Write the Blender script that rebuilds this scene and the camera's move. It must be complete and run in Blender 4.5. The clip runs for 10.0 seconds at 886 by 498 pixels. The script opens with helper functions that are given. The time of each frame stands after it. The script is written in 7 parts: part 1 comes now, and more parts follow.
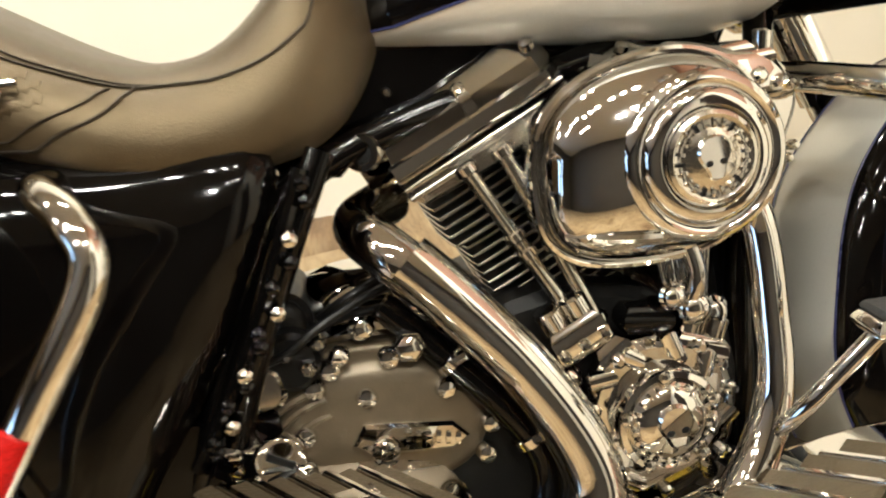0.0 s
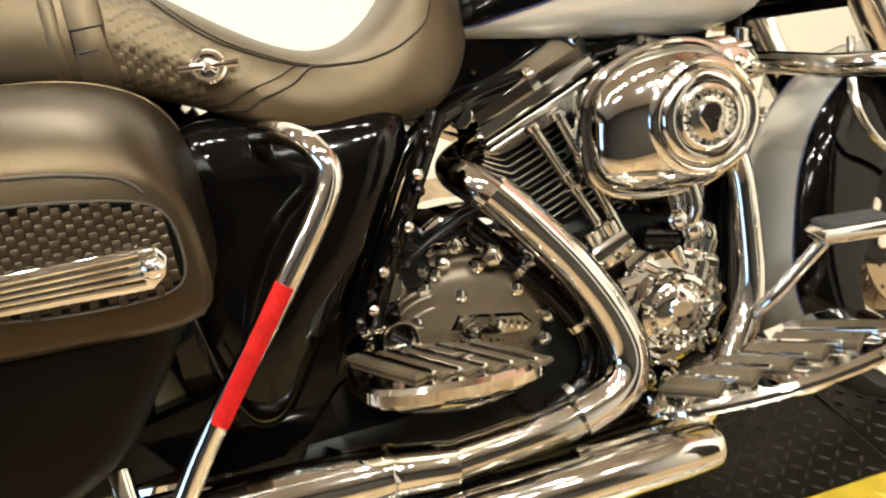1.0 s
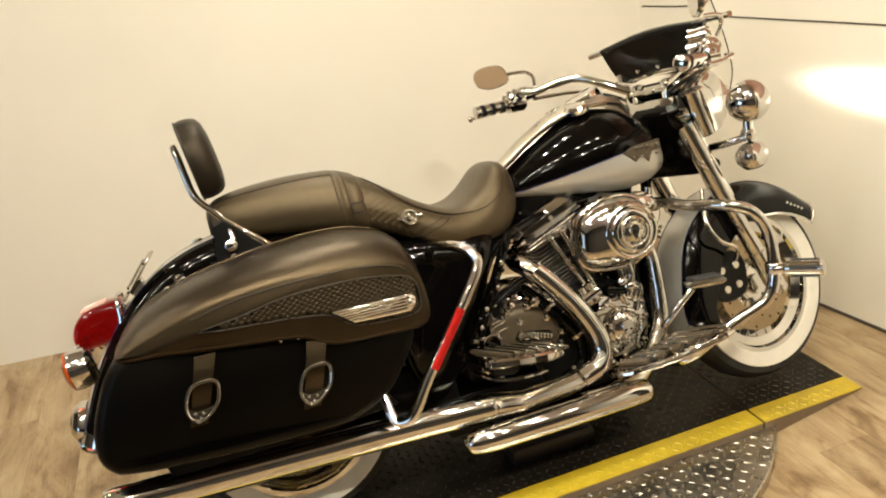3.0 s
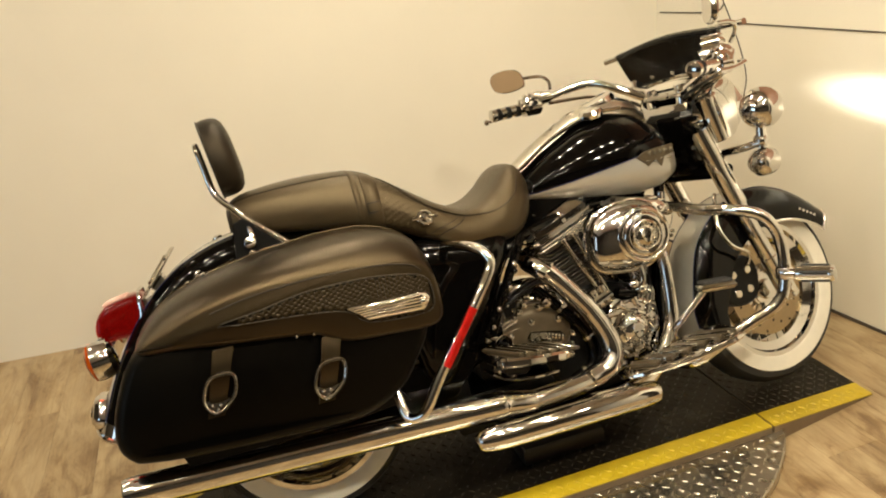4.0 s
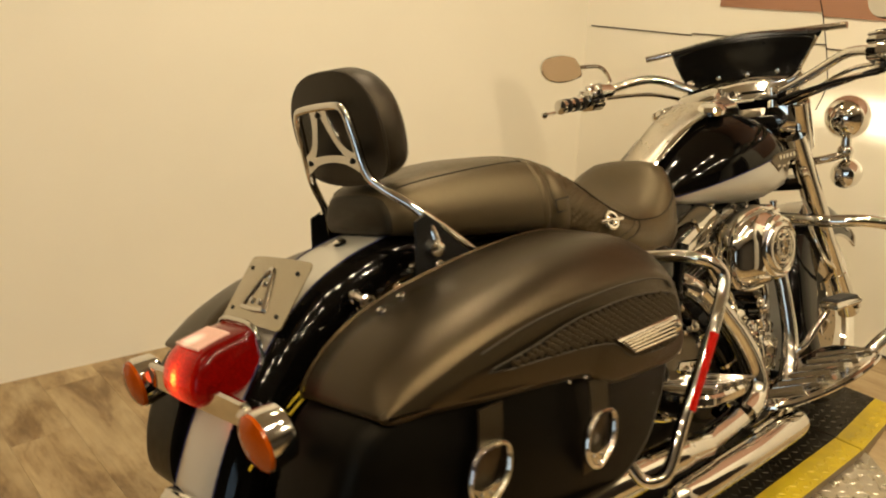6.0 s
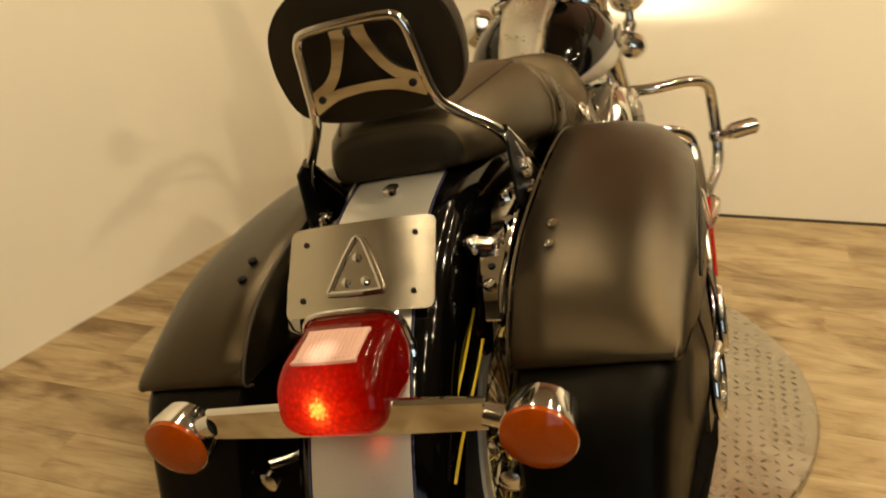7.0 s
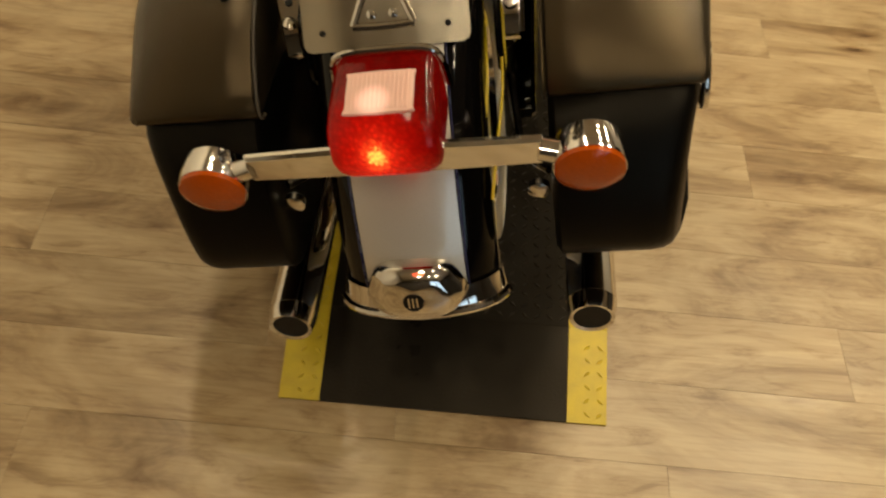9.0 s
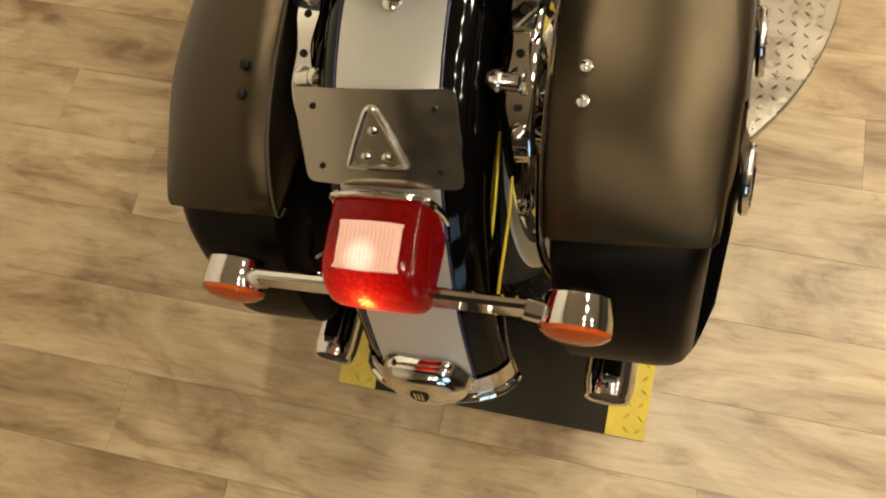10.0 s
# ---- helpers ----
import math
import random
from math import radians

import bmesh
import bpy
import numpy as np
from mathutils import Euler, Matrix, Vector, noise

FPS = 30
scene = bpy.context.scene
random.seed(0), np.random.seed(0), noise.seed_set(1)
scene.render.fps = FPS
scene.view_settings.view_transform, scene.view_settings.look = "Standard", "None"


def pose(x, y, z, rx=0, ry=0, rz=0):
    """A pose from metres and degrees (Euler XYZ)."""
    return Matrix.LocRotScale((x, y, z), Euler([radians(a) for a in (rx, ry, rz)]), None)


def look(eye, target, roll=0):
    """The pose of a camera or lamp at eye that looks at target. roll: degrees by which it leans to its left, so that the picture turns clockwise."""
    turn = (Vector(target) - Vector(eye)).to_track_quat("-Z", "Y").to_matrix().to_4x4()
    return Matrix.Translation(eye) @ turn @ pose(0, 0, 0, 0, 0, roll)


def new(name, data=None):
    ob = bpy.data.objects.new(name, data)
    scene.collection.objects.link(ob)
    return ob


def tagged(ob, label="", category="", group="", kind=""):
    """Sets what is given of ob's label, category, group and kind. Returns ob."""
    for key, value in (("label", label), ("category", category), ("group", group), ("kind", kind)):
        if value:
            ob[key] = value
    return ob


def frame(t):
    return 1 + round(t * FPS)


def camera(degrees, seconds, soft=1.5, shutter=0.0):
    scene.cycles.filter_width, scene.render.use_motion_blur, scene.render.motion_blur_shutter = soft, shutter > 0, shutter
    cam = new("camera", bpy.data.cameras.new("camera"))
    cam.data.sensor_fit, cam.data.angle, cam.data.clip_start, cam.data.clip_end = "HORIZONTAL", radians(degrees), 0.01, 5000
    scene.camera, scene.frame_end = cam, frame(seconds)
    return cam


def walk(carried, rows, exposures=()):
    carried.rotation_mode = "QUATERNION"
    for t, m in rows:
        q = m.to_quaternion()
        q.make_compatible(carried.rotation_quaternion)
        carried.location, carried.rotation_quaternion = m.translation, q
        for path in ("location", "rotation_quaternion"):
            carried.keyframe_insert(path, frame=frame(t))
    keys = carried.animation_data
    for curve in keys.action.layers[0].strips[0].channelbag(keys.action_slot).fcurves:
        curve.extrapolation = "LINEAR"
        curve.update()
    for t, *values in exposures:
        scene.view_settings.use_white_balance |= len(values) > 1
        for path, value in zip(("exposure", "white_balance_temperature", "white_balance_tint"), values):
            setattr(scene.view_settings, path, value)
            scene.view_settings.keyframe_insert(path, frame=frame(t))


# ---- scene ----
LENS = 55.38
PATH = [
    (0, (0.691, -0.759, 1.01), (0.942, 1.005, 0.103), -9.7),
    (0.5, (0.598, -0.895, 1.059), (0.841, 0.911, 0.232), -9.9),
    (1, (0.476, -1.042, 1.103), (0.822, 0.698, 0.18), -8.7),
    (1.5, (0.301, -1.167, 1.12), (0.923, 0.516, 0.238), -10.2),
    (2, (0.15, -1.375, 1.256), (0.843, 0.322, 0.456), -9.3),
    (2.5, (-0.003, -1.894, 1.528), (0.55, -0.137, 0.748), -8.8),
    (3, (-0.061, -2.073, 1.587), (0.436, -0.276, 0.864), -9.0),
    (4.5, (-0.071, -2.117, 1.603), (0.384, -0.303, 0.895), -8.4),
    (5, (-0.331, -1.909, 1.631), (0.34, -0.167, 0.915), -4.7),
    (5.5, (-0.698, -1.536, 1.553), (0.321, -0.002, 0.772), -3.5),
    (5.7, (-0.811, -1.353, 1.49), (0.263, 0.168, 0.759), 0.0),
    (6.8, (-1.186, -0.375, 1.358), (0.473, 0.412, 0.565), -3.2),
    (7, (-1.245, -0.231, 1.333), (0.488, 0.316, 0.497), -0.9),
    (7.5, (-1.254, -0.013, 1.335), (0.478, 0.123, 0.344), 7.5),
    (8, (-1.292, 0.048, 1.321), (0.341, -0.05, 0.171), 10.3),
    (8.5, (-1.296, 0.067, 1.341), (0.205, -0.078, 0.027), 11.8),
    (9, (-1.2, 0.108, 1.521), (-0.006, 0.063, -0.083), 7.4),
    (9.5, (-0.964, 0.024, 1.702), (-0.041, 0.2, -0.063), -2.3),
    (10, (-0.739, -0.066, 1.778), (-0.097, 0.221, -0.094), -12.7),
]
EXPOSURE = [(0.0, 0.84, 5300, 10), (0.5, 1.12, 5250, 10), (1.0, 1.09, 5200, 10), (1.5, 0.91, 5200, 10), (2.0, 1.0, 5150, 10), (2.5, 0.60, 5250, 10), (3.2, 0.22, 5900, 10), (4.5, 0.07, 6300, 10), (5.5, 0.02, 6650, 10), (6.8, -0.20, 7400, 10), (7.5, -0.33, 7450, 10), (8.0, -0.41, 7350, 10), (9.0, -0.32, 6750, 10), (10.0, 0.08, 5950, 10)]
cam = camera(LENS, 10.0, soft=2.0, shutter=0.3)
walk(cam, [(t, look(e, g, r)) for t, e, g, r in PATH], exposures=EXPOSURE)

# ---- light: warm ceiling fittings on the near side of the room, passing lamp of the motorcycle ----
world = bpy.data.worlds.new("world")
scene.world = world
world.use_nodes = True
world.node_tree.nodes["Background"].inputs[0].default_value = (1.0, 0.85, 0.6, 1)
world.node_tree.nodes["Background"].inputs[1].default_value = 0.01
WARM = (1.0, 0.86, 0.62)
LAMPS = [(0.9, -2.1, 2.74, 46), (1.55, -1.8, 2.74, 14), (-0.5, -2.0, 2.74, 15), (0.2, -0.9, 2.74, 22), (1.1, -0.7, 2.74, 13), (-0.6, -0.8, 2.74, 11), (-1.5, -1.2, 2.74, 12), (-1.5, 0.7, 2.74, 12), (-2.4, -0.2, 2.74, 17), (0.6, 0.75, 2.74, 23)]
CEIL = 2.8


# ---- building helpers ----
class G:
    """Gathers the points and faces of one mesh."""

    def __init__(self):
        self.v, self.f, self.m = [], [], []
        self.slot = 0

    def add(self, v, f, slot=None):
        k = len(self.v)
        self.v += [tuple(p) for p in v]
        self.f += [tuple(k + i for i in q) for q in f]
        self.m += [self.slot if slot is None else slot] * len(f)
        return self

    def loft(self, rings, cap0=True, cap1=True, closed=True, slots=None):
        n, v, f, m = len(rings[0]), [p for r in rings for p in r], [], []
        for a in range(len(rings) - 1):
            for i in range(n if closed else n - 1):
                j = (i + 1) % n
                f.append((a * n + i, a * n + j, (a + 1) * n + j, (a + 1) * n + i))
                m.append(slots[i] if slots else self.slot)
        if cap0:
            f.append(tuple(reversed(range(n))))
            m.append(self.slot)
        if cap1:
            f.append(tuple((len(rings) - 1) * n + i for i in range(n)))
            m.append(self.slot)
        k = len(self.v)
        self.v += [tuple(p) for p in v]
        self.f += [tuple(k + i for i in q) for q in f]
        self.m += m
        return self

    def tube(self, path, r, n=12, smooth=0, closed=False, flat=1.0):
        pts = curve(path, smooth, closed) if smooth else [Vector(p) for p in path]
        rings, up, cnt = [], None, len(pts)
        for i, p in enumerate(pts):
            if closed:
                d = pts[(i + 1) % cnt] - pts[i - 1]
            else:
                d = pts[min(i + 1, cnt - 1)] - pts[max(i - 1, 0)]
            d = d.normalized()
            if up is None:
                up = Vector((0, 0, 1)) if abs(d.z) < 0.9 else Vector((0, 1, 0))
            up = (up - d * up.dot(d)).normalized()
            side = d.cross(up)
            rad = lerp_at(list(enumerate(r)), i * (len(r) - 1) / max(cnt - 1, 1)) if isinstance(r, (list, tuple)) else r
            rings.append([p + (up * math.cos(a) * flat + side * math.sin(a)) * rad for a in (2 * math.pi * k / n for k in range(n))])
        if closed:
            rings.append(rings[0])
            return self.loft(rings, False, False)
        return self.loft(rings)

    def cyl(self, p0, p1, r0, r1=None, n=20, bev=0.0):
        p0, p1 = Vector(p0), Vector(p1)
        r1 = r0 if r1 is None else r1
        d = (p1 - p0).normalized()
        a = d.orthogonal().normalized()
        b = d.cross(a)
        L = (p1 - p0).length
        prof = [(0, r0 - bev), (bev, r0), (L - bev, r1), (L, r1 - bev)] if bev else [(0, r0), (L, r1)]
        return self.loft([[p0 + d * h + (a * math.cos(t) + b * math.sin(t)) * r for t in (2 * math.pi * k / n for k in range(n))] for h, r in prof])

    def revolve(self, prof, origin, axis, n=32, cap0=True, cap1=True, slots=None):
        """prof: (distance along the axis, radius), spun round the axis."""
        o, d = Vector(origin), Vector(axis).normalized()
        a = d.orthogonal().normalized()
        b = d.cross(a)
        k = len(self.f)
        self.loft([[o + d * h + (a * math.cos(t) + b * math.sin(t)) * r for t in (2 * math.pi * q / n for q in range(n))] for h, r in prof], cap0, cap1)
        if slots:
            for s, val in enumerate(slots):
                for q in range(n):
                    self.m[k + s * n + q] = val
        return self

    def prism(self, poly, axis, a0, a1, bev=0.003):
        """A flat outline pushed along an axis, with small chamfers."""
        put = {"y": lambda u, w, h: (u, h, w), "x": lambda u, w, h: (h, u, w), "z": lambda u, w, h: (u, w, h)}[axis]
        n = len(poly)
        area = sum(poly[i][0] * poly[(i + 1) % n][1] - poly[(i + 1) % n][0] * poly[i][1] for i in range(n))
        s = 1 if area > 0 else -1
        inner = []
        for i in range(n):
            (x0, y0), (x1, y1), (x2, y2) = poly[i - 1], poly[i], poly[(i + 1) % n]
            e0, e1 = Vector((x1 - x0, y1 - y0)), Vector((x2 - x1, y2 - y1))
            t = (e0.normalized() + e1.normalized()) if e0.length > 1e-9 and e1.length > 1e-9 else Vector((1, 0))
            t = t.normalized() if t.length > 1e-6 else Vector((1, 0))
            inner.append((x1 - t.y * bev * s, y1 + t.x * bev * s))
        sg = 1 if a1 > a0 else -1
        rings = [[put(u, w, h) for u, w in q] for q, h in ((inner, a0), (poly, a0 + bev * sg), (poly, a1 - bev * sg), (inner, a1))]
        return self.loft(rings)

    def box(self, c, size, bev=0.004, m=None):
        x, y, z = (q / 2 for q in size)
        g = G().prism([(-x, -y), (x, -y), (x, y), (-x, y)], "z", -z, z, min(bev, z * 0.9, x * 0.9, y * 0.9))
        t = Matrix.Translation(c) @ (m or Matrix())
        return self.add([t @ Vector(p) for p in g.v], g.f)

    def ball(self, c, r, sc=(1, 1, 1), n=14, m=None):
        rings, t = [], (m or Matrix())
        for i in range(1, n):
            a = math.pi * i / n
            rings.append([Vector(c) + t @ Vector((sc[0] * r * math.sin(a) * math.cos(b), sc[1] * r * math.sin(a) * math.sin(b), sc[2] * r * math.cos(a))) for b in (2 * math.pi * k / (2 * n) for k in range(2 * n))])
        return self.loft(rings)

    def merge(self, g, m=None):
        k = len(self.v)
        self.v += [tuple((m or Matrix()) @ Vector(p)) for p in g.v]
        self.f += [tuple(k + i for i in q) for q in g.f]
        self.m += g.m
        return self


def curve(path, steps=6, closed=False):
    """A smooth line through the points."""
    p, out, n = [Vector(q) for q in path], [], len(path)
    for i in range(n if closed else n - 1):
        if closed:
            a, b, c, d = p[i - 1], p[i], p[(i + 1) % n], p[(i + 2) % n]
        else:
            a, b, c, d = p[max(i - 1, 0)], p[i], p[i + 1], p[min(i + 2, n - 1)]
        for s in range(steps):
            t = s / steps
            out.append(0.5 * (2 * b + (c - a) * t + (2 * a - 5 * b + 4 * c - d) * t * t + (3 * b - a - 3 * c + d) * t**3))
    if not closed:
        out.append(p[-1])
    return out


def curve2(path, steps=5, closed=True):
    return [(q.x, q.y) for q in curve([(a, b, 0) for a, b in path], steps, closed)]


def lerp_at(table, x):
    """Straight-line reading of a short table of (x, value)."""
    if x <= table[0][0]:
        return table[0][1]
    for (x0, v0), (x1, v1) in zip(table, table[1:]):
        if x <= x1:
            return v0 + (v1 - v0) * (x - x0) / (x1 - x0)
    return table[-1][1]


def mesh_of(name, g, mats, angle=38):
    me = bpy.data.meshes.new(name)
    me.from_pydata(g.v, [], g.f)
    for mt in mats if isinstance(mats, (list, tuple)) else [mats]:
        me.materials.append(mt)
    me.polygons.foreach_set("material_index", g.m)
    me.polygons.foreach_set("use_smooth", [True] * len(g.f))
    bm = bmesh.new()
    bm.from_mesh(me)
    bmesh.ops.recalc_face_normals(bm, faces=bm.faces)
    bm.to_mesh(me)
    bm.free()
    me.set_sharp_from_angle(angle=radians(angle))
    me.update()
    return me


def part(name, g, mats, parent, label="", angle=38):
    ob = new(name, mesh_of(name, g, mats, angle))
    ob.parent = parent
    if label:
        tagged(ob, label)
    return ob


def thing(name, g, mats, label, category, group="", kind="", angle=38):
    return tagged(new(name, mesh_of(name, g, mats, angle)), label, category, group, kind)


# ---- materials ----
def mat(name, col, rough=0.5, metal=0.0, scale=60.0, vary=0.12, bump=0.0, bscale=400.0, coat=0.0, rvary=0.1, spec=0.5, stretch=(1, 1, 1), per=0.0, tint=None):
    m = bpy.data.materials.new(name)
    m.use_nodes = True
    nt = m.node_tree
    b = nt.nodes["Principled BSDF"]
    b.inputs["Metallic"].default_value = metal
    b.inputs["Specular IOR Level"].default_value = spec
    b.inputs["Coat Weight"].default_value = coat
    if tint:
        b.inputs["Specular Tint"].default_value = (*tint, 1)
    b.inputs["Coat Roughness"].default_value = 0.04
    tc = nt.nodes.new("ShaderNodeTexCoord")
    mp = nt.nodes.new("ShaderNodeMapping")
    mp.inputs["Scale"].default_value = stretch
    nt.links.new(tc.outputs["Object"], mp.inputs[0])
    n1 = nt.nodes.new("ShaderNodeTexNoise")
    n1.inputs["Scale"].default_value, n1.inputs["Detail"].default_value = scale, 6
    n2 = nt.nodes.new("ShaderNodeTexNoise")
    n2.inputs["Scale"].default_value, n2.inputs["Detail"].default_value = scale * 0.13, 4
    for n in (n1, n2):
        nt.links.new(mp.outputs[0], n.inputs["Vector"])
    mix = nt.nodes.new("ShaderNodeMath")
    mix.operation = "ADD"
    nt.links.new(n1.outputs[0], mix.inputs[0])
    nt.links.new(n2.outputs[0], mix.inputs[1])
    ramp = nt.nodes.new("ShaderNodeMapRange")
    ramp.inputs[1].default_value, ramp.inputs[2].default_value = 0.6, 1.4
    ramp.inputs[3].default_value, ramp.inputs[4].default_value = 1 - vary, 1 + vary
    nt.links.new(mix.outputs[0], ramp.inputs[0])
    last = ramp.outputs[0]
    if per:
        oi = nt.nodes.new("ShaderNodeObjectInfo")
        pr = nt.nodes.new("ShaderNodeMapRange")
        pr.inputs[3].default_value, pr.inputs[4].default_value = 1 - per, 1 + per
        nt.links.new(oi.outputs["Random"], pr.inputs[0])
        mu = nt.nodes.new("ShaderNodeMath")
        mu.operation = "MULTIPLY"
        nt.links.new(last, mu.inputs[0])
        nt.links.new(pr.outputs[0], mu.inputs[1])
        last = mu.outputs[0]
    vm = nt.nodes.new("ShaderNodeVectorMath")
    vm.operation = "SCALE"
    vm.inputs[0].default_value = col
    nt.links.new(last, vm.inputs["Scale"])
    nt.links.new(vm.outputs[0], b.inputs["Base Color"])
    rr = nt.nodes.new("ShaderNodeMapRange")
    rr.inputs[1].default_value, rr.inputs[2].default_value = 0.6, 1.4
    rr.inputs[3].default_value, rr.inputs[4].default_value = max(rough * (1 - rvary * 2), 0.01), min(rough * (1 + rvary * 2), 1)
    nt.links.new(mix.outputs[0], rr.inputs[0])
    nt.links.new(rr.outputs[0], b.inputs["Roughness"])
    if bump:
        n3 = nt.nodes.new("ShaderNodeTexNoise")
        n3.inputs["Scale"].default_value, n3.inputs["Detail"].default_value = bscale, 3
        nt.links.new(mp.outputs[0], n3.inputs["Vector"])
        bp = nt.nodes.new("ShaderNodeBump")
        bp.inputs["Strength"].default_value, bp.inputs["Distance"].default_value = bump, 0.002
        nt.links.new(n3.outputs[0], bp.inputs["Height"])
        nt.links.new(bp.outputs[0], b.inputs["Normal"])
    return m


CHROME = mat("chrome", (0.68, 0.66, 0.62), 0.05, 1.0, 30, 0.03, rvary=0.4)
CAST = mat("polished cast alloy", (0.60, 0.57, 0.51), 0.14, 1.0, 90, 0.1, 0.15, 220)
SATIN = mat("brushed satin alloy", (0.62, 0.58, 0.50), 0.30, 1.0, 120, 0.08, 0.1, 500)
ENGINE = mat("grey cast transmission", (0.095, 0.073, 0.045), 0.34, 0.5, 40, 0.18, 0.14, 300)
FIN = mat("machined fin edge", (0.36, 0.33, 0.28), 0.25, 1.0, 90, 0.12)
BLACK = mat("black gloss paint", (0.0013, 0.0011, 0.0010), 0.07, 0.0, 20, 0.15, spec=0.24)
SILVER = mat("silver metallic paint", (0.47, 0.45, 0.395), 0.33, 0.45, 2500, 0.04, coat=0.6)
STRIPE = mat("blue pinstripe paint", (0.018, 0.02, 0.07), 0.3)
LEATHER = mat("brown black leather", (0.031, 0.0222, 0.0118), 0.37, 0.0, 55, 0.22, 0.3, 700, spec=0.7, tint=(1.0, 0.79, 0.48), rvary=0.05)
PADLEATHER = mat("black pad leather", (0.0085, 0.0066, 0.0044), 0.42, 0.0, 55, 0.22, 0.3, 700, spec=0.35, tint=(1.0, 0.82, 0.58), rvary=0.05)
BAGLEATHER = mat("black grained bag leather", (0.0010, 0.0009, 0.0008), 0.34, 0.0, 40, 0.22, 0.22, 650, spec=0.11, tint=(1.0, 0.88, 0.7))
# lids and straps: browner and lighter than the bag body
LIDLEATHER = mat("brown lid leather", (0.0066, 0.0048, 0.0027), 0.315, 0.0, 14, 0.2, 0.22, 650, spec=0.60, tint=(1.0, 0.74, 0.42), rvary=0.05)
WEAVE = mat("woven dark leather", (0.011, 0.0080, 0.0047), 0.38, 0.0, 55, 0.2, 0.2, 650, spec=0.45, tint=(1.0, 0.78, 0.5), rvary=0.05)
THREAD = mat("thread and piping", (0.036, 0.028, 0.018), 0.6, 0.0, 200, 0.2)
VINYL = mat("creased black vinyl", (0.0020, 0.0018, 0.0016), 0.25, 0.0, 30, 0.2, 0.6, 24, spec=0.22)
MATTE = mat("matte black metal", (0.0028, 0.0026, 0.0024), 0.42, 0.0, 80, 0.25, 0.2, 300, spec=0.2)
RUBBER = mat("black rubber", (0.018, 0.017, 0.016), 0.7, 0.0, 60, 0.25, 0.3, 300)
WHITE = mat("cream whitewall rubber", (0.72, 0.68, 0.58), 0.55, 0.0, 30, 0.08)
AMBER = mat("amber lens", (0.30, 0.046, 0.0012), 0.15, 0.0, 200, 0.12, 0.3, 90, coat=0.2, spec=0.3)
REFLECT = mat("red reflector", (0.33, 0.006, 0.003), 0.4, 0.0, 300, 0.45, 1.0, 420, spec=0.08)
WALL = mat("cream wall paint", (0.80, 0.745, 0.62), 0.42, 0.0, 3, 0.03, 0.12, 160, spec=0.4)
BROWN = mat("brown painted band", (0.34, 0.17, 0.10), 0.5, 0.0, 6, 0.08, 0.1, 160)
# unseen walls, coloured dark so that the chrome mirrors dark areas
DIM = mat("unseen wall, dark for chrome reflections", (0.040, 0.032, 0.023), 0.6, 0.0, 4, 0.1, 0.1, 120)
CEILM = mat("ceiling paint", (0.44, 0.395, 0.32), 0.8, 0.0, 5, 0.04, 0.1, 90)
DARK = mat("dark door paint", (0.016, 0.011, 0.008), 0.4, 0.0, 10, 0.2)
# tread bars a little lighter than the deck plate
TREAD = mat("lighter tread bars", (0.017, 0.0145, 0.0105), 0.40, 0.0, 30, 0.3, 0.2, 200, rvary=0.2, spec=0.24, tint=(1.0, 0.85, 0.65))
DECK = mat("worn black diamond plate", (0.010, 0.0082, 0.0058), 0.38, 0.0, 24, 0.35, 0.3, 200, rvary=0.25, spec=0.14, tint=(1.0, 0.85, 0.65))
YELLOW = mat("yellow safety paint", (0.50, 0.365, 0.012), 0.45, 0.0, 30, 0.22, 0.25, 160)
PLATE = mat("bare diamond plate", (0.46, 0.42, 0.345), 0.26, 0.95, 18, 0.18, 0.2, 200, rvary=0.25)
# the floor's brown reflection in the ramp sides, painted as base colour
RAMPTONE = mat("ramp side in reflected floor brown", (0.19, 0.14, 0.09), 0.4, 0.3, 40, 0.2)
DISC = mat("brake disc steel", (0.36, 0.275, 0.165), 0.34, 1.0, 90, 0.1)
GAP = mat("brown joint filler", (0.21, 0.155, 0.095), 0.7, 0.0, 40, 0.2)
SKIRT = mat("baseboard gap", (0.06, 0.045, 0.03), 0.8, 0.0, 40, 0.3)


def glass(name, col, rough=0.0, ior=1.45, glow=0.0, glow_col=(1, 0.1, 0.02)):
    m = bpy.data.materials.new(name)
    m.use_nodes = True
    b = m.node_tree.nodes["Principled BSDF"]
    b.inputs["Base Color"].default_value = (*col, 1)
    b.inputs["Transmission Weight"].default_value = 1.0
    b.inputs["Roughness"].default_value = rough
    b.inputs["IOR"].default_value = ior
    if glow:
        b.inputs["Emission Color"].default_value = (*glow_col, 1)
        b.inputs["Emission Strength"].default_value = glow
    return m


CLEAR = glass("clear windscreen", (0.97, 0.97, 0.95), 0.0, 1.05)
SMOKE = glass("clear lamp glass", (0.9, 0.9, 0.88), 0.05, 1.4)


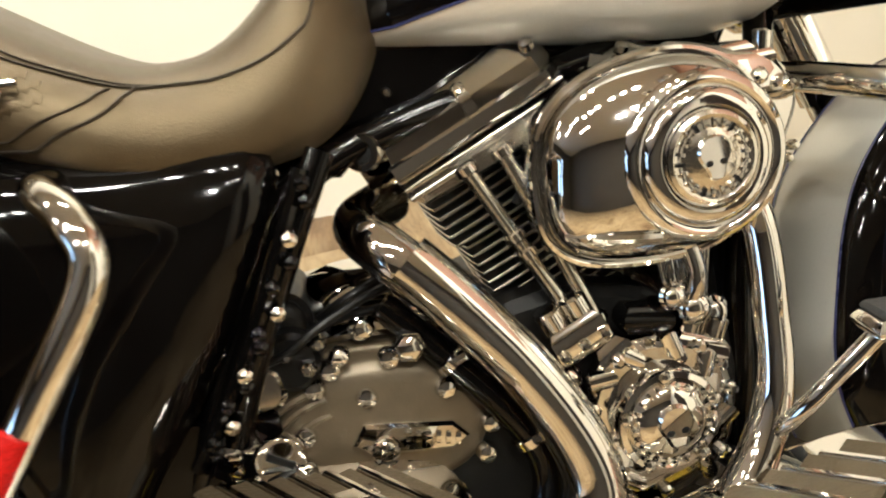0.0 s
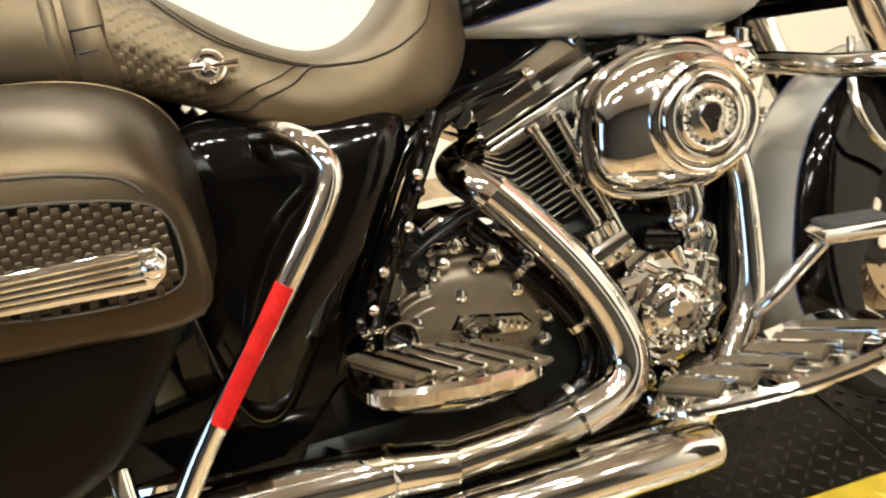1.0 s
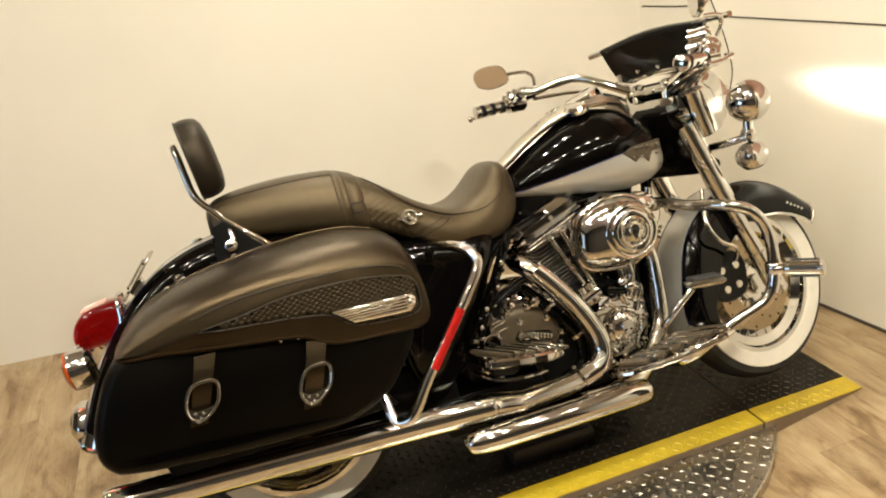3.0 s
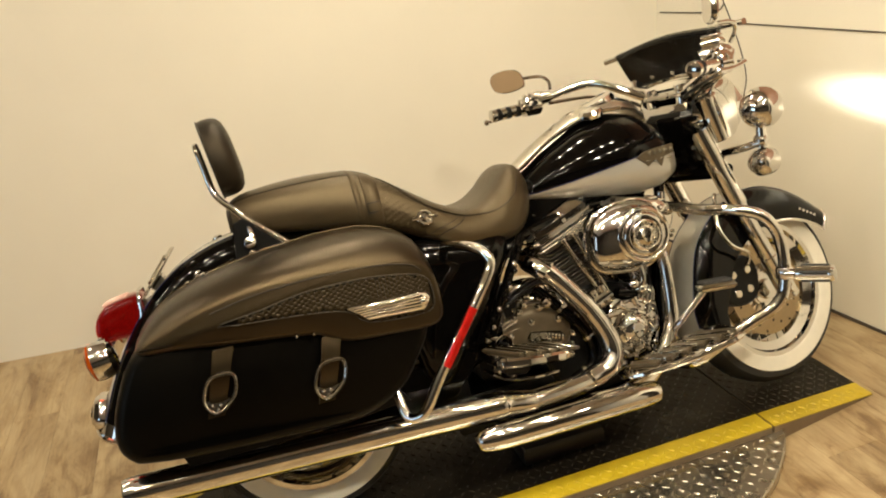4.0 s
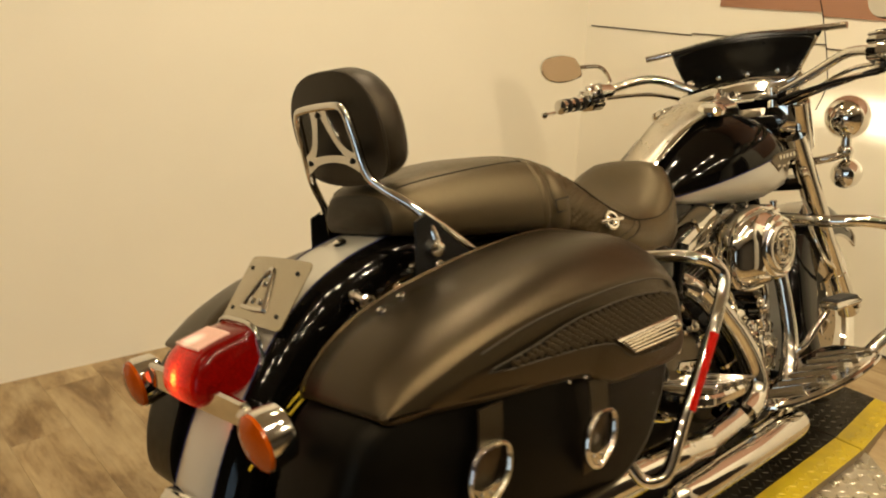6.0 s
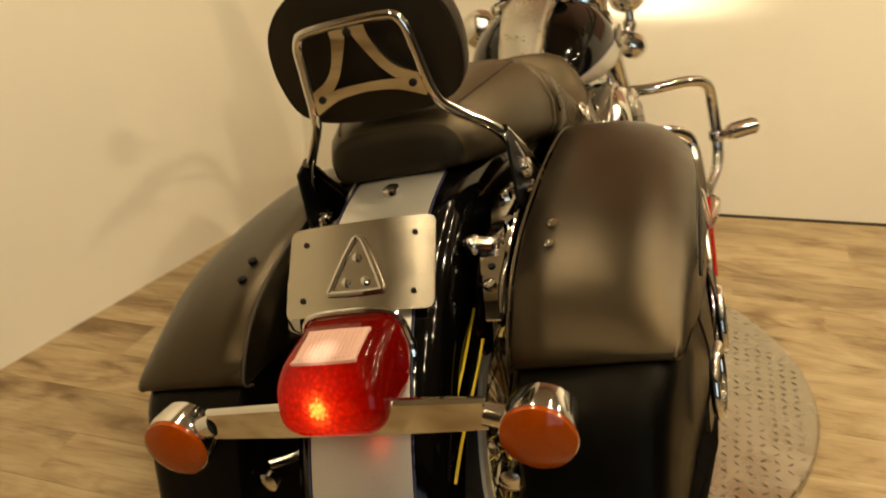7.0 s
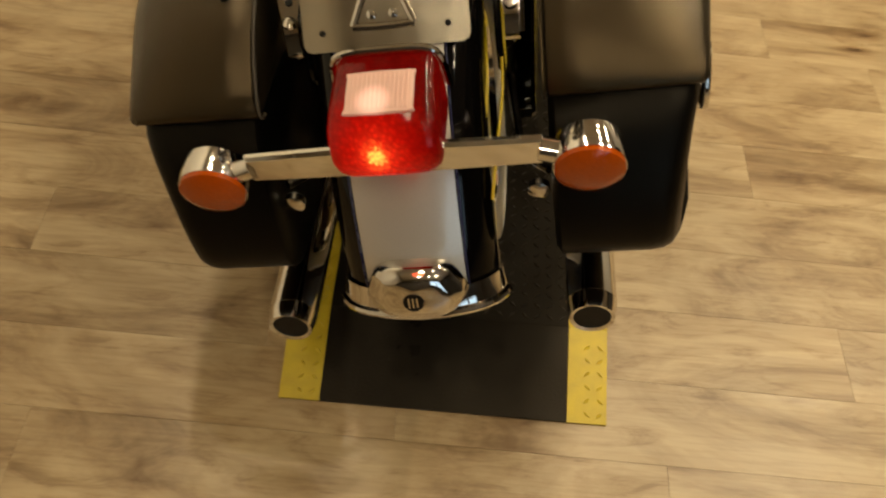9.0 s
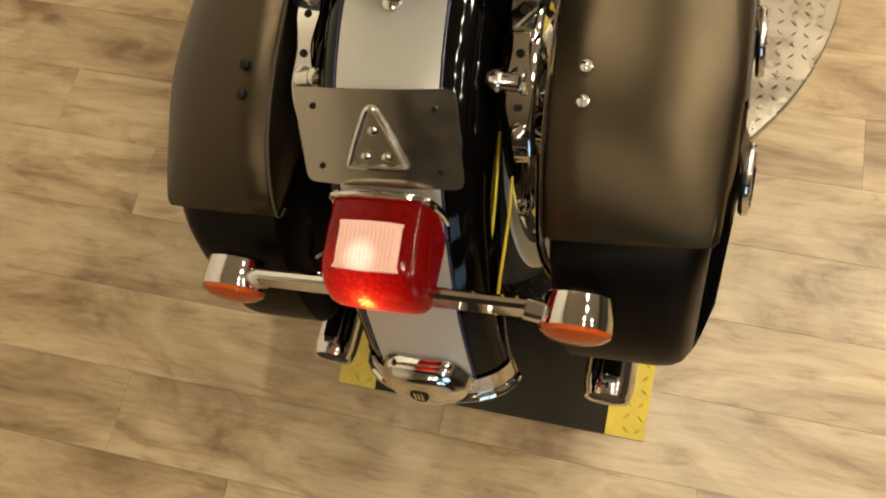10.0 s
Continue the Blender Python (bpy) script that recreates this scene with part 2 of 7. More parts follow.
def lens_red(bulb):
    """Deep red lens, lit from a bulb behind it: hottest next to the bulb."""
    m = mat("lit red lens", (0.032, 0.0006, 0.0005), 0.06, 0.0, 160, 0.25, 0.2, 110, coat=0.05, spec=0.18)
    nt = m.node_tree
    b = nt.nodes["Principled BSDF"]
    tc = nt.nodes.new("ShaderNodeTexCoord")
    no = nt.nodes.new("ShaderNodeTexNoise")
    no.inputs["Scale"].default_value, no.inputs["Detail"].default_value = 190, 2
    nt.links.new(tc.outputs["Object"], no.inputs["Vector"])
    ds = nt.nodes.new("ShaderNodeVectorMath")
    ds.operation = "DISTANCE"
    ds.inputs[1].default_value = bulb
    wide = nt.nodes.new("ShaderNodeVectorMath")
    wide.operation = "MULTIPLY"
    wide.inputs[1].default_value = (1, 1.25, 1)
    nt.links.new(tc.outputs["Object"], wide.inputs[0])
    nt.links.new(wide.outputs[0], ds.inputs[0])
    cells = nt.nodes.new("ShaderNodeTexVoronoi")
    cells.inputs["Scale"].default_value = 150
    nt.links.new(tc.outputs["Object"], cells.inputs["Vector"])
    optic = nt.nodes.new("ShaderNodeMapRange")
    optic.inputs[2].default_value, optic.inputs[3].default_value, optic.inputs[4].default_value = 0.7, 3.0, 1.9
    nt.links.new(cells.outputs["Distance"], optic.inputs[0])
    nt.links.new(optic.outputs[0], b.inputs["Emission Strength"])
    ad = nt.nodes.new("ShaderNodeMath")
    ad.operation = "MULTIPLY_ADD"
    ad.inputs[1].default_value = 0.022
    nt.links.new(no.outputs[0], ad.inputs[0])
    nt.links.new(ds.outputs["Value"], ad.inputs[2])
    rp = nt.nodes.new("ShaderNodeValToRGB")
    rp.color_ramp.elements[0].position, rp.color_ramp.elements[0].color = 0.021, (1.0, 0.40, 0.06, 1)
    rp.color_ramp.elements[1].position, rp.color_ramp.elements[1].color = 0.115, (0.045, 0.0005, 0.0002, 1)
    for pos, c in ((0.027, (0.72, 0.06, 0.010)), (0.036, (0.40, 0.010, 0.003)), (0.055, (0.26, 0.0030, 0.0010)), (0.078, (0.16, 0.0015, 0.0005))):
        e = rp.color_ramp.elements.new(pos)
        e.color = (*c, 1)
    nt.links.new(ad.outputs[0], rp.inputs[0])
    nt.links.new(rp.outputs[0], b.inputs["Emission Color"])
    return m


def glow(name, col, strength):
    m = bpy.data.materials.new(name)
    m.use_nodes = True
    b = m.node_tree.nodes["Principled BSDF"]
    b.inputs["Base Color"].default_value = (*col, 1)
    b.inputs["Emission Color"].default_value = (*col, 1)
    b.inputs["Emission Strength"].default_value = strength
    return m


RED = lens_red((-0.463, 0.012, 0.710))
LAMPGLOW = glow("lit ceiling lamp", (1.0, 0.8, 0.5), 14.0)
# bronze reflection of the left mirror, put into its base colour
MIRRORTONE = mat("painted bronze reflection", (0.19, 0.118, 0.052), 0.35, 0.2, 20, 0.04)
PLATEM = mat("polished bracket steel", (0.50, 0.45, 0.36), 0.20, 1.0, 30, 0.05, rvary=0.15)
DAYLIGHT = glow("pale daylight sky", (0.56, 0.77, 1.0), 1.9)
BEAMGLASS = glow("lit passing lamp glass", (1.0, 0.95, 0.8), 8.0)


def wood(name):
    """Oak-look plank: broad brown clouds along the board, soft grain, a few knots."""
    m = mat(name, (0.360, 0.270, 0.155), 0.40, 0.0, 5, 0.07, 0.06, 60, stretch=(9, 1, 1), per=0.06, rvary=0.15)
    nt = m.node_tree
    b = nt.nodes["Principled BSDF"]
    tc = nt.nodes.new("ShaderNodeTexCoord")
    oi = nt.nodes.new("ShaderNodeObjectInfo")

    def shifted(scale):
        v = nt.nodes.new("ShaderNodeVectorMath")
        v.operation = "MULTIPLY_ADD"
        v.inputs[1].default_value = scale
        w = nt.nodes.new("ShaderNodeVectorMath")
        w.operation = "SCALE"
        w.inputs["Scale"].default_value = 3.7
        nt.links.new(oi.outputs["Location"], w.inputs[0])
        nt.links.new(tc.outputs["Object"], v.inputs[0])
        nt.links.new(w.outputs[0], v.inputs[2])
        return v.outputs[0]

    def noise(vec, scale, detail, rough, bend):
        n = nt.nodes.new("ShaderNodeTexNoise")
        n.inputs["Scale"].default_value, n.inputs["Detail"].default_value = scale, detail
        n.inputs["Roughness"].default_value, n.inputs["Distortion"].default_value = rough, bend
        nt.links.new(vec, n.inputs["Vector"])
        return n.outputs[0]

    def ramp(val, stops):
        r = nt.nodes.new("ShaderNodeValToRGB")
        e = r.color_ramp.elements
        e[0].position, e[0].color = stops[0][0], (*stops[0][1], 1)
        e[1].position, e[1].color = stops[-1][0], (*stops[-1][1], 1)
        for p, c in stops[1:-1]:
            e.new(p).color = (*c, 1)
        nt.links.new(val, r.inputs[0])
        return r.outputs[0]

    last = b.inputs["Base Color"].links[0].from_socket
    vor = nt.nodes.new("ShaderNodeTexVoronoi")
    vor.inputs["Scale"].default_value = 1.0
    nt.links.new(shifted((5.0, 1.7, 1)), vor.inputs["Vector"])
    layers = [
        ramp(noise(shifted((3.4, 1.2, 1)), 1.5, 6, 0.6, 1.3), [(0.35, (0.48, 0.39, 0.30)), (0.47, (0.86, 0.81, 0.74)), (0.60, (1.10, 1.10, 1.08))]),
        ramp(noise(shifted((10, 2.8, 1)), 1.4, 7, 0.66, 1.6), [(0.33, (0.68, 0.62, 0.55)), (0.43, (0.92, 0.89, 0.85)), (0.52, (1.03, 1.03, 1.02))]),
        ramp(noise(shifted((90, 5, 1)), 1.4, 3, 0.5, 0.2), [(0.35, (0.91, 0.89, 0.86)), (0.55, (1.03, 1.03, 1.03))]),
        ramp(vor.outputs["Distance"], [(0.03, (0.34, 0.26, 0.20)), (0.055, (0.70, 0.62, 0.54)), (0.12, (1.0, 1.0, 1.0))]),
    ]
    for col in layers:
        mu = nt.nodes.new("ShaderNodeMix")
        mu.data_type, mu.blend_type = "RGBA", "MULTIPLY"
        mu.inputs[0].default_value = 1.0
        nt.links.new(last, mu.inputs[6])
        nt.links.new(col, mu.inputs[7])
        last = mu.outputs[2]
    nt.links.new(last, b.inputs["Base Color"])
    return m


WOOD = wood("light oak plank")

# ---- the room ----
SKEW = 0.10
FRONT = lambda y: 2.09 - SKEW * y
LEFT = lambda x: 1.70 - 0.15 * x
CORNER = ((2.09 - SKEW * 1.70) / (1 - SKEW * 0.15), 0)
CORNER = (CORNER[0], LEFT(CORNER[0]))
FAR_R, BACK = -4.6, -4.2


def wall_slab(name, p, q, z0, z1, thick, material, label, out):
    """An upright slab from p to q; it thickens to the side out of the room."""
    d = (Vector((*q, 0)) - Vector((*p, 0))).normalized()
    n = Vector((d.y, -d.x, 0)) * out * thick
    poly = [Vector((*p, 0)), Vector((*q, 0)), Vector((*q, 0)) + n, Vector((*p, 0)) + n]
    g = G().loft([[v + Vector((0, 0, z)) for v in poly] for z in (z0, z1)])
    return thing(name, g, material, label, "wall", kind="structure")


fr = (FRONT(FAR_R), FAR_R)
lb = (BACK, LEFT(BACK))
wall_front = wall_slab("wall_front", CORNER, fr, 0, CEIL, 0.12, WALL, "cream painted wall with a thin joint line and glossy sheen", -1)
wall_left = wall_slab("wall_left", lb, (CORNER[0] + 0.1, CORNER[1] - 0.02), 0, CEIL, 0.12, WALL, "plain cream painted wall beside the motorcycle", -1)
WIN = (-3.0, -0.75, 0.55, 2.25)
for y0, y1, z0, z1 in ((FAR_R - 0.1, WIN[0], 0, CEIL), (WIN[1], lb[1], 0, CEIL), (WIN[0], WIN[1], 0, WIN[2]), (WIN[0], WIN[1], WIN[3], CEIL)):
    wall_slab("wall_back", (BACK, y0), (BACK, y1), z0, z1, 0.12, DIM, "unseen wall around a daylit window, dark brown for chrome reflections", -1)
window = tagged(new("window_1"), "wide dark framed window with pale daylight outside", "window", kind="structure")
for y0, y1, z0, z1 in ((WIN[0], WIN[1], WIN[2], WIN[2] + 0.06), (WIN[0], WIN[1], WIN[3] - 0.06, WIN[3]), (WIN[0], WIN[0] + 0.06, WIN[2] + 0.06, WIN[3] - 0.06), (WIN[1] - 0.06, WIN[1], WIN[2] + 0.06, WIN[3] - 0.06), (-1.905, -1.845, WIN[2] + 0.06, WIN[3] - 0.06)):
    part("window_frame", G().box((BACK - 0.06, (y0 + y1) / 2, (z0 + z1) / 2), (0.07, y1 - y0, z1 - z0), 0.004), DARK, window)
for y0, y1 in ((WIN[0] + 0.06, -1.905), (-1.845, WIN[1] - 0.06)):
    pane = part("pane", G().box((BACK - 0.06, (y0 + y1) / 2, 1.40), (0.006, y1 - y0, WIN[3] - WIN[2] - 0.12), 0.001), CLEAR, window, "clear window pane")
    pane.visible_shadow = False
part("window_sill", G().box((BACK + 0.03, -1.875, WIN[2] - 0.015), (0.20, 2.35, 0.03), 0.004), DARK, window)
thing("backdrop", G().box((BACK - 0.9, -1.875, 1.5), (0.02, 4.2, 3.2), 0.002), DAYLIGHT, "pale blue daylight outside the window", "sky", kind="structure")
wall_right = wall_slab("wall_right", (fr[0] + 0.1, FAR_R), (BACK, FAR_R), 0, CEIL, 0.12, DIM, "unseen wall across the room, dark brown for chrome reflections", -1)
OUTLINE = [(CORNER[0] + 0.05, CORNER[1] + 0.05), (BACK - 0.05, LEFT(BACK) + 0.05), (BACK - 0.05, FAR_R - 0.05), (fr[0] + 0.05, FAR_R - 0.05)]
ceiling = thing("ceiling", G().prism(OUTLINE, "z", CEIL, CEIL + 0.12, 0.002), CEILM, "plain grey brown ceiling with round lamps", "ceiling", kind="structure")
floor = thing("floor", G().prism(OUTLINE, "z", -0.105, -0.005, 0.002), GAP, "light oak plank flooring with long grain", "floor", kind="structure")


def along_front(y0, y1, z0, z1, d0, d1):
    """A strip standing on the front wall."""
    n = Vector((-1, -SKEW, 0)).normalized()
    q = [Vector((FRONT(y), y, 0)) for y in (y0, y1)]
    poly = [q[0] + n * d0, q[1] + n * d0, q[1] + n * d1, q[0] + n * d1]
    return G().loft([[v + Vector((0, 0, z)) for v in poly] for z in (z0, z1)])


thing("trim", along_front(CORNER[1] - 0.03, FAR_R + 0.02, 1.0700, 1.0745, 0.0, 0.004), SKIRT, "thin dark joint line across the cream wall", "trim", kind="structure")
thing("trim", along_front(0.80, -0.95, 1.180, CEIL - 0.01, 0.001, 0.006), BROWN, "brown painted band above the cream wall", "trim", kind="structure")
thing("baseboard", along_front(CORNER[1] - 0.02, -1.60, 0.0, 0.010, 0.0, 0.007), SKIRT, "dark gap line where the cream wall meets planks", "baseboard", kind="structure")
d1 = tagged(new("door_1"), "dark brown black door panel in the cream wall", "door", kind="structure")
part("door_leaf", along_front(-1.66, -2.52, 0.012, 2.03, 0.0, 0.035), DARK, d1)
part("door_frame", along_front(-1.60, -1.66, 0.0, 2.09, 0.0, 0.045), DARK, d1)
part("door_frame", along_front(-2.52, -2.58, 0.0, 2.09, 0.0, 0.045), DARK, d1)
part("door_frame", along_front(-1.66, -2.52, 2.03, 2.09, 0.0, 0.045), DARK, d1)
part("door_handle", G().merge(along_front(-2.44, -2.46, 0.98, 1.0, 0.03, 0.09)).merge(along_front(-2.33, -2.46, 0.98, 1.0, 0.075, 0.09)), CHROME, d1, "small metal lever handle")

for x, y, z, w in [(x + 0.26 * k, y + 0.05 * k, z, w / n) for x, y, z, w in LAMPS for n in [1 if w > 40 else 3] for k in ([0] if n == 1 else [-1, 0, 1])]:
    ob = tagged(new("ceiling_lamp"), "round warm lit ceiling lamp with a white rim", "lamp", "ceiling lamps")
    part("rim", G().revolve([(0, 0.062), (0.012, 0.078), (0.05, 0.078), (0.055, 0.06)], (x, y, z - 0.0), (0, 0, 1), 28, False, True), CEILM, ob)
    part("diffuser", G().revolve([(0.004, 0.005), (0.004, 0.060), (0.02, 0.060)], (x, y, z), (0, 0, 1), 28), LAMPGLOW, ob)
    la = bpy.data.lights.new("ceiling_light", "AREA")
    la.shape, la.size, la.energy, la.color = "DISK", 0.075, w, WARM
    lo = new("ceiling_light", la)
    lo.matrix_world = pose(x, y, z - 0.01)

# ---- turntable and loading platform ----
PLAT = Matrix.Translation((-0.466, 0.039, 0)) @ pose(0, 0, 0, 0, 0, 0.45)
HALF, STRIP, RISE = 0.3235, 0.080, 0.060
SEAM_R, SEAM_F, END = 0.185, 1.80, 2.224
BEND = lambda x: 0.15 * max(0.0, x - SEAM_F)


def deck_z(x):
    return 0.006 + (RISE - 0.006) * min(1, x / SEAM_R) if x < SEAM_R else (RISE if x < SEAM_F else RISE - (RISE - 0.006) * (x - SEAM_F) / (END - SEAM_F))


def lugs(x0, x1, y0, y1, zf, keep=None, pitch=0.026, size=0.0115):
    """Small raised lens-shaped lugs, turned alternately."""
    g, i = G(), 0
    nx, ny = int((x1 - x0) / pitch), int((y1 - y0) / pitch)
    for a in range(nx):
        for b in range(ny):
            x, y = x0 + (a + 0.5) * pitch, y0 + (b + 0.5) * pitch
            if keep and not keep(x, y):
                continue
            t = radians(45 if (a + b) % 2 else -45)
            c, s = math.cos(t), math.sin(t)
            z = zf(x)
            y += 0.0 if keep else BEND(x)
            g.add([(x + size * c, y + size * s, z), (x - 0.3 * size * s, y + 0.3 * size * c, z), (x - size * c, y - size * s, z), (x + 0.3 * size * s, y - 0.3 * size * c, z), (x + 0.35 * size * c, y + 0.35 * size * s, z + 0.0027), (x - 0.35 * size * c, y - 0.35 * size * s, z + 0.0027)],
                  [(0, 1, 4), (1, 2, 5, 4), (2, 3, 5), (3, 0, 4, 5)])
    return g


def slab(x0, x1, y0, y1, t=0.004, dz=0.0, floor_z=None):
    g = G()
    top = [(x, y + BEND(x), deck_z(x) + dz) for x, y in ((x0, y0), (x1, y0), (x1, y1), (x0, y1))]
    bot = [(x, y, (z - t) if floor_z is None else floor_z) for x, y, z in top]
    return g.loft([bot, top])


turntable = tagged(new("turntable"), "round bare metal diamond plate turntable under the platform", "turntable")
TC, TR = (0.74, 0.17), 0.775
part("disc", G().revolve([(0.002, TR - 0.02), (0.004, TR), (0.030, TR), (0.034, TR - 0.004)], (*TC, 0), (0, 0, 1), 96), PLATE, turntable)
part("tread", lugs(-0.05, 1.5, -0.60, -0.24, lambda x: 0.0338, lambda x, y: math.hypot(x - TC[0], y - TC[1]) < TR - 0.02, 0.030, 0.012), PLATE, turntable)["kind"] = "stuff"
part("bearing", G().revolve([(0.0, TR - 0.03), (0.003, TR - 0.03)], (*TC, 0), (0, 0, 1), 64), SKIRT, turntable)

platform = tagged(new("loading_platform"), "black diamond plate platform with yellow edge strips and ramps", "platform")
platform.matrix_world = PLAT
for nm, x0, x1 in (("deck", SEAM_R + 0.0004, SEAM_F - 0.004), ("rear_ramp", 0.0, SEAM_R - 0.0004), ("front_ramp", SEAM_F + 0.004, END)):
    body = part(nm, slab(x0, x1, -HALF, HALF, dz=-0.004, floor_z=0.035 if nm == "deck" else 0.001), RAMPTONE, platform, "metal section, sides painted in the floor's reflected brown")
    part("tread_plate", slab(x0, x1, -HALF + STRIP, HALF - STRIP, 0.004), DECK, body, "worn black tread plate")
    for sg in (-1, 1):
        ya, yb = sorted((sg * HALF, sg * (HALF - STRIP)))
        part("yellow_strip", slab(x0, x1, ya + 0.0005, yb - 0.0005, 0.004), YELLOW, body, "yellow painted edge strip")
        part("strip_relief", lugs(x0 + 0.004, x1 - 0.004, ya + 0.002, yb - 0.002, deck_z), YELLOW, body)["kind"] = "stuff"
    if nm != "rear_ramp":
        part("tread_relief", lugs(x0 + 0.005, x1 - 0.005, -HALF + STRIP, HALF - STRIP, deck_z), TREAD, body)["kind"] = "stuff"

# ---- the motorcycle, leaning on its stand; lengthwise x, to its left y ----
bike = tagged(new("motorcycle"), "black and silver touring motorcycle with chrome engine and leather bags", "motorcycle")
bike.matrix_world = Matrix.Translation((0, 0, 0.0305)) @ pose(0, 0, 0, -13.835)
STEER = Matrix.Translation((1.36, 0, 0)) @ pose(0, 0, 0, 0, 0, 18)


def bp(name, g, mats, label="", parent=None, angle=38):
    return part(name, g, mats, parent or bike, label, angle)


def sp(name, g, mats, label="", parent=None, angle=38):
    h = G().merge(g, STEER)
    h.m = g.m
    return part(name, h, mats, parent or bike, label, angle)


# the fork below the steering head leans over as it turns, because of its rake
LOWER = Matrix.Translation((1.36, 0, 0.93)) @ pose(0, 0, 0, 0, 0, 11) @ pose(0, 0, 0, -6) @ Matrix.Translation((0, 0, -0.93))


def lw(name, g, mats, label="", parent=None, angle=38):
    h = G().merge(g, LOWER)
    h.m = g.m
    return part(name, h, mats, parent or bike, label, angle)


def both(fn):
    for sd in (-1, 1):
        fn(sd)


# wheels
def wheel(name, cx, cz, R, width, m, rotor):
    o, ax, h = (cx, 0, cz), (0, 1, 0), width / 2
    put = lambda g: G().merge(g, m)
    rw = R - 0.038
    ri = R - 0.085
    g = put(G().revolve([(-h * 0.86, ri), (-h * 0.98, R - 0.06), (-h, R - 0.045), (-h * 0.86, R - 0.018), (-h * 0.45, R - 0.003), (0, R), (h * 0.45, R - 0.003), (h * 0.86, R - 0.018), (h, R - 0.045), (h * 0.98, R - 0.06), (h * 0.86, ri)], o, ax, 64, False, False))
    w = bp(name, g, RUBBER, "black tyre with cream whitewalls and chrome rim")
    for sd in (-1, 1):
        bp("whitewall", put(G().revolve([(sd * (h * 0.86), ri), (sd * (h * 0.90 + 0.003), ri + 0.004), (sd * (h + 0.0035), R - 0.052), (sd * (h + 0.003), rw), (sd * (h - 0.004), rw + 0.001)], o, ax, 64, False, False)), WHITE, "cream whitewall ring", w)
    bp("rim", put(G().revolve([(-h * 0.9, ri + 0.004), (-h * 0.9, ri - 0.012), (-h * 0.7, ri - 0.018), (-h * 0.5, ri - 0.045), (h * 0.5, ri - 0.045), (h * 0.7, ri - 0.018), (h * 0.9, ri - 0.012), (h * 0.9, ri + 0.004)], o, ax, 64, False, False)), CHROME, "chrome wheel rim", w)
    bp("hub", put(G().revolve([(-h * 0.95, 0.012), (-h * 0.95, 0.03), (-h * 0.6, 0.035), (-h * 0.55, 0.055), (-h * 0.4, 0.055), (-h * 0.35, 0.032), (h * 0.35, 0.032), (h * 0.4, 0.055), (h * 0.55, 0.055), (h * 0.95, 0.03), (h * 0.95, 0.012)], o, ax, 28)), CHROME, "chrome hub", w)
    sg = G()
    for k in range(36):
        a = 2 * math.pi * k / 36
        b = a + (0.28 if k % 2 else -0.28)
        y0 = h * 0.5 * (1 if (k // 2) % 2 else -1)
        sg.cyl((cx + 0.05 * math.cos(b), y0, cz + 0.05 * math.sin(b)), (cx + (ri - 0.042) * math.cos(a), y0 * 0.2, cz + (ri - 0.042) * math.sin(a)), 0.0022, n=6)
    bp("spoke_set", put(sg), CHROME, "chrome wire spokes", w)["kind"] = "stuff"
    for sd in rotor:
        y0 = sd * (h * 0.62)
        g = G().revolve([(y0 - 0.0025, 0.085), (y0 - 0.0025, 0.148), (y0 + 0.0025, 0.148), (y0 + 0.0025, 0.085), (y0 - 0.0025, 0.085)], o, ax, 48, False, False)
        bp("brake_disc", put(g), DISC, "bronze tinted steel brake disc", w)
        hg = G()
        for k in range(24):
            a, r = 2 * math.pi * k / 24, (0.105, 0.122, 0.138)[k % 3]
            hg.cyl((cx + r * math.cos(a), y0 + sd * 0.0028, cz + r * math.sin(a)), (cx + r * math.cos(a), y0 + sd * 0.0034, cz + r * math.sin(a)), 0.0042, n=8)
        bp("disc_drilling", put(hg), MATTE, "", w)["kind"] = "stuff"
        cg = G().revolve([(y0 - 0.002, 0.03), (y0 - 0.002, 0.05), (y0 + 0.004, 0.05), (y0 + 0.004, 0.03)], o, ax, 20)
        for k in range(6):
            a = 2 * math.pi * k / 6
            cg.cyl((cx + 0.045 * math.cos(a), y0, cz + 0.045 * math.sin(a)), (cx + 0.09 * math.cos(a + 0.2), y0, cz + 0.09 * math.sin(a + 0.2)), 0.006, n=6)
        bp("disc_carrier", put(cg), CHROME, "", w)
    return w


wheel("rear_wheel", 0.02, 0.335, 0.305, 0.15, Matrix(), (1,))
FWX, FWZ = 0.14, 0.317
front_wheel = wheel("front_wheel", FWX, FWZ, 0.301, 0.115, LOWER, (-1, 1))


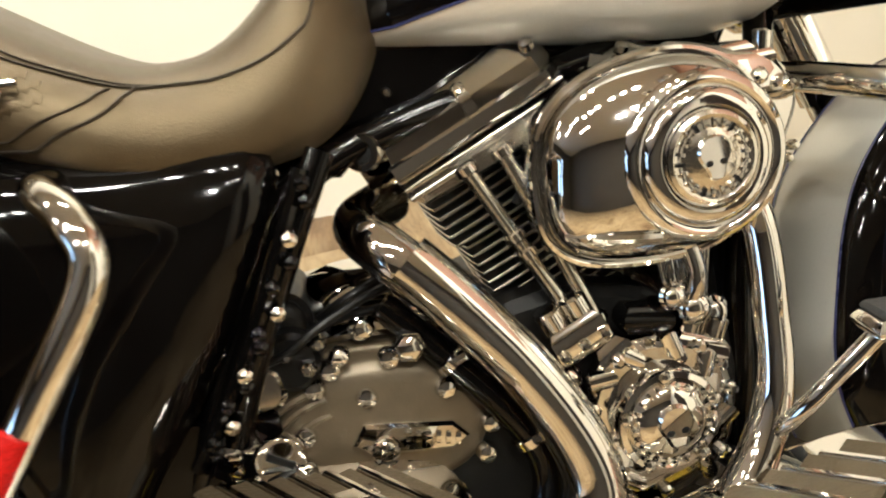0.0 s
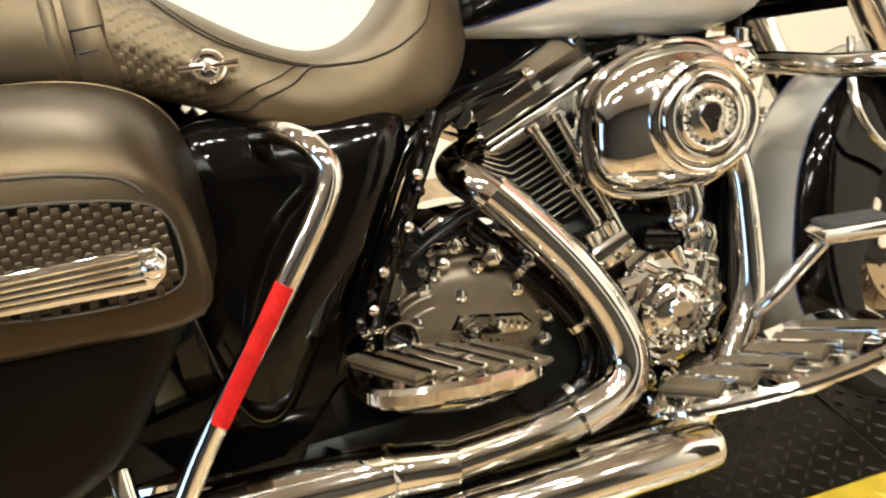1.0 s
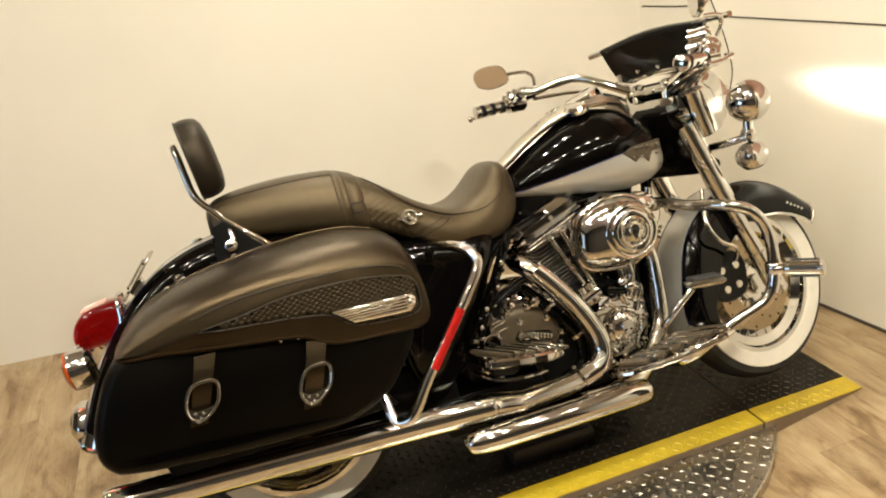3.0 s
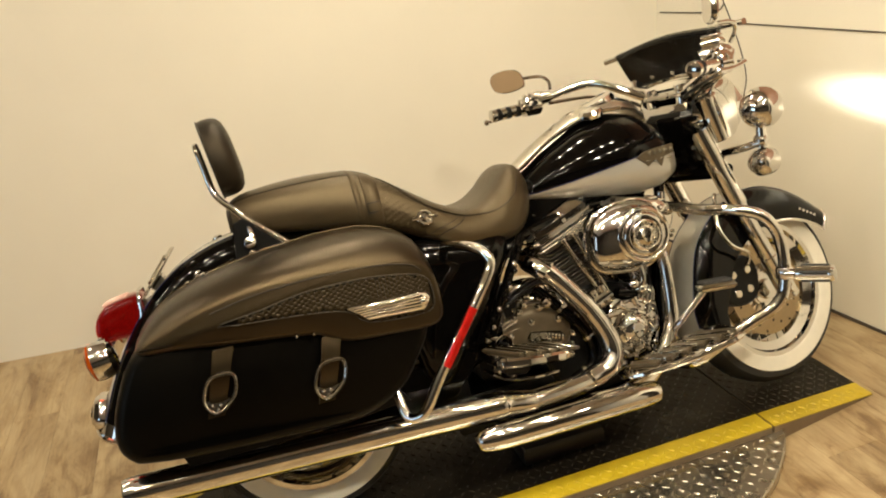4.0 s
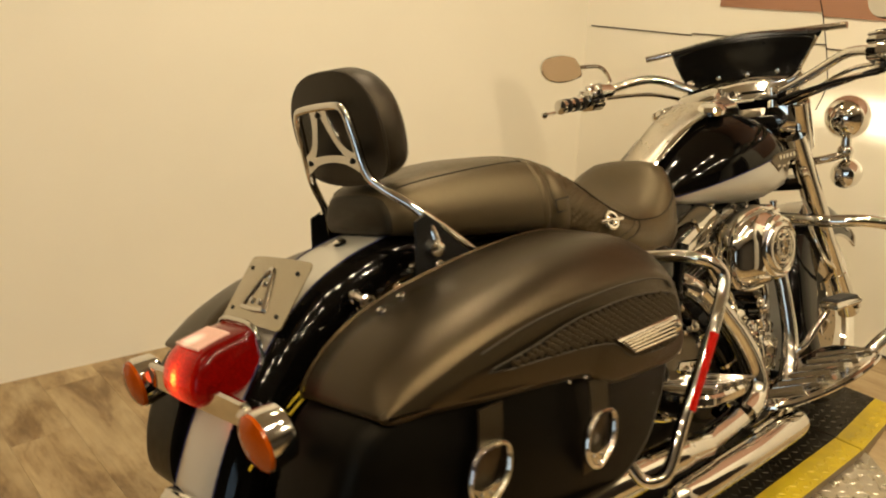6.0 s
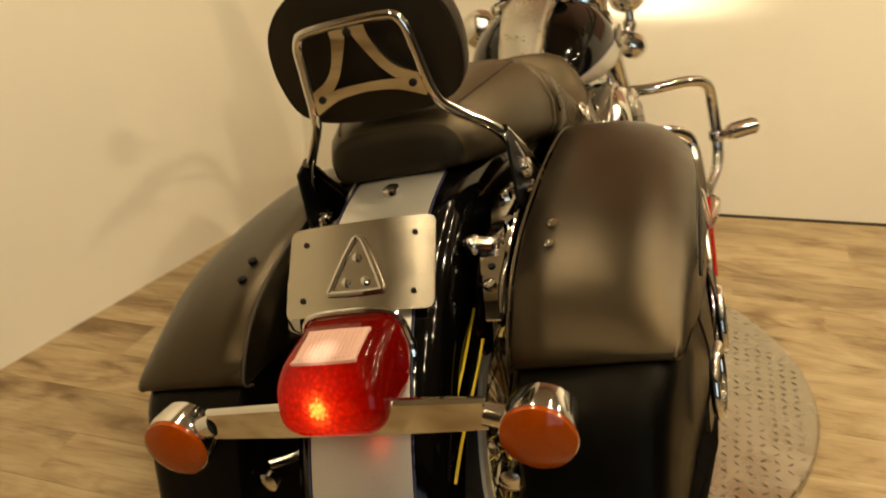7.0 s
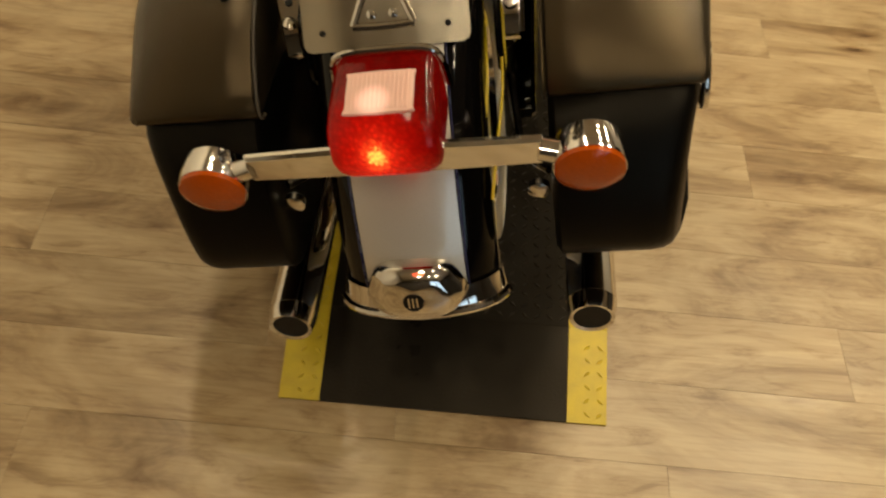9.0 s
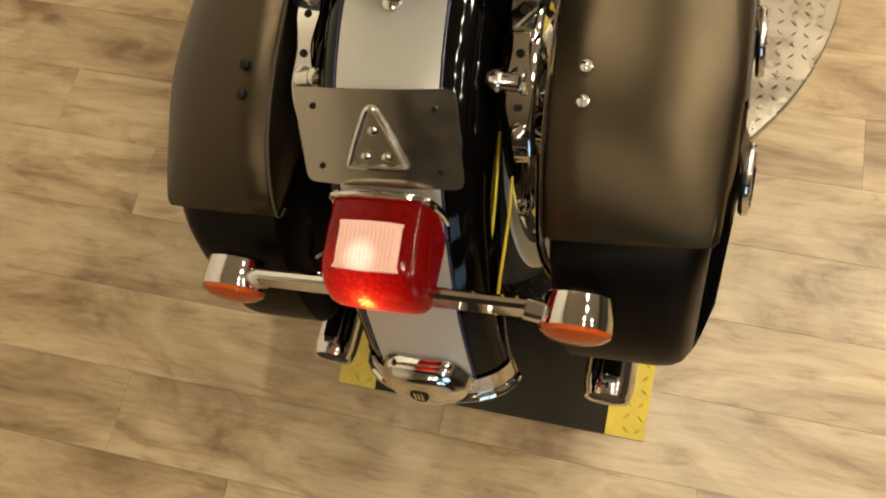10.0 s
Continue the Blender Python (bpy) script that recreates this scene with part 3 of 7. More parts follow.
# fenders: a silver band along the middle, black sides
def fender(name, path, halfw, band, depth, put, label, tail=0.0):
    pts = curve([(x, 0, z) for x, z in path], 6)
    rings, n = [], len(pts)
    for i, p in enumerate(pts):
        d = (pts[min(i + 1, n - 1)] - pts[max(i - 1, 0)]).normalized()
        nrm = Vector((d.z, 0, -d.x))
        dep = depth(i / (n - 1)) if callable(depth) else depth
        hw = halfw(i / (n - 1)) if callable(halfw) else halfw
        prof = [(-hw, dep), (-hw * 0.995, dep * 0.6), (-hw * 0.97, min(0.05, dep * 0.5)), (-hw * 0.88, 0.020), (-hw * 0.74, 0.007), (-band, 0.001), (-band * 0.5, -0.001), (0, -0.002)]
        if tail:
            # towards its end the section turns into a half oval
            w = min(1.0, max(0.0, (i / (n - 1) - 0.55) / 0.40))
            oval = [tail * (1 - math.sqrt(max(0.0, 1 - min(1.0, abs(y) / hw) ** 2))) for y, e in prof]
            flat = [0.12, 0.060, 0.036, 0.015, 0.005, 0.001, -0.001, -0.002]
            prof = [(y, (min(dep, f) if k else dep) * (1 - w) + o * w) for k, ((y, e), f, o) in enumerate(zip(prof, flat, oval))]
        prof += [(-a, b) for a, b in reversed(prof[:-1])]
        rings.append([p + Vector((0, y, 0)) - nrm * e * put for y, e in prof])
    inner = [[q + Vector((0, -0.004 if q.y > p.y else 0.004, 0)) * 1 for q in r] for r, p in zip(rings, pts)]
    slots = [0] * 5 + [1] * 4 + [0] * 5
    g = G().loft(rings, False, False, closed=False, slots=slots)
    return g, rings


REAR_PATH = [(0.20, 0.885), (0.06, 0.887), (-0.067, 0.873), (-0.163, 0.849), (-0.25, 0.806), (-0.345, 0.727), (-0.43, 0.620), (-0.488, 0.520), (-0.524, 0.440)]
g, rr = fender("rear_fender", REAR_PATH, lambda t: 0.118 if t < 0.82 else 0.118 + 0.002 * (t - 0.82) / 0.18, 0.074, lambda t: 0.12 if t < 0.70 else 0.12 - 0.075 * ((t - 0.70) / 0.30) ** 1.4, 1, "", 0.068)
rear_fender = bp("rear_fender", g, [BLACK, SILVER], "black rear fender with a silver centre band")
for k in (5, 9):
    bp("pinstripe", G().tube([r[k] + Vector((0, 0.003 if k == 9 else -0.003, 0)) for r in rr], 0.0012, 6), STRIPE, "dark blue pinstripe", rear_fender)
# chrome tip of the rear fender
tip = [[Vector(q) for q in r] for r in rr[-5:]]
tg = G()
ends = []
for i, r in enumerate(tip):
    c = r[7]
    grow = 1.02 + 0.01 * i
    ends.append([Vector((q.x - 0.003 - 0.0012 * i, q.y * grow, q.z - 0.001 * i)) for q in r])
tg.loft(ends[1:], False, False, closed=False)
bp("fender_tip", tg, CHROME, "chrome lower trim of the fender", rear_fender)
bp("fender_tip_bead", G().tube(ends[-1], 0.007, 8), CHROME, "", rear_fender)
mx = Matrix.Translation((-0.520, 0.0, 0.488)) @ pose(0, 0, 0, 0, -70, 0)
tip_rim = curve2([(-0.046, -0.050), (-0.020, -0.072), (0.006, -0.066), (0.034, -0.046), (0.040, 0), (0.034, 0.046), (0.006, 0.066), (-0.020, 0.072), (-0.046, 0.050), (-0.054, 0)], 5)
bg = G().loft([[Vector((-0.006 + (x + 0.006) * k, y * k, h - 1.6 * y * y * k)) for x, y in tip_rim] for h, k in ((-0.016, 1.04), (-0.002, 1.0), (0.004, 0.95), (0.007, 0.84), (0.010, 0.80), (0.014, 0.72), (0.0165, 0.55), (0.0175, 0.3), (0.018, 0.1))])
bp("fender_lamp", G().merge(bg, mx), CHROME, "chrome fender tip badge housing", rear_fender)
bg = G().revolve([(0.015, 0.016), (0.0185, 0.015)], (-0.012, 0, 0), (0, 0, 1), 24)
bp("round_badge", G().merge(bg, mx), MATTE, "round dark badge with pale bars", rear_fender)
bars = G()
for k in range(3):
    bars.box((-0.012, -0.006 + 0.006 * k, 0.0190), (0.018, 0.0028, 0.001), 0.0003)
bp("badge_bars", G().merge(bars, mx), CHROME, "", rear_fender)

FR_ = [(-0.155, 0.20), (-0.180, 0.30), (-0.163, 0.40), (-0.105, 0.53), (0.02, 0.622), (0.14, 0.648), (0.25, 0.626), (0.34, 0.580), (0.430, 0.512)]
g, fr_r = fender("front_fender", FR_, 0.095, 0.058, lambda t: 0.075 + 0.06 * math.sin(math.pi * min(1, t * 1.05)), -1, "")
front_fender = lw("front_fender", g, [BLACK, SILVER], "black front fender with a silver centre band")
for k in (5, 9):
    lw("pinstripe", G().tube([r[k] + Vector((0, 0.002 if k == 9 else -0.002, 0)) for r in fr_r], 0.0012, 6), STRIPE, "dark blue pinstripe", front_fender)
lw("fender_trim", G().tube([q + Vector((0.002, 0, -0.002)) for q in fr_r[-1]], 0.006, 8), CHROME, "chrome trim on the fender edge", front_fender)
for sd in (0, 14):
    lw("fender_edge", G().tube([r[sd] for r in fr_r[-16:]], 0.005, 8), CHROME, "chrome edge bead", front_fender)
lg = G()
for k in range(5):
    lg.box((0.305 + 0.014 * k, -0.0965, 0.538 - 0.008 * k), (0.009, 0.001, 0.007), 0.0003)
lw("fender_script", lg, CHROME, "small chrome script as plain bars", front_fender)

# fork, steering head, lamps
def fork(sd):
    v = sd * 0.115
    leg = lw("fork_leg", G().cyl((-0.045, v, 0.86), (0.035, v, 0.612), 0.031, n=24).cyl((0.01, v, 0.68), (0.147, v, 0.320), 0.026, n=24).cyl((0.105, v, 0.43), (0.158, v, 0.287), 0.029, 0.031, n=24, bev=0.004), CHROME, "chrome fork leg")
    lw("axle_nut", G().cyl((FWX, sd * 0.09, FWZ), (FWX, sd * 0.155, FWZ), 0.014, n=12, bev=0.003), CHROME, "", leg)
    cal = lw("brake_caliper", G().merge(G().prism(curve2([(-0.085, 0.02), (-0.06, 0.07), (0.03, 0.075), (0.07, 0.03), (0.05, -0.06), (-0.03, -0.075), (-0.08, -0.04)], 3), "y", -0.024, 0.024, 0.006), Matrix.Translation((0.012, sd * 0.062, 0.375))), MATTE, "black brake caliper with round caps", leg)
    for dx, dz in ((-0.035, 0.025), (0.025, 0.03), (-0.03, -0.035), (0.02, -0.03)):
        lw("piston_cap", G().cyl((0.012 + dx, sd * 0.085, 0.375 + dz), (0.012 + dx, sd * 0.091, 0.375 + dz), 0.013, n=14, bev=0.002), CAST, "", cal)


both(fork)
lw("brake_hose", G().tube([(-0.03, -0.10, 0.66), (-0.075, -0.13, 0.57), (-0.05, -0.14, 0.50), (0.01, -0.14, 0.46), (0.03, -0.10, 0.42)], 0.006, 8, 6), CAST, "braided brake hose")
# nacelle: black steering cover behind the headlamp
sp("headlamp_nacelle", G().loft([[Vector((u, y * w, z0 + z * h)) for y, z in curve2([(-1, 0.3), (-0.8, 0.9), (0, 1.05), (0.8, 0.9), (1, 0.3), (0.85, -0.8), (0, -1), (-0.85, -0.8)], 4)] for u, w, h, z0 in ((-0.05, 0.10, 0.05, 0.945), (-0.02, 0.135, 0.085, 0.945), (0.06, 0.135, 0.11, 0.925), (0.13, 0.115, 0.105, 0.92), (0.16, 0.098, 0.095, 0.92))]), CHROME, "chrome headlamp nacelle")
hl = sp("headlamp", G().revolve([(0.0, 0.098), (0.02, 0.102), (0.035, 0.094)], (0.155, 0, 0.92), (1, 0, 0), 32), CHROME, "round chrome headlamp")
sp("headlamp_glass", G().revolve([(0.028, 0.09), (0.042, 0.06), (0.046, 0.005)], (0.155, 0, 0.92), (1, 0, 0), 32), SMOKE, "", hl)
sp("steering_neck", G().box((-0.03, 0, 0.84), (0.10, 0.15, 0.20), 0.02).box((0.0, 0, 0.735), (0.09, 0.27, 0.035), 0.01), BLACK, "black steering head and fork yoke")
for v in (-0.115, 0.115):
    sp("fork_cover", G().cyl((-0.012, v, 0.97), (0.03, v, 0.83), 0.038, n=20, bev=0.004), CHROME, "chrome upper fork cover")
sp("lamp_bar", G().tube([(0.065, -0.21, 0.797), (0.05, -0.17, 0.79), (0.05, 0, 0.775), (0.05, 0.17, 0.79), (0.065, 0.21, 0.797)], 0.012, 10, 5), CHROME, "chrome lamp bar across the fork")


def lamp_pair(sd):
    lmp = sp("passing_lamp", G().revolve([(-0.084, 0.008), (-0.080, 0.025), (-0.068, 0.043), (-0.048, 0.056), (-0.025, 0.0625), (-0.006, 0.063), (0.004, 0.060)], (0.112, sd * 0.232, 0.902), (1, 0.0, 0), 32), CHROME, "round chrome passing lamp")
    sp("lamp_glass", G().revolve([(-0.002, 0.057), (0.006, 0.038), (0.009, 0.004)], (0.112, sd * 0.232, 0.902), (1, 0, 0), 32), BEAMGLASS, "lit passing lamp glass", lmp)
    sp("lamp_stalk", G().cyl((0.082, sd * 0.228, 0.845), (0.082, sd * 0.222, 0.785), 0.014, 0.017, n=14).ball((0.082, sd * 0.222, 0.805), 0.023).tube([(0.07, sd * 0.23, 0.80), (0.06, sd * 0.20, 0.795), (0.05, sd * 0.15, 0.785)], 0.011, 10, 4), CHROME, "", lmp)
    sig = sp("front_turn_signal", G().revolve([(-0.055, 0.008), (-0.05, 0.026), (-0.03, 0.040), (0.0, 0.043), (0.02, 0.041)], (0.087, sd * 0.222, 0.740), (1, 0, 0), 26), CHROME, "chrome front turn signal")
    sp("signal_lens", G().revolve([(0.015, 0.039), (0.026, 0.03), (0.03, 0.004)], (0.087, sd * 0.222, 0.740), (1, 0, 0), 26), AMBER, "amber lens", sig)


both(lamp_pair)
beam = bpy.data.lights.new("passing_beam", "SPOT")
beam.energy, beam.color, beam.spot_size, beam.spot_blend, beam.shadow_soft_size = 32, (1.0, 0.93, 0.74), radians(96), 0.9, 0.03
bo = new("passing_beam", beam)
bo.parent = bike
bo.matrix_local = bike.matrix_world.inverted() @ look(bike.matrix_world @ STEER @ Vector((0.160, -0.232, 0.902)), (2.08, 0.05, 0.855)) @ Matrix.Diagonal((1, 0.165, 1, 1))

# handlebar and controls
bar = sp("handlebar", G().tube([(-0.375, -0.43, 1.05), (-0.25, -0.40, 1.055), (-0.17, -0.36, 1.075), (-0.09, -0.27, 1.085), (-0.055, -0.17, 1.04), (-0.045, -0.06, 0.995), (-0.045, 0.06, 0.995), (-0.055, 0.17, 1.04), (-0.09, 0.27, 1.085), (-0.17, 0.36, 1.075), (-0.25, 0.40, 1.055), (-0.375, 0.43, 1.05)], 0.0135, 14, 7), CHROME, "wide chrome pulled-back handlebar")


MIRROR = [(-0.061, -0.020), (-0.048, 0.024), (-0.010, 0.040), (0.042, 0.036), (0.060, 0.011), (0.046, -0.024), (0.006, -0.039), (-0.042, -0.034)]


def controls(sd):
    back = Matrix.Translation((-0.030, 0, -0.004))
    cp = lambda nm, g, *rest: sp(nm, G().merge(g, back), *rest)
    mp = cp if sd > 0 else sp
    grip = cp("grip", G().tube([(-0.37, sd * 0.4285, 1.05), (-0.25, sd * 0.401, 1.0545)], 0.019, 16).revolve([(0, 0.012), (0.004, 0.021), (0.012, 0.021), (0.014, 0.018)], (-0.382, sd * 0.431, 1.05), (0.97, -sd * 0.24, 0.02), 18), CHROME, "chrome and black rubber grip", bar)
    for k in range(3):
        cp("grip_rubber", G().tube([(-0.360 + 0.034 * k, sd * (0.4255 - 0.0082 * k), 1.0505), (-0.345 + 0.034 * k, sd * (0.4218 - 0.0082 * k), 1.0512)], 0.0200, 16), MATTE, "black rubber band", grip)
    sw = cp("switch_housing", G().box((-0.235, sd * 0.395, 1.055), (0.062, 0.052, 0.060), 0.012, pose(0, 0, 0, 0, 0, -sd * 14)).ball((-0.20, sd * 0.385, 1.085), 0.022, (1.3, 1, 0.8)), CHROME, "chrome switch housing", bar)
    if sd < 0:
        res = cp("reservoir", G().box((-0.205, sd * 0.362, 1.112), (0.066, 0.050, 0.030), 0.012, pose(0, 0, 0, 0, 0, -sd * 25)).box((-0.210, sd * 0.366, 1.080), (0.068, 0.062, 0.050), 0.014, pose(0, 0, 0, 0, 0, -sd * 25)).cyl((-0.17, sd * 0.345, 1.09), (-0.125, sd * 0.325, 1.085), 0.017, 0.013, 14, 0.003), CHROME, "chrome brake reservoir", bar)
        cp("reservoir_lid", G().box((-0.205, sd * 0.362, 1.128), (0.060, 0.044, 0.010), 0.005, pose(0, 0, 0, 0, 0, -sd * 25)), CHROME, "", res)
        for q in (-0.022, 0.022):
            cp("lid_screw", G().revolve([(0, 0.006), (0.003, 0.006), (0.004, 0.002)], (-0.205 + q, sd * (0.362 - q * 0.4), 1.132), (0, 0, 1), 8), MATTE, "", res)
        cp("clamp_half", G().cyl((-0.185, sd * 0.350, 1.075), (-0.215, sd * 0.385, 1.060), 0.026, n=18, bev=0.005), CHROME, "", res)
    else:
        cp("clutch_perch", G().box((-0.19, sd * 0.372, 1.075), (0.05, 0.042, 0.038), 0.012, pose(0, 0, 0, 0, 0, -sd * 25)).ball((-0.20, sd * 0.385, 1.082), 0.026, (1.2, 1, 0.8)), CHROME, "chrome clutch perch", bar)
    cp("switch_button", G().cyl((-0.235, sd * 0.37, 1.062), (-0.238, sd * 0.355, 1.066), 0.008, n=10, bev=0.002).cyl((-0.252, sd * 0.378, 1.05), (-0.255, sd * 0.362, 1.052), 0.007, n=10, bev=0.002), MATTE, "", sw)
    for k, (x, y, z) in enumerate(((-0.262, 0.372, 1.074), (-0.240, 0.366, 1.084), (-0.215, 0.372, 1.060), (-0.262, 0.412, 1.078), (-0.232, 0.418, 1.070), (-0.205, 0.402, 1.062), (-0.228, 0.395, 1.094), (-0.252, 0.396, 1.090))):
        cp("control_bolt", G().revolve([(-0.010, 0.008), (0.0, 0.009), (0.004, 0.007), (0.007, 0.003)], (x, sd * y, z), (-0.5 + 0.15 * (k % 4), sd * (0.4 if k > 2 else -0.6), 0.7), 8 + 2 * (k % 3)), CHROME, "", sw)
    for k in range(3):
        cp("clamp_ring", G().revolve([(-0.005, 0.020), (-0.004, 0.0255), (0.004, 0.0255), (0.005, 0.020)], (-0.262 + 0.026 * k, sd * (0.402 - 0.007 * k), 1.056 + 0.003 * k), (0.97, -sd * 0.24, 0.03), 20), CHROME, "", sw)
    cp("lever", G().tube([(-0.17, sd * 0.41, 1.05), (-0.22, sd * 0.46, 1.045), (-0.30, sd * 0.483, 1.035), (-0.355, sd * 0.490, 1.033)], 0.008, 8, 5, flat=0.7).ball((-0.358, sd * 0.4905, 1.033), 0.010), CHROME, "chrome hand lever", bar)
    mir = mp("mirror", G().merge(G().prism(curve2(MIRROR, 4), "y", -0.009, 0.009, 0.005), Matrix.Translation((-0.250, sd * (0.475 if sd > 0 else 0.385), 1.155 if sd > 0 else 1.20)) @ pose(0, 0, 0, 8, 0, 90 + sd * 38) @ Matrix.Diagonal((1, 1, 1 if sd > 0 else 1.2, 1))), CHROME, "chrome mirror with a bronze tinted glass", bar)
    mp("mirror_glass", G().merge(G().prism(curve2([(u * 0.95, w * 0.94) for u, w in MIRROR], 4), "y", 0.0085, 0.0105, 0.0008), Matrix.Translation((-0.250, sd * (0.475 if sd > 0 else 0.385), 1.155 if sd > 0 else 1.20)) @ pose(0, 0, 0, 8, 0, 90 + sd * 38) @ Matrix.Diagonal((1, 1, 1 if sd > 0 else 1.2, 1))), MIRRORTONE if sd > 0 else CHROME, "mirror glass", mir)
    mp("mirror_stem", G().tube([(-0.165, sd * 0.36, 1.10), (-0.155, sd * 0.375, 1.13), (-0.18, sd * 0.39, 1.15), (-0.225, sd * (0.44 if sd > 0 else 0.38), 1.155)], 0.006, 8, 5), CHROME, "", mir)


both(controls)
sp("handlebar_clamp", G().box((-0.045, 0, 0.99), (0.036, 0.150, 0.032), 0.010).cyl((-0.045, -0.06, 0.96), (-0.045, -0.06, 1.02), 0.018, n=14, bev=0.003).cyl((-0.045, 0.06, 0.96), (-0.045, 0.06, 1.02), 0.018, n=14, bev=0.003), CHROME, "chrome handlebar clamp")
for sd in (-1, 1):
    sp("cable", G().tube([(-0.20, sd * 0.375, 1.05), (-0.09, sd * 0.27, 1.04), (-0.02, sd * 0.16, 0.99), (0.0, sd * 0.10, 0.93)], 0.006, 8, 6), CHROME, "braided control cable")

for k, (r, y0) in enumerate(((0.0065, -0.375), (0.005, -0.362), (0.008, -0.385), (0.005, -0.350))):
    sp("control_hose", G().tube([(-0.21, y0, 1.045 - 0.006 * k), (-0.12, -0.27 + 0.012 * k, 1.015), (-0.065, -0.16 + 0.02 * k, 0.985), (-0.02, -0.075 + 0.015 * k, 0.945), (0.01, -0.05, 0.90)], r, 8, 6), MATTE if k % 2 else CHROME, "hose from the brake control")
sp("gauge_housing", G().box((-0.028, -0.01, 0.985), (0.060, 0.20, 0.058), 0.018), BLACK, "black housing under the screen pouch")
for y in (-0.11, -0.07, -0.02, 0.03, 0.07):
    sp("housing_bolt", G().revolve([(-0.004, 0.010), (0.004, 0.010), (0.008, 0.005)], (-0.057, y, 1.000 + 0.008 * math.sin(60 * y)), (-1, 0, 0.3), 10), CHROME, "bright housing bolt")
# windscreen with black pouch and chrome brace
scr = sp("windscreen", G().loft([[Vector((u + d, y, z)) for y, z, u in [(math.sin(a) * 0.20 * w, zz, 0.135 - 0.05 * (1 - math.cos(a * 1.2))) for a in [radians(-62 + 124 * k / 16) for k in range(17)]]] for d, w, zz in ((0.03, 0.80, 0.93), (0.02, 1.0, 1.0), (0.0, 1.05, 1.10), (-0.035, 1.05, 1.22), (-0.075, 1.0, 1.34), (-0.10, 0.85, 1.42), (-0.11, 0.6, 1.45))], False, False, closed=False), CLEAR, "clear curved windscreen")
sp("windscreen_edge", G().tube([(0.165 - 0.035, -0.142, 0.93), (0.155 - 0.035, -0.178, 1.0), (0.10, -0.186, 1.10), (0.065, -0.186, 1.22), (0.03, -0.177, 1.34)], 0.0018, 6, 4), MATTE, "thin dark screen edge", scr)
sp("pouch", G().merge(G().prism(curve2([(-0.205, 0.055), (-0.19, 0.065), (0.0, 0.082), (0.19, 0.065), (0.215, 0.05), (0.185, -0.055), (0.15, -0.062), (0.0, -0.05), (-0.12, -0.058), (-0.14, -0.05)], 3), "x", -0.018, 0.018, 0.007), Matrix.Translation((0.035, 0.02, 1.10)) @ pose(0, 0, 0, 0, -16, 0)), VINYL, "black windscreen pouch", scr)
PZ = Matrix.Translation((0.035, 0.02, 1.10)) @ pose(0, 0, 0, 0, -16, 0)
sp("pouch_rim", G().tube([PZ @ Vector((-0.020, y, z)) for y, z in ((-0.20, 0.050), (-0.165, 0.0), (-0.135, -0.052), (-0.115, -0.060), (-0.05, -0.053), (0.0, -0.050), (0.05, -0.055), (0.10, -0.060), (0.15, -0.066), (0.19, -0.055))], 0.0055, 8, 4), CHROME, "chrome lower rim of the pouch", scr)
for y in (-0.085, 0.0, 0.085):
    sp("pouch_stud", G().merge(G().revolve([(0, 0.008), (0.003, 0.007), (0.005, 0.002)], (-0.018, y, -0.035), (-1, 0, 0), 12), PZ), CHROME, "", scr)
sp("pouch_flap", G().merge(G().prism(curve2([(-0.185, 0.052), (0.0, 0.072), (0.19, 0.052), (0.165, 0.004), (0.0, 0.0), (-0.16, 0.006)], 3), "x", -0.024, -0.0185, 0.002), PZ), VINYL, "stitched pouch flap", scr)
sp("screen_brace", G().tube([(0.055, -0.25, 1.16), (0.075, -0.12, 1.165), (0.08, 0, 1.165), (0.075, 0.16, 1.16), (0.05, 0.33, 1.148)], 0.010, 10, 4), CHROME, "chrome horizontal brace", scr)
sp("screen_bracket", G().tube([(0.03, 0.19, 1.06), (0.02, 0.17, 1.03), (0.015, 0.09, 1.018), (0.015, -0.03, 1.022), (0.02, -0.10, 1.03), (0.02, -0.13, 1.05)], 0.012, 10, 5), CHROME, "curved chrome bracket", scr)

# tank
TX = [0.735, 0.76, 0.80, 0.87, 0.95, 1.04, 1.13, 1.19, 1.235, 1.258, 1.266]
TOP = [(0.735, 0.812), (0.76, 0.835), (0.80, 0.867), (0.87, 0.915), (0.95, 0.955), (1.04, 0.982), (1.10, 0.985), (1.16, 0.968), (1.21, 0.93), (1.24, 0.89), (1.266, 0.83)]
BOT = [(0.735, 0.790), (0.76, 0.778), (0.85, 0.764), (1.03, 0.732), (1.13, 0.720), (1.19, 0.727), (1.235, 0.746), (1.266, 0.785)]
WID = [(0.735, 0.055), (0.76, 0.085), (0.80, 0.115), (0.87, 0.150), (0.95, 0.176), (1.04, 0.193), (1.13, 0.198), (1.19, 0.187), (1.235, 0.150), (1.258, 0.10), (1.266, 0.06)]
LINE = [(0.735, 0.797), (0.80, 0.797), (0.90, 0.812), (1.05, 0.835), (1.14, 0.848), (1.20, 0.850), (1.266, 0.815)]


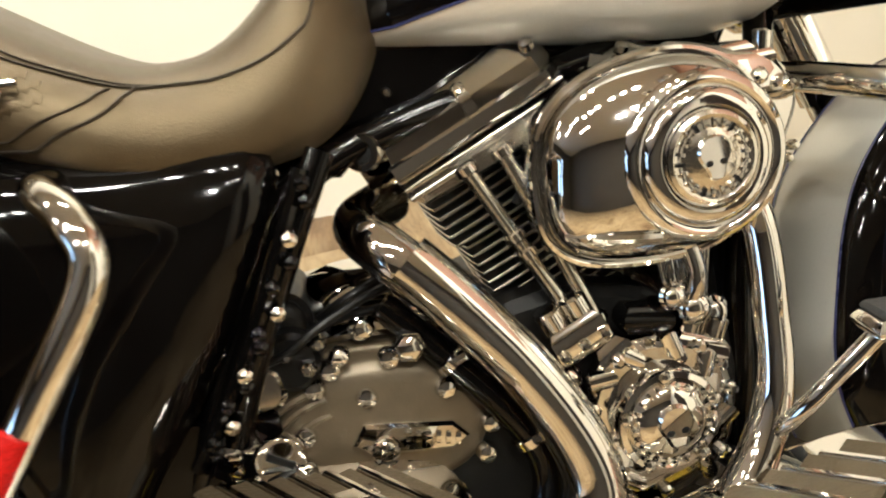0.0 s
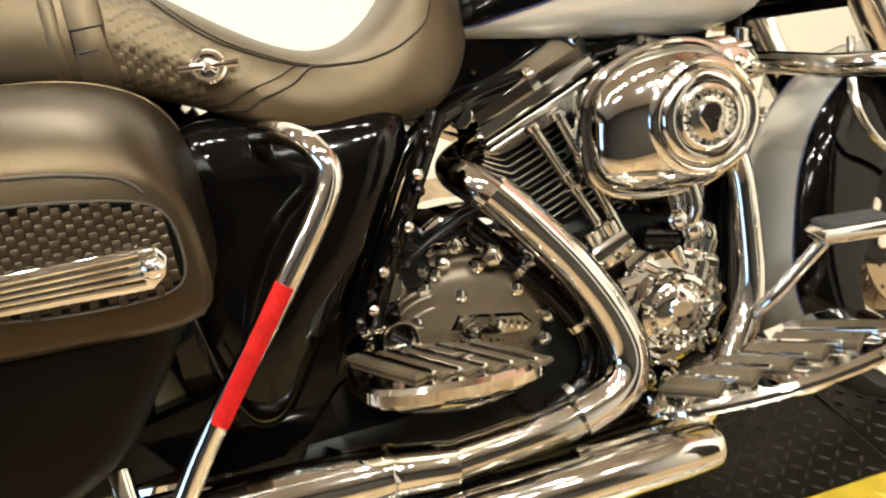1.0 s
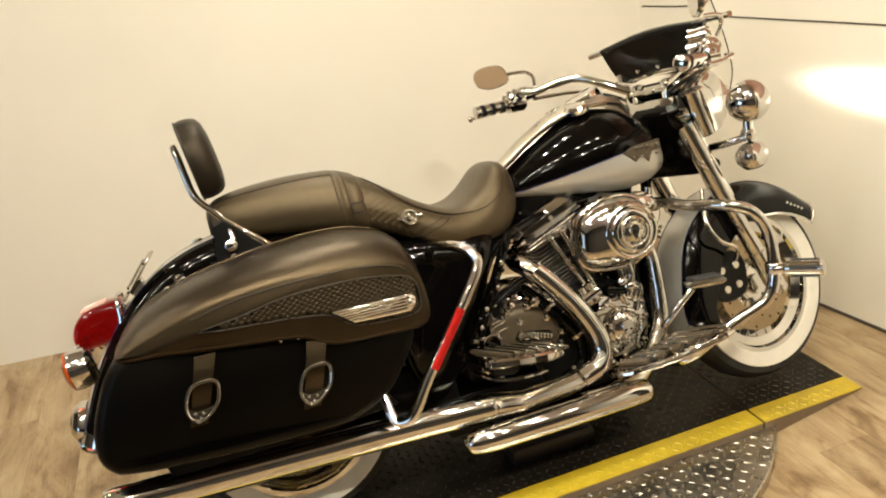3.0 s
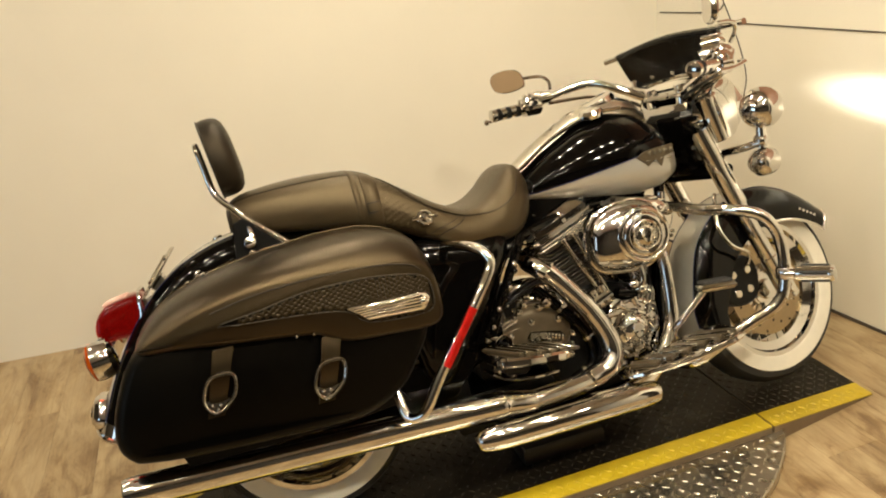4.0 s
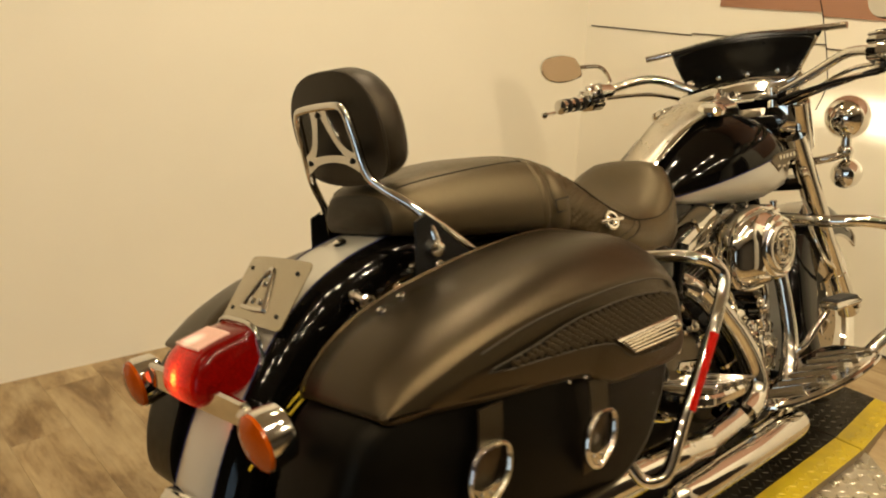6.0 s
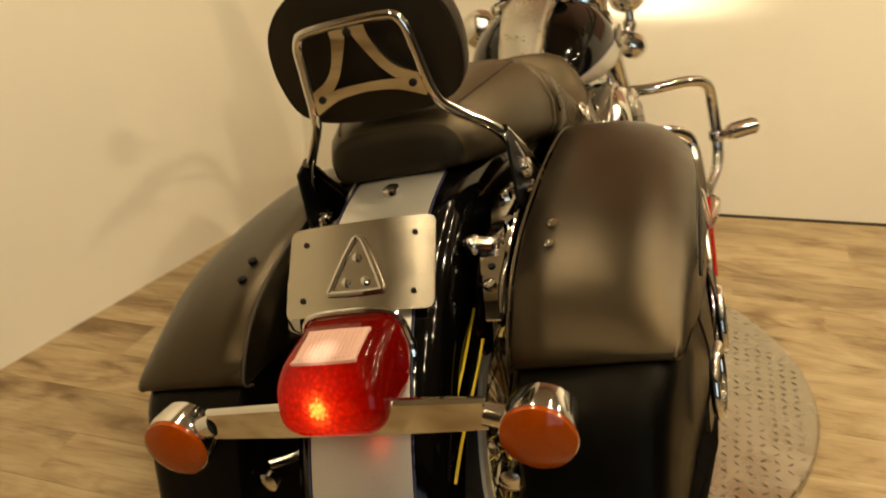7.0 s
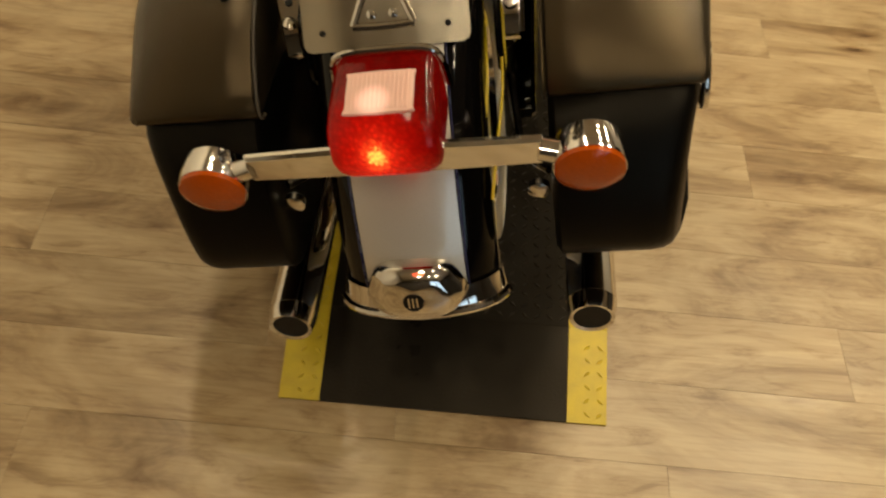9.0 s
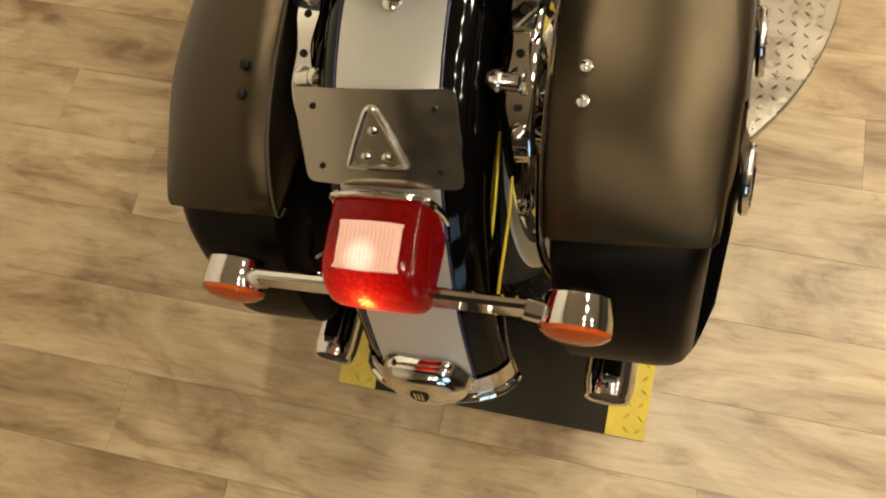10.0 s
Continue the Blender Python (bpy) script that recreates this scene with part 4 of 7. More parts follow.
def tank_ring(x):
    zt, zb, w = lerp_at(TOP, x), lerp_at(BOT, x), lerp_at(WID, x)
    zl = min(max(lerp_at(LINE, x), zb + 0.004), zt - 0.004)
    zm, out = zb + (zt - zb) * 0.42, []
    up, dn = [zt - (zt - zl) * (k / 8) ** 1.6 for k in range(9)], [zl - (zl - zb) * (1 - (1 - k / 6) ** 1.8) for k in range(1, 7)]
    half = []
    for z in up + dn:
        q = (z - zm) / ((zt - zm) if z > zm else (zm - zb))
        e = 2.1 if z > zm else 2.8
        half.append((w * max(0.0, 1 - abs(min(1, q)) ** e) ** (1 / e), z))
    return [Vector((x, -y, z)) for y, z in half] + [Vector((x, y, z)) for y, z in reversed(half)]


xs = [q for i in range(len(TX) - 1) for q in (TX[i], (TX[i] + TX[i + 1]) / 2)] + [TX[-1]]
rings = [tank_ring(x) for x in xs]
slots = [0] * 8 + [1] * 6 + [1] + [1] * 6 + [0] * 8 + [0]
tank = bp("fuel_tank", G().loft(rings, slots=slots), [BLACK, SILVER], "black over silver two-tone fuel tank")
for k in (8, 21):
    bp("pinstripe", G().tube([r[k] * 1 + Vector((0, 0.0008 if k > 9 else -0.0008, 0)) for r in rings[2:-4]], 0.0014, 6), STRIPE, "dark blue pinstripe", tank)


def emblem(sd):
    y = sd * 0.196
    e = bp("tank_emblem", G().prism([(1.085, 0.838), (1.115, 0.852), (1.205, 0.858), (1.205, 0.832), (1.175, 0.826), (1.162, 0.800), (1.145, 0.822), (1.12, 0.806), (1.105, 0.822)], "y", y - 0.004, y + 0.004, 0.002), ENGINE, "dark winged metal tank badge", tank)
    for k in range(5):
        bp("badge_bar", G().box((1.128 + 0.017 * k, y + sd * 0.0045, 0.843), (0.010, 0.0016, 0.011), 0.0004), CAST, "", e)
    for k in range(4):
        bp("badge_bar", G().box((1.118 + 0.024 * k, y + sd * 0.0045, 0.822 - 0.003 * (k % 2)), (0.014, 0.0014, 0.005), 0.0004), CAST, "", e)


both(emblem)
con = bp("console", G().loft([[Vector((x, y * w, z + dz * 0.014)) for y, dz in curve2([(-1, 0), (-0.8, 0.8), (0, 1.2), (0.8, 0.8), (1, 0), (0.9, -0.8), (-0.9, -0.8)], 3)] for x, w, z in ((0.70, 0.034, 0.835), (0.76, 0.048, 0.858), (0.85, 0.056, 0.914), (0.95, 0.062, 0.966), (1.04, 0.070, 0.997), (1.12, 0.070, 1.003), (1.18, 0.055, 0.985), (1.22, 0.03, 0.950))]), SATIN, "long chrome tank console")
bp("speedometer", G().revolve([(0, 0.058), (0.012, 0.060), (0.024, 0.056), (0.028, 0.046)], (1.09, 0, 1.003), (-0.35, 0, 1), 30), CHROME, "chrome ringed speedometer", con)
bp("fuel_cap", G().revolve([(0, 0.036), (0.012, 0.038), (0.022, 0.03), (0.025, 0.008)], (1.03, -0.072, 0.980), (-0.15, -0.2, 1), 24), CHROME, "round chrome fuel cap", tank)
bp("fuel_gauge", G().revolve([(0, 0.036), (0.012, 0.038), (0.022, 0.03), (0.025, 0.008)], (1.03, 0.072, 0.980), (-0.15, 0.2, 1), 24), CHROME, "round chrome fuel gauge", tank)
bp("console_trim", G().tube([(0.72, -0.045, 0.84), (0.80, -0.058, 0.885), (0.90, -0.064, 0.945), (1.02, -0.080, 0.985), (1.12, -0.085, 0.99)], 0.006, 8, 4), CHROME, "", con)

# seat
SX = [(-0.072, 0.930, 0.880, 0.098), (-0.064, 0.954, 0.876, 0.112), (-0.03, 0.974, 0.870, 0.130), (0.05, 0.984, 0.852, 0.152), (0.15, 0.988, 0.836, 0.170), (0.25, 0.982, 0.820, 0.180), (0.30, 0.970, 0.808, 0.184), (0.36, 0.938, 0.786, 0.192), (0.43, 0.884, 0.752, 0.200), (0.50, 0.834, 0.715, 0.207), (0.56, 0.806, 0.695, 0.205), (0.62, 0.810, 0.690, 0.194), (0.67, 0.842, 0.691, 0.184), (0.705, 0.882, 0.698, 0.170), (0.735, 0.902, 0.715, 0.152), (0.762, 0.894, 0.745, 0.128), (0.780, 0.858, 0.775, 0.095)]


def seat_ring(x, zt, zb, w):
    prof = [(0, 1.0), (0.30, 0.995), (0.58, 0.965), (0.80, 0.88), (0.93, 0.70), (1.0, 0.42), (0.985, 0.15), (0.90, 0.02), (0.6, 0.0), (0, 0.0)]
    q = [(w * a, zb + (zt - zb) * b) for a, b in prof]
    return [Vector((x, -y, z)) for y, z in q] + [Vector((x, y, z)) for y, z in reversed(q[1:-1])]


fine = []
for i in range(len(SX) - 1):
    for s in (0, 0.34, 0.67):
        fine.append([SX[i][k] + (SX[i + 1][k] - SX[i][k]) * s for k in range(4)])
fine.append(SX[-1])
for _ in range(2):
    fine = [fine[0]] + [[(fine[i - 1][k] + 2 * fine[i][k] + fine[i + 1][k]) / 4 for k in range(4)] for i in range(1, len(fine) - 1)] + [fine[-1]]
sg_ = G().loft([seat_ring(*q) for q in fine])
# the seat's rear end face takes the darker leather
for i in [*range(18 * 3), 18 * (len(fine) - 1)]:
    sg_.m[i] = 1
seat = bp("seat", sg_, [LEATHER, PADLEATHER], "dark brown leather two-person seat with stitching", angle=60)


def on_seat(x, fy, out=0.0):
    """A point on the seat's skin: fy runs from the ridge (0) to the side's foot (1)."""
    q = [lerp_at([(r[0], r[k]) for r in fine], x) for k in (1, 2, 3)]
    prof = [(0, 1.0), (0.30, 0.995), (0.58, 0.965), (0.80, 0.88), (0.93, 0.70), (1.0, 0.42), (0.985, 0.15), (0.90, 0.02)]
    i = min(int(fy * 7), 6)
    t = fy * 7 - i
    a, b = prof[i][0] * (1 - t) + prof[i + 1][0] * t, prof[i][1] * (1 - t) + prof[i + 1][1] * t
    return Vector((x, -(q[2] * a + out), q[1] + (q[0] - q[1]) * b + out * 0.5))


def flip(g):
    h = G().merge(g, Matrix.Diagonal((1, -1, 1, 1)))
    return h


SEAMS = [
    [(-0.05, 0.40), (0.05, 0.41), (0.15, 0.40), (0.27, 0.36)],
    [(0.34, 0.31), (0.37, 0.38), (0.41, 0.48), (0.45, 0.53), (0.50, 0.51), (0.556, 0.50)],
    [(0.35, 0.29), (0.38, 0.36), (0.42, 0.46), (0.46, 0.50), (0.51, 0.485), (0.575, 0.49)],
    [(0.556, 0.50), (0.59, 0.505), (0.63, 0.56), (0.67, 0.60), (0.70, 0.62), (0.72, 0.61), (0.74, 0.50)],
    [(0.556, 0.50), (0.53, 0.63), (0.49, 0.76), (0.46, 0.88), (0.43, 0.98)],
    [(0.535, 0.52), (0.515, 0.61), (0.478, 0.73), (0.45, 0.84), (0.42, 0.95)],
]
for k, pts in enumerate(SEAMS):
    nm = "stitch_line"
    g = G().tube([on_seat(q.x, q.y, 0.0012) for q in curve([(x, f, 0) for x, f in pts], 8)], 0.0016 if k not in (2, 5) else 0.0011, 6)
    bp(nm, g, PADLEATHER, "dark seam", seat)
    bp(nm, flip(g), PADLEATHER, "dark seam", seat)
# strap over the seat, with a loop
for x0, x1, lift, lab in ((0.262, 0.280, 0.004, "dark seam band"), (0.288, 0.330, 0.006, "leather strap across the seat")):
    fs = [k / 12 * 0.98 for k in range(13)]
    rows = []
    for x in (x0, x0 + 0.004, x1 - 0.004, x1):
        e = lift if x0 < x < x1 else 0.0
        side = [on_seat(x, f, e) for f in fs]
        rows.append(side[::-1] + [Vector((p.x, -p.y, p.z)) for p in side[1:]])
    bp("seat_strap", G().loft(rows, False, False, closed=False), LEATHER, lab, seat, 60)
for sd in (-1, 1):
    p = on_seat(0.309, 0.64, 0.008)
    q = on_seat(0.309, 0.84, 0.008)
    d = (q - p).normalized()
    c = (p + q) / 2
    lp = [c + d * a + Vector((b, 0, 0)) for a, b in ((-0.013, -0.018), (-0.013, 0.018), (0.013, 0.018), (0.013, -0.018))]
    g = G().tube([Vector((v.x, v.y * -sd, v.z)) for v in lp] if sd > 0 else lp, 0.0019, 8, 0, True)
    bp("strap_loop", g, MATTE, "dark strap loop", seat)
# basket-weave inlay in the seat's flank and a round chrome concho with wings
wg = G()
tile = G().box((0, 0, 0), (0.0076, 0.0011, 0.0098), 0.0005)
for a in range(22):
    for b in range(13):
        x = 0.338 + 0.0083 * a
        f = 0.36 + 0.052 * b + 0.026 * (a % 2)
        upper = lerp_at(SEAMS[1], x) + 0.045
        lower = 1.0 if x < 0.43 else lerp_at([(v, w) for v, w in reversed(SEAMS[5])], x) - 0.07
        if x > 0.485 or f > min(0.95, lower) or f < upper:
            continue
        p, q = on_seat(x, f, 0.0004), on_seat(x, min(f + 0.03, 0.999), 0.0004)
        ahead = (on_seat(x + 0.01, f, 0.0004) - p).normalized()
        up = (p - q).normalized()
        out = ahead.cross(up).normalized()
        up = out.cross(ahead)
        wg.merge(tile, Matrix.Translation(p) @ Matrix((ahead, out, up)).transposed().to_4x4())
bp("woven_inlay", wg, LEATHER, "basket-weave leather inlay", seat)["kind"] = "stuff"
bp("woven_inlay", flip(wg), LEATHER, "basket-weave leather inlay", seat)["kind"] = "stuff"
for sd in (-1, 1):
    p = on_seat(0.434, 0.70, 0.003)
    p = Vector((p.x, p.y * -sd, p.z))
    ax = Vector((0, sd, 0.35))
    cg = G().revolve([(0, 0.020), (0.004, 0.022), (0.007, 0.019), (0.007, 0.015), (0.004, 0.013), (0.006, 0.008), (0.010, 0.003)], p, ax, 26)
    cg.box(p + ax.normalized() * 0.006, (0.070, 0.004, 0.008), 0.002, pose(0, 0, 0, 0, 4, 0))
    bp("concho", cg, CHROME, "round chrome concho with wings", seat)

# ---- saddlebags ----
def bag_out(x):
    return lerp_at([(-0.47, 0.360), (-0.43, 0.378), (-0.33, 0.408), (-0.15, 0.424), (0.1, 0.418), (0.30, 0.400), (0.38, 0.384)], x)


BAG_IN = 0.205
BODY = curve2([(0.350, 0.640), (0.345, 0.550), (0.300, 0.480), (0.250, 0.425), (0.170, 0.388), (0.08, 0.380), (-0.15, 0.392), (-0.36, 0.405), (-0.415, 0.420), (-0.440, 0.470), (-0.418, 0.560), (-0.345, 0.672), (-0.20, 0.690), (0.1, 0.690)], 5)
LID_OUT = [(0.374, 0.566), (0.389, 0.640), (0.376, 0.700), (0.338, 0.735), (0.234, 0.757), (0.074, 0.768), (-0.06, 0.762), (-0.16, 0.747), (-0.255, 0.718), (-0.310, 0.698), (-0.338, 0.680), (-0.315, 0.668), (-0.25, 0.664), (-0.16, 0.652), (0.05, 0.622), (0.10, 0.600), (0.150, 0.580), (0.25, 0.570)]
LID_IN = [(0.374, 0.566), (0.392, 0.660), (0.382, 0.745), (0.338, 0.800), (0.234, 0.832), (0.074, 0.832), (-0.06, 0.816), (-0.16, 0.798), (-0.245, 0.770), (-0.308, 0.730), (-0.346, 0.684), (-0.315, 0.668), (-0.25, 0.664), (-0.16, 0.652), (0.05, 0.622), (0.10, 0.600), (0.150, 0.580), (0.25, 0.570)]


def inset(poly, d):
    n, out = len(poly), []
    for i in range(n):
        (x0, y0), (x1, y1) = poly[i - 1], poly[(i + 1) % n]
        t = Vector((x1 - x0, y1 - y0))
        t = t.normalized() if t.length > 1e-9 else Vector((1, 0))
        out.append((poly[i][0] - t.y * d, poly[i][1] + t.x * d))
    return out


def area2(poly):
    return sum(poly[i - 1][0] * poly[i][1] - poly[i][0] * poly[i - 1][1] for i in range(len(poly)))


SB = 1 if area2(BODY) > 0 else -1


def saddlebag(sd):
    def ring(poly, f, extra=0.0):
        return [Vector((x, sd * (BAG_IN + f * (bag_out(x) - (0.010 if sd > 0 else 0.0) + extra - BAG_IN)), z)) for x, z in poly]

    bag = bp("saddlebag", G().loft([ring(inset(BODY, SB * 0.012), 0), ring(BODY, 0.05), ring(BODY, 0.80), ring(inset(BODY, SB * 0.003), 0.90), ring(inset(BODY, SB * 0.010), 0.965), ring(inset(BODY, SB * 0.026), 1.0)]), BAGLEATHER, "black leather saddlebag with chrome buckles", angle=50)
    lo, li = curve2(LID_OUT, 4), curve2(LID_IN, 4)
    mixr = lambda g: [(a[0] * g + b[0] * (1 - g), a[1] * g + b[1] * (1 - g)) for a, b in zip(lo, li)]
    sg = 1 if area2(lo) > 0 else -1
    rings = [ring(inset(mixr(0), sg * 0.01), -0.01), ring(mixr(0.0), 0.02), ring(mixr(0.01), 0.25), ring(mixr(0.06), 0.50), ring(mixr(0.20), 0.70), ring(mixr(0.46), 0.86, 0.004), ring(mixr(0.82), 0.955, 0.008), ring(inset(mixr(1.0), sg * 0.002), 0.985, 0.012), ring(inset(mixr(1.0), sg * 0.010), 1.0, 0.012)]
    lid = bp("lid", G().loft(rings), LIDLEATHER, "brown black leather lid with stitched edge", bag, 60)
    at = lambda x, z, o=0.0: Vector((x, sd * (bag_out(x) - (0.010 if sd > 0 else 0.0) + 0.0125 + o), z))
    bp("piping", G().tube([at(x, z, -0.010) for x, z in inset(lo, sg * 0.002)], 0.0038, 8, 0, True), LIDLEATHER, "leather piping round the lid", lid)
    edge = [(0.352, 0.702), (0.325, 0.725), (0.234, 0.745), (0.074, 0.752), (-0.06, 0.745), (-0.16, 0.728)]
    bp("stitching", G().tube([at(x, z, 0.0) for x, z in edge], 0.0016, 6, 5), THREAD, "pale stitch line", lid)
    # woven panel set into the lid's side
    pan = [(-0.150, 0.694), (-0.05, 0.708), (0.061, 0.724), (0.20, 0.722), (0.315, 0.704), (0.362, 0.682), (0.372, 0.640), (0.362, 0.604), (0.31, 0.599), (0.196, 0.614), (0.150, 0.652), (0.05, 0.672)]
    pc = curve2(pan, 3)
    sp_ = 1 if area2(pc) > 0 else -1
    base = bp("woven_panel", G().loft([[at(x, z, -0.004) for x, z in pc], [at(x, z, 0.0005) for x, z in inset(pc, sp_ * 0.002)]]), BAGLEATHER, "dark woven leather panel", lid)
    bp("panel_edge", G().tube([at(x, z, 0.0005) for x, z in pc], 0.0015, 6, 0, True), THREAD, "pale stitched panel edge", lid)

    def inside(px, pz):
        c, n = False, len(pc)
        for i in range(n):
            (x0, z0), (x1, z1) = pc[i - 1], pc[i]
            if (z0 > pz) != (z1 > pz) and px < (x1 - x0) * (pz - z0) / (z1 - z0) + x0:
                c = not c
        return c

    wv = G()
    for a in range(62):
        for b in range(12):
            x, z = -0.16 + 0.0088 * a, 0.602 + 0.0122 * b + 0.0061 * (a % 2)
            z += (x - 0.1) * -0.02
            if inside(x - 0.005, z) and inside(x + 0.005, z) and inside(x, z + 0.004) and inside(x, z - 0.004):
                wv.merge(G().box((0, 0, 0), (0.0083, 0.003, 0.0116), 0.0013), Matrix.Translation(at(x, z, 0.0008)))
    bp("weave", wv, WEAVE, "", base)["kind"] = "stuff"
    # slanted chrome trim with ribs
    tr = [(0.150, 0.661), (0.329, 0.652), (0.349, 0.649), (0.357, 0.637), (0.351, 0.619), (0.337, 0.609), (0.196, 0.621)]
    trim = bp("bag_trim", G().loft([[at(x, z, 0.002) for x, z in tr], [at(x, z, 0.008) for x, z in tr], [at(x, z, 0.010) for x, z in inset(tr, (1 if area2(tr) > 0 else -1) * 0.003)]]), CHROME, "ribbed chrome bag trim", lid)
    for k in range(5):
        f = (k + 0.6) / 5.2
        x0, z0 = 0.159 + 0.036 * f, 0.657 - 0.034 * f
        bp("rib", G().tube([at(x0, z0, 0.0115), at(0.333, z0 - 0.006 - 0.004 * k * 0.3, 0.0115)], 0.0026, 8), CHROME, "", trim)
    bp("trim_stud", G().revolve([(0, 0.012), (0.004, 0.012), (0.009, 0.007), (0.011, 0.001)], at(0.342, 0.630, 0.009), (0, sd, 0), 18), CHROME, "", trim)
    # straps and buckles
    for xc, zt, tilt in ((-0.150, 0.632, 0.034), (0.100, 0.596, 0.030)):
        zb = zt - 0.145
        xb = xc - tilt * 1.5
        body = lambda x, z, o: Vector((x, sd * (bag_out(x) - (0.010 if sd > 0 else 0.0) + o), z))
        rows = []
        for k in range(9):
            f = k / 8
            x, z, w = xc + (xb - xc) * f, zt + 0.01 - (zt + 0.01 - zb) * f, 0.024 - 0.004 * f
            o = 0.006 + 0.010 * math.sin(math.pi * min(1, f * 1.3)) * (1 if f < 0.75 else 0.8)
            rows.append([body(x - w, z, o - 0.004), body(x - w, z, o), body(x + w, z, o), body(x + w, z, o - 0.004)])
        st = bp("strap", G().loft(rows), LIDLEATHER, "leather closing strap", bag)
        sh = [(0.004, 0.040), (0.026, 0.036), (0.036, 0.020), (0.035, -0.012), (0.020, -0.034), (-0.004, -0.048), (-0.026, -0.034), (-0.036, -0.010), (-0.033, 0.020), (-0.020, 0.037)]
        cx, cz = xc - tilt * 0.85, zt - 0.085
        lp = [(cx + a + b * 0.25, cz + b) for a, b in sh]
        bk = bp("buckle", G().tube([body(x, z, 0.019) for x, z in lp], 0.0072, 10, 4, True, flat=0.75), CHROME, "chrome ring buckle with a pointed foot", st)
        bp("buckle_foot", G().loft([[body(x, z, 0.014) for x, z in q] for q in [[(cx + a + b * 0.25, cz + b) for a, b in ((-0.034, -0.012), (-0.015, -0.022), (0.004, -0.022), (0.028, -0.018), (0.006, -0.036), (-0.006, -0.047), (-0.018, -0.036))]]] + [[body(x, z, 0.022) for x, z in [(cx + a + b * 0.25, cz + b) for a, b in ((-0.033, -0.013), (-0.015, -0.023), (0.004, -0.023), (0.027, -0.019), (0.006, -0.035), (-0.006, -0.046), (-0.018, -0.035))]]]), CHROME, "", bk)
        for dx, dz in ((-0.016, -0.027), (0.002, -0.030), (-0.006, -0.040)):
            bp("rivet", G().ball(body(cx + dx - 0.007, cz + dz, 0.022), 0.004, n=6), CHROME, "", bk)
    # hinge screws on the lid's rear, lower moulded rib, bottom rail
    for x, y, z in ((-0.161, 0.250, 0.803), (-0.203, 0.250, 0.790)):
        bp("lid_screw", G().revolve([(-0.004, 0.008), (0.002, 0.008), (0.004, 0.004)], (x, sd * y, z), (-0.35, 0, 1), 14), CHROME if sd < 0 else MATTE, "small lid screw", lid)
    for x in (0.02, 0.06):
        bp("flap_stud", G().ball(at(x + 0.0, 0.627 - x * 0.1, 0.0), 0.0035, n=6), CHROME, "", lid)
    bp("support_bracket", G().prism([(-0.33, 0.412), (0.24, 0.412), (0.28, 0.352), (0.10, 0.338), (-0.30, 0.338)], "y", sd * 0.262, sd * 0.270, 0.002), MATTE, "black bracket under the bag", bag)
    bp("inner_edge", G().tube([Vector((x, sd * (BAG_IN - 0.003), z)) for x, z in mixr(0)[8:44]], 0.0024, 6), LIDLEATHER if sd < 0 else THREAD, "pale edge bead", lid)
    return bag


both(saddlebag)


# rear guard bars with red reflectors
def guard(sd):
    y = sd * 0.405
    b = bp("bag_guard", G().tube([(0.470, sd * 0.20, 0.722), (0.482, sd * 0.28, 0.726), (0.502, sd * 0.345, 0.724), (0.526, sd * 0.383, 0.705), (0.530, sd * 0.397, 0.668), (0.468, y, 0.585), (0.350, y, 0.440), (0.295, y, 0.362), (0.270, sd * 0.395, 0.340), (0.245, sd * 0.37, 0.345), (0.235, sd * 0.34, 0.40)], 0.0135, 14, 7), CHROME, "chrome saddlebag guard bar")
    d = Vector((0.108, 0, 0.142)).normalized()
    p0, p1 = Vector((0.362, y, 0.452)), Vector((0.462, y, 0.581))
    side = Vector((d.z, 0, -d.x))
    ring = lambda p: [p + side * a + Vector((0, sd * e, 0)) for a, e in ((-0.0105, 0.0), (-0.010, 0.0125), (-0.005, 0.0160), (0.005, 0.0160), (0.010, 0.0125), (0.0105, 0.0))]
    bp("reflector", G().loft([ring(p0), ring(p1)]), REFLECT, "long red reflector strip", b)


both(guard)

# ---- backrest ----
pad = curve2([(-0.152, -0.020), (-0.142, 0.058), (-0.086, 0.108), (0.0, 0.120), (0.086, 0.108), (0.142, 0.058), (0.152, -0.020), (0.120, -0.082), (0.0, -0.100), (-0.120, -0.082)], 5)
PM = Matrix.Translation((-0.052, 0.0, 1.075)) @ pose(0, 0, 0, 0, -8, 0)
pg = G().loft([[PM @ Vector((x, y * s, z * s)) for y, z in pad] for x, s in ((-0.030, 0.90), (-0.028, 0.97), (-0.010, 1.0), (0.012, 0.985), (0.028, 0.93), (0.038, 0.82), (0.045, 0.55), (0.047, 0.2))])
back = bp("backrest", pg, PADLEATHER, "rounded black leather passenger backrest", angle=60)
bp("piping", G().tube([PM @ Vector((-0.026, y * 0.985, z * 0.985)) for y, z in pad], 0.003, 6, 0, True), PADLEATHER, "", back)
FX = -0.050
fp = lambda y, z, x=FX: PM @ Vector((x, y, z))
bp("backrest_bar", G().tube([(-0.02, -0.185, 0.86), (-0.032, -0.165, 0.915), (-0.075, -0.118, 0.968), fp(-0.100, -0.070), fp(-0.092, 0.0), fp(-0.084, 0.045), fp(-0.055, 0.058), fp(0.055, 0.058), fp(0.084, 0.045), fp(0.092, 0.0), fp(0.100, -0.070), (-0.075, 0.118, 0.968), (-0.032, 0.165, 0.915), (-0.02, 0.185, 0.86)], 0.0085, 12, 6), CHROME, "bent chrome backrest bar", back)
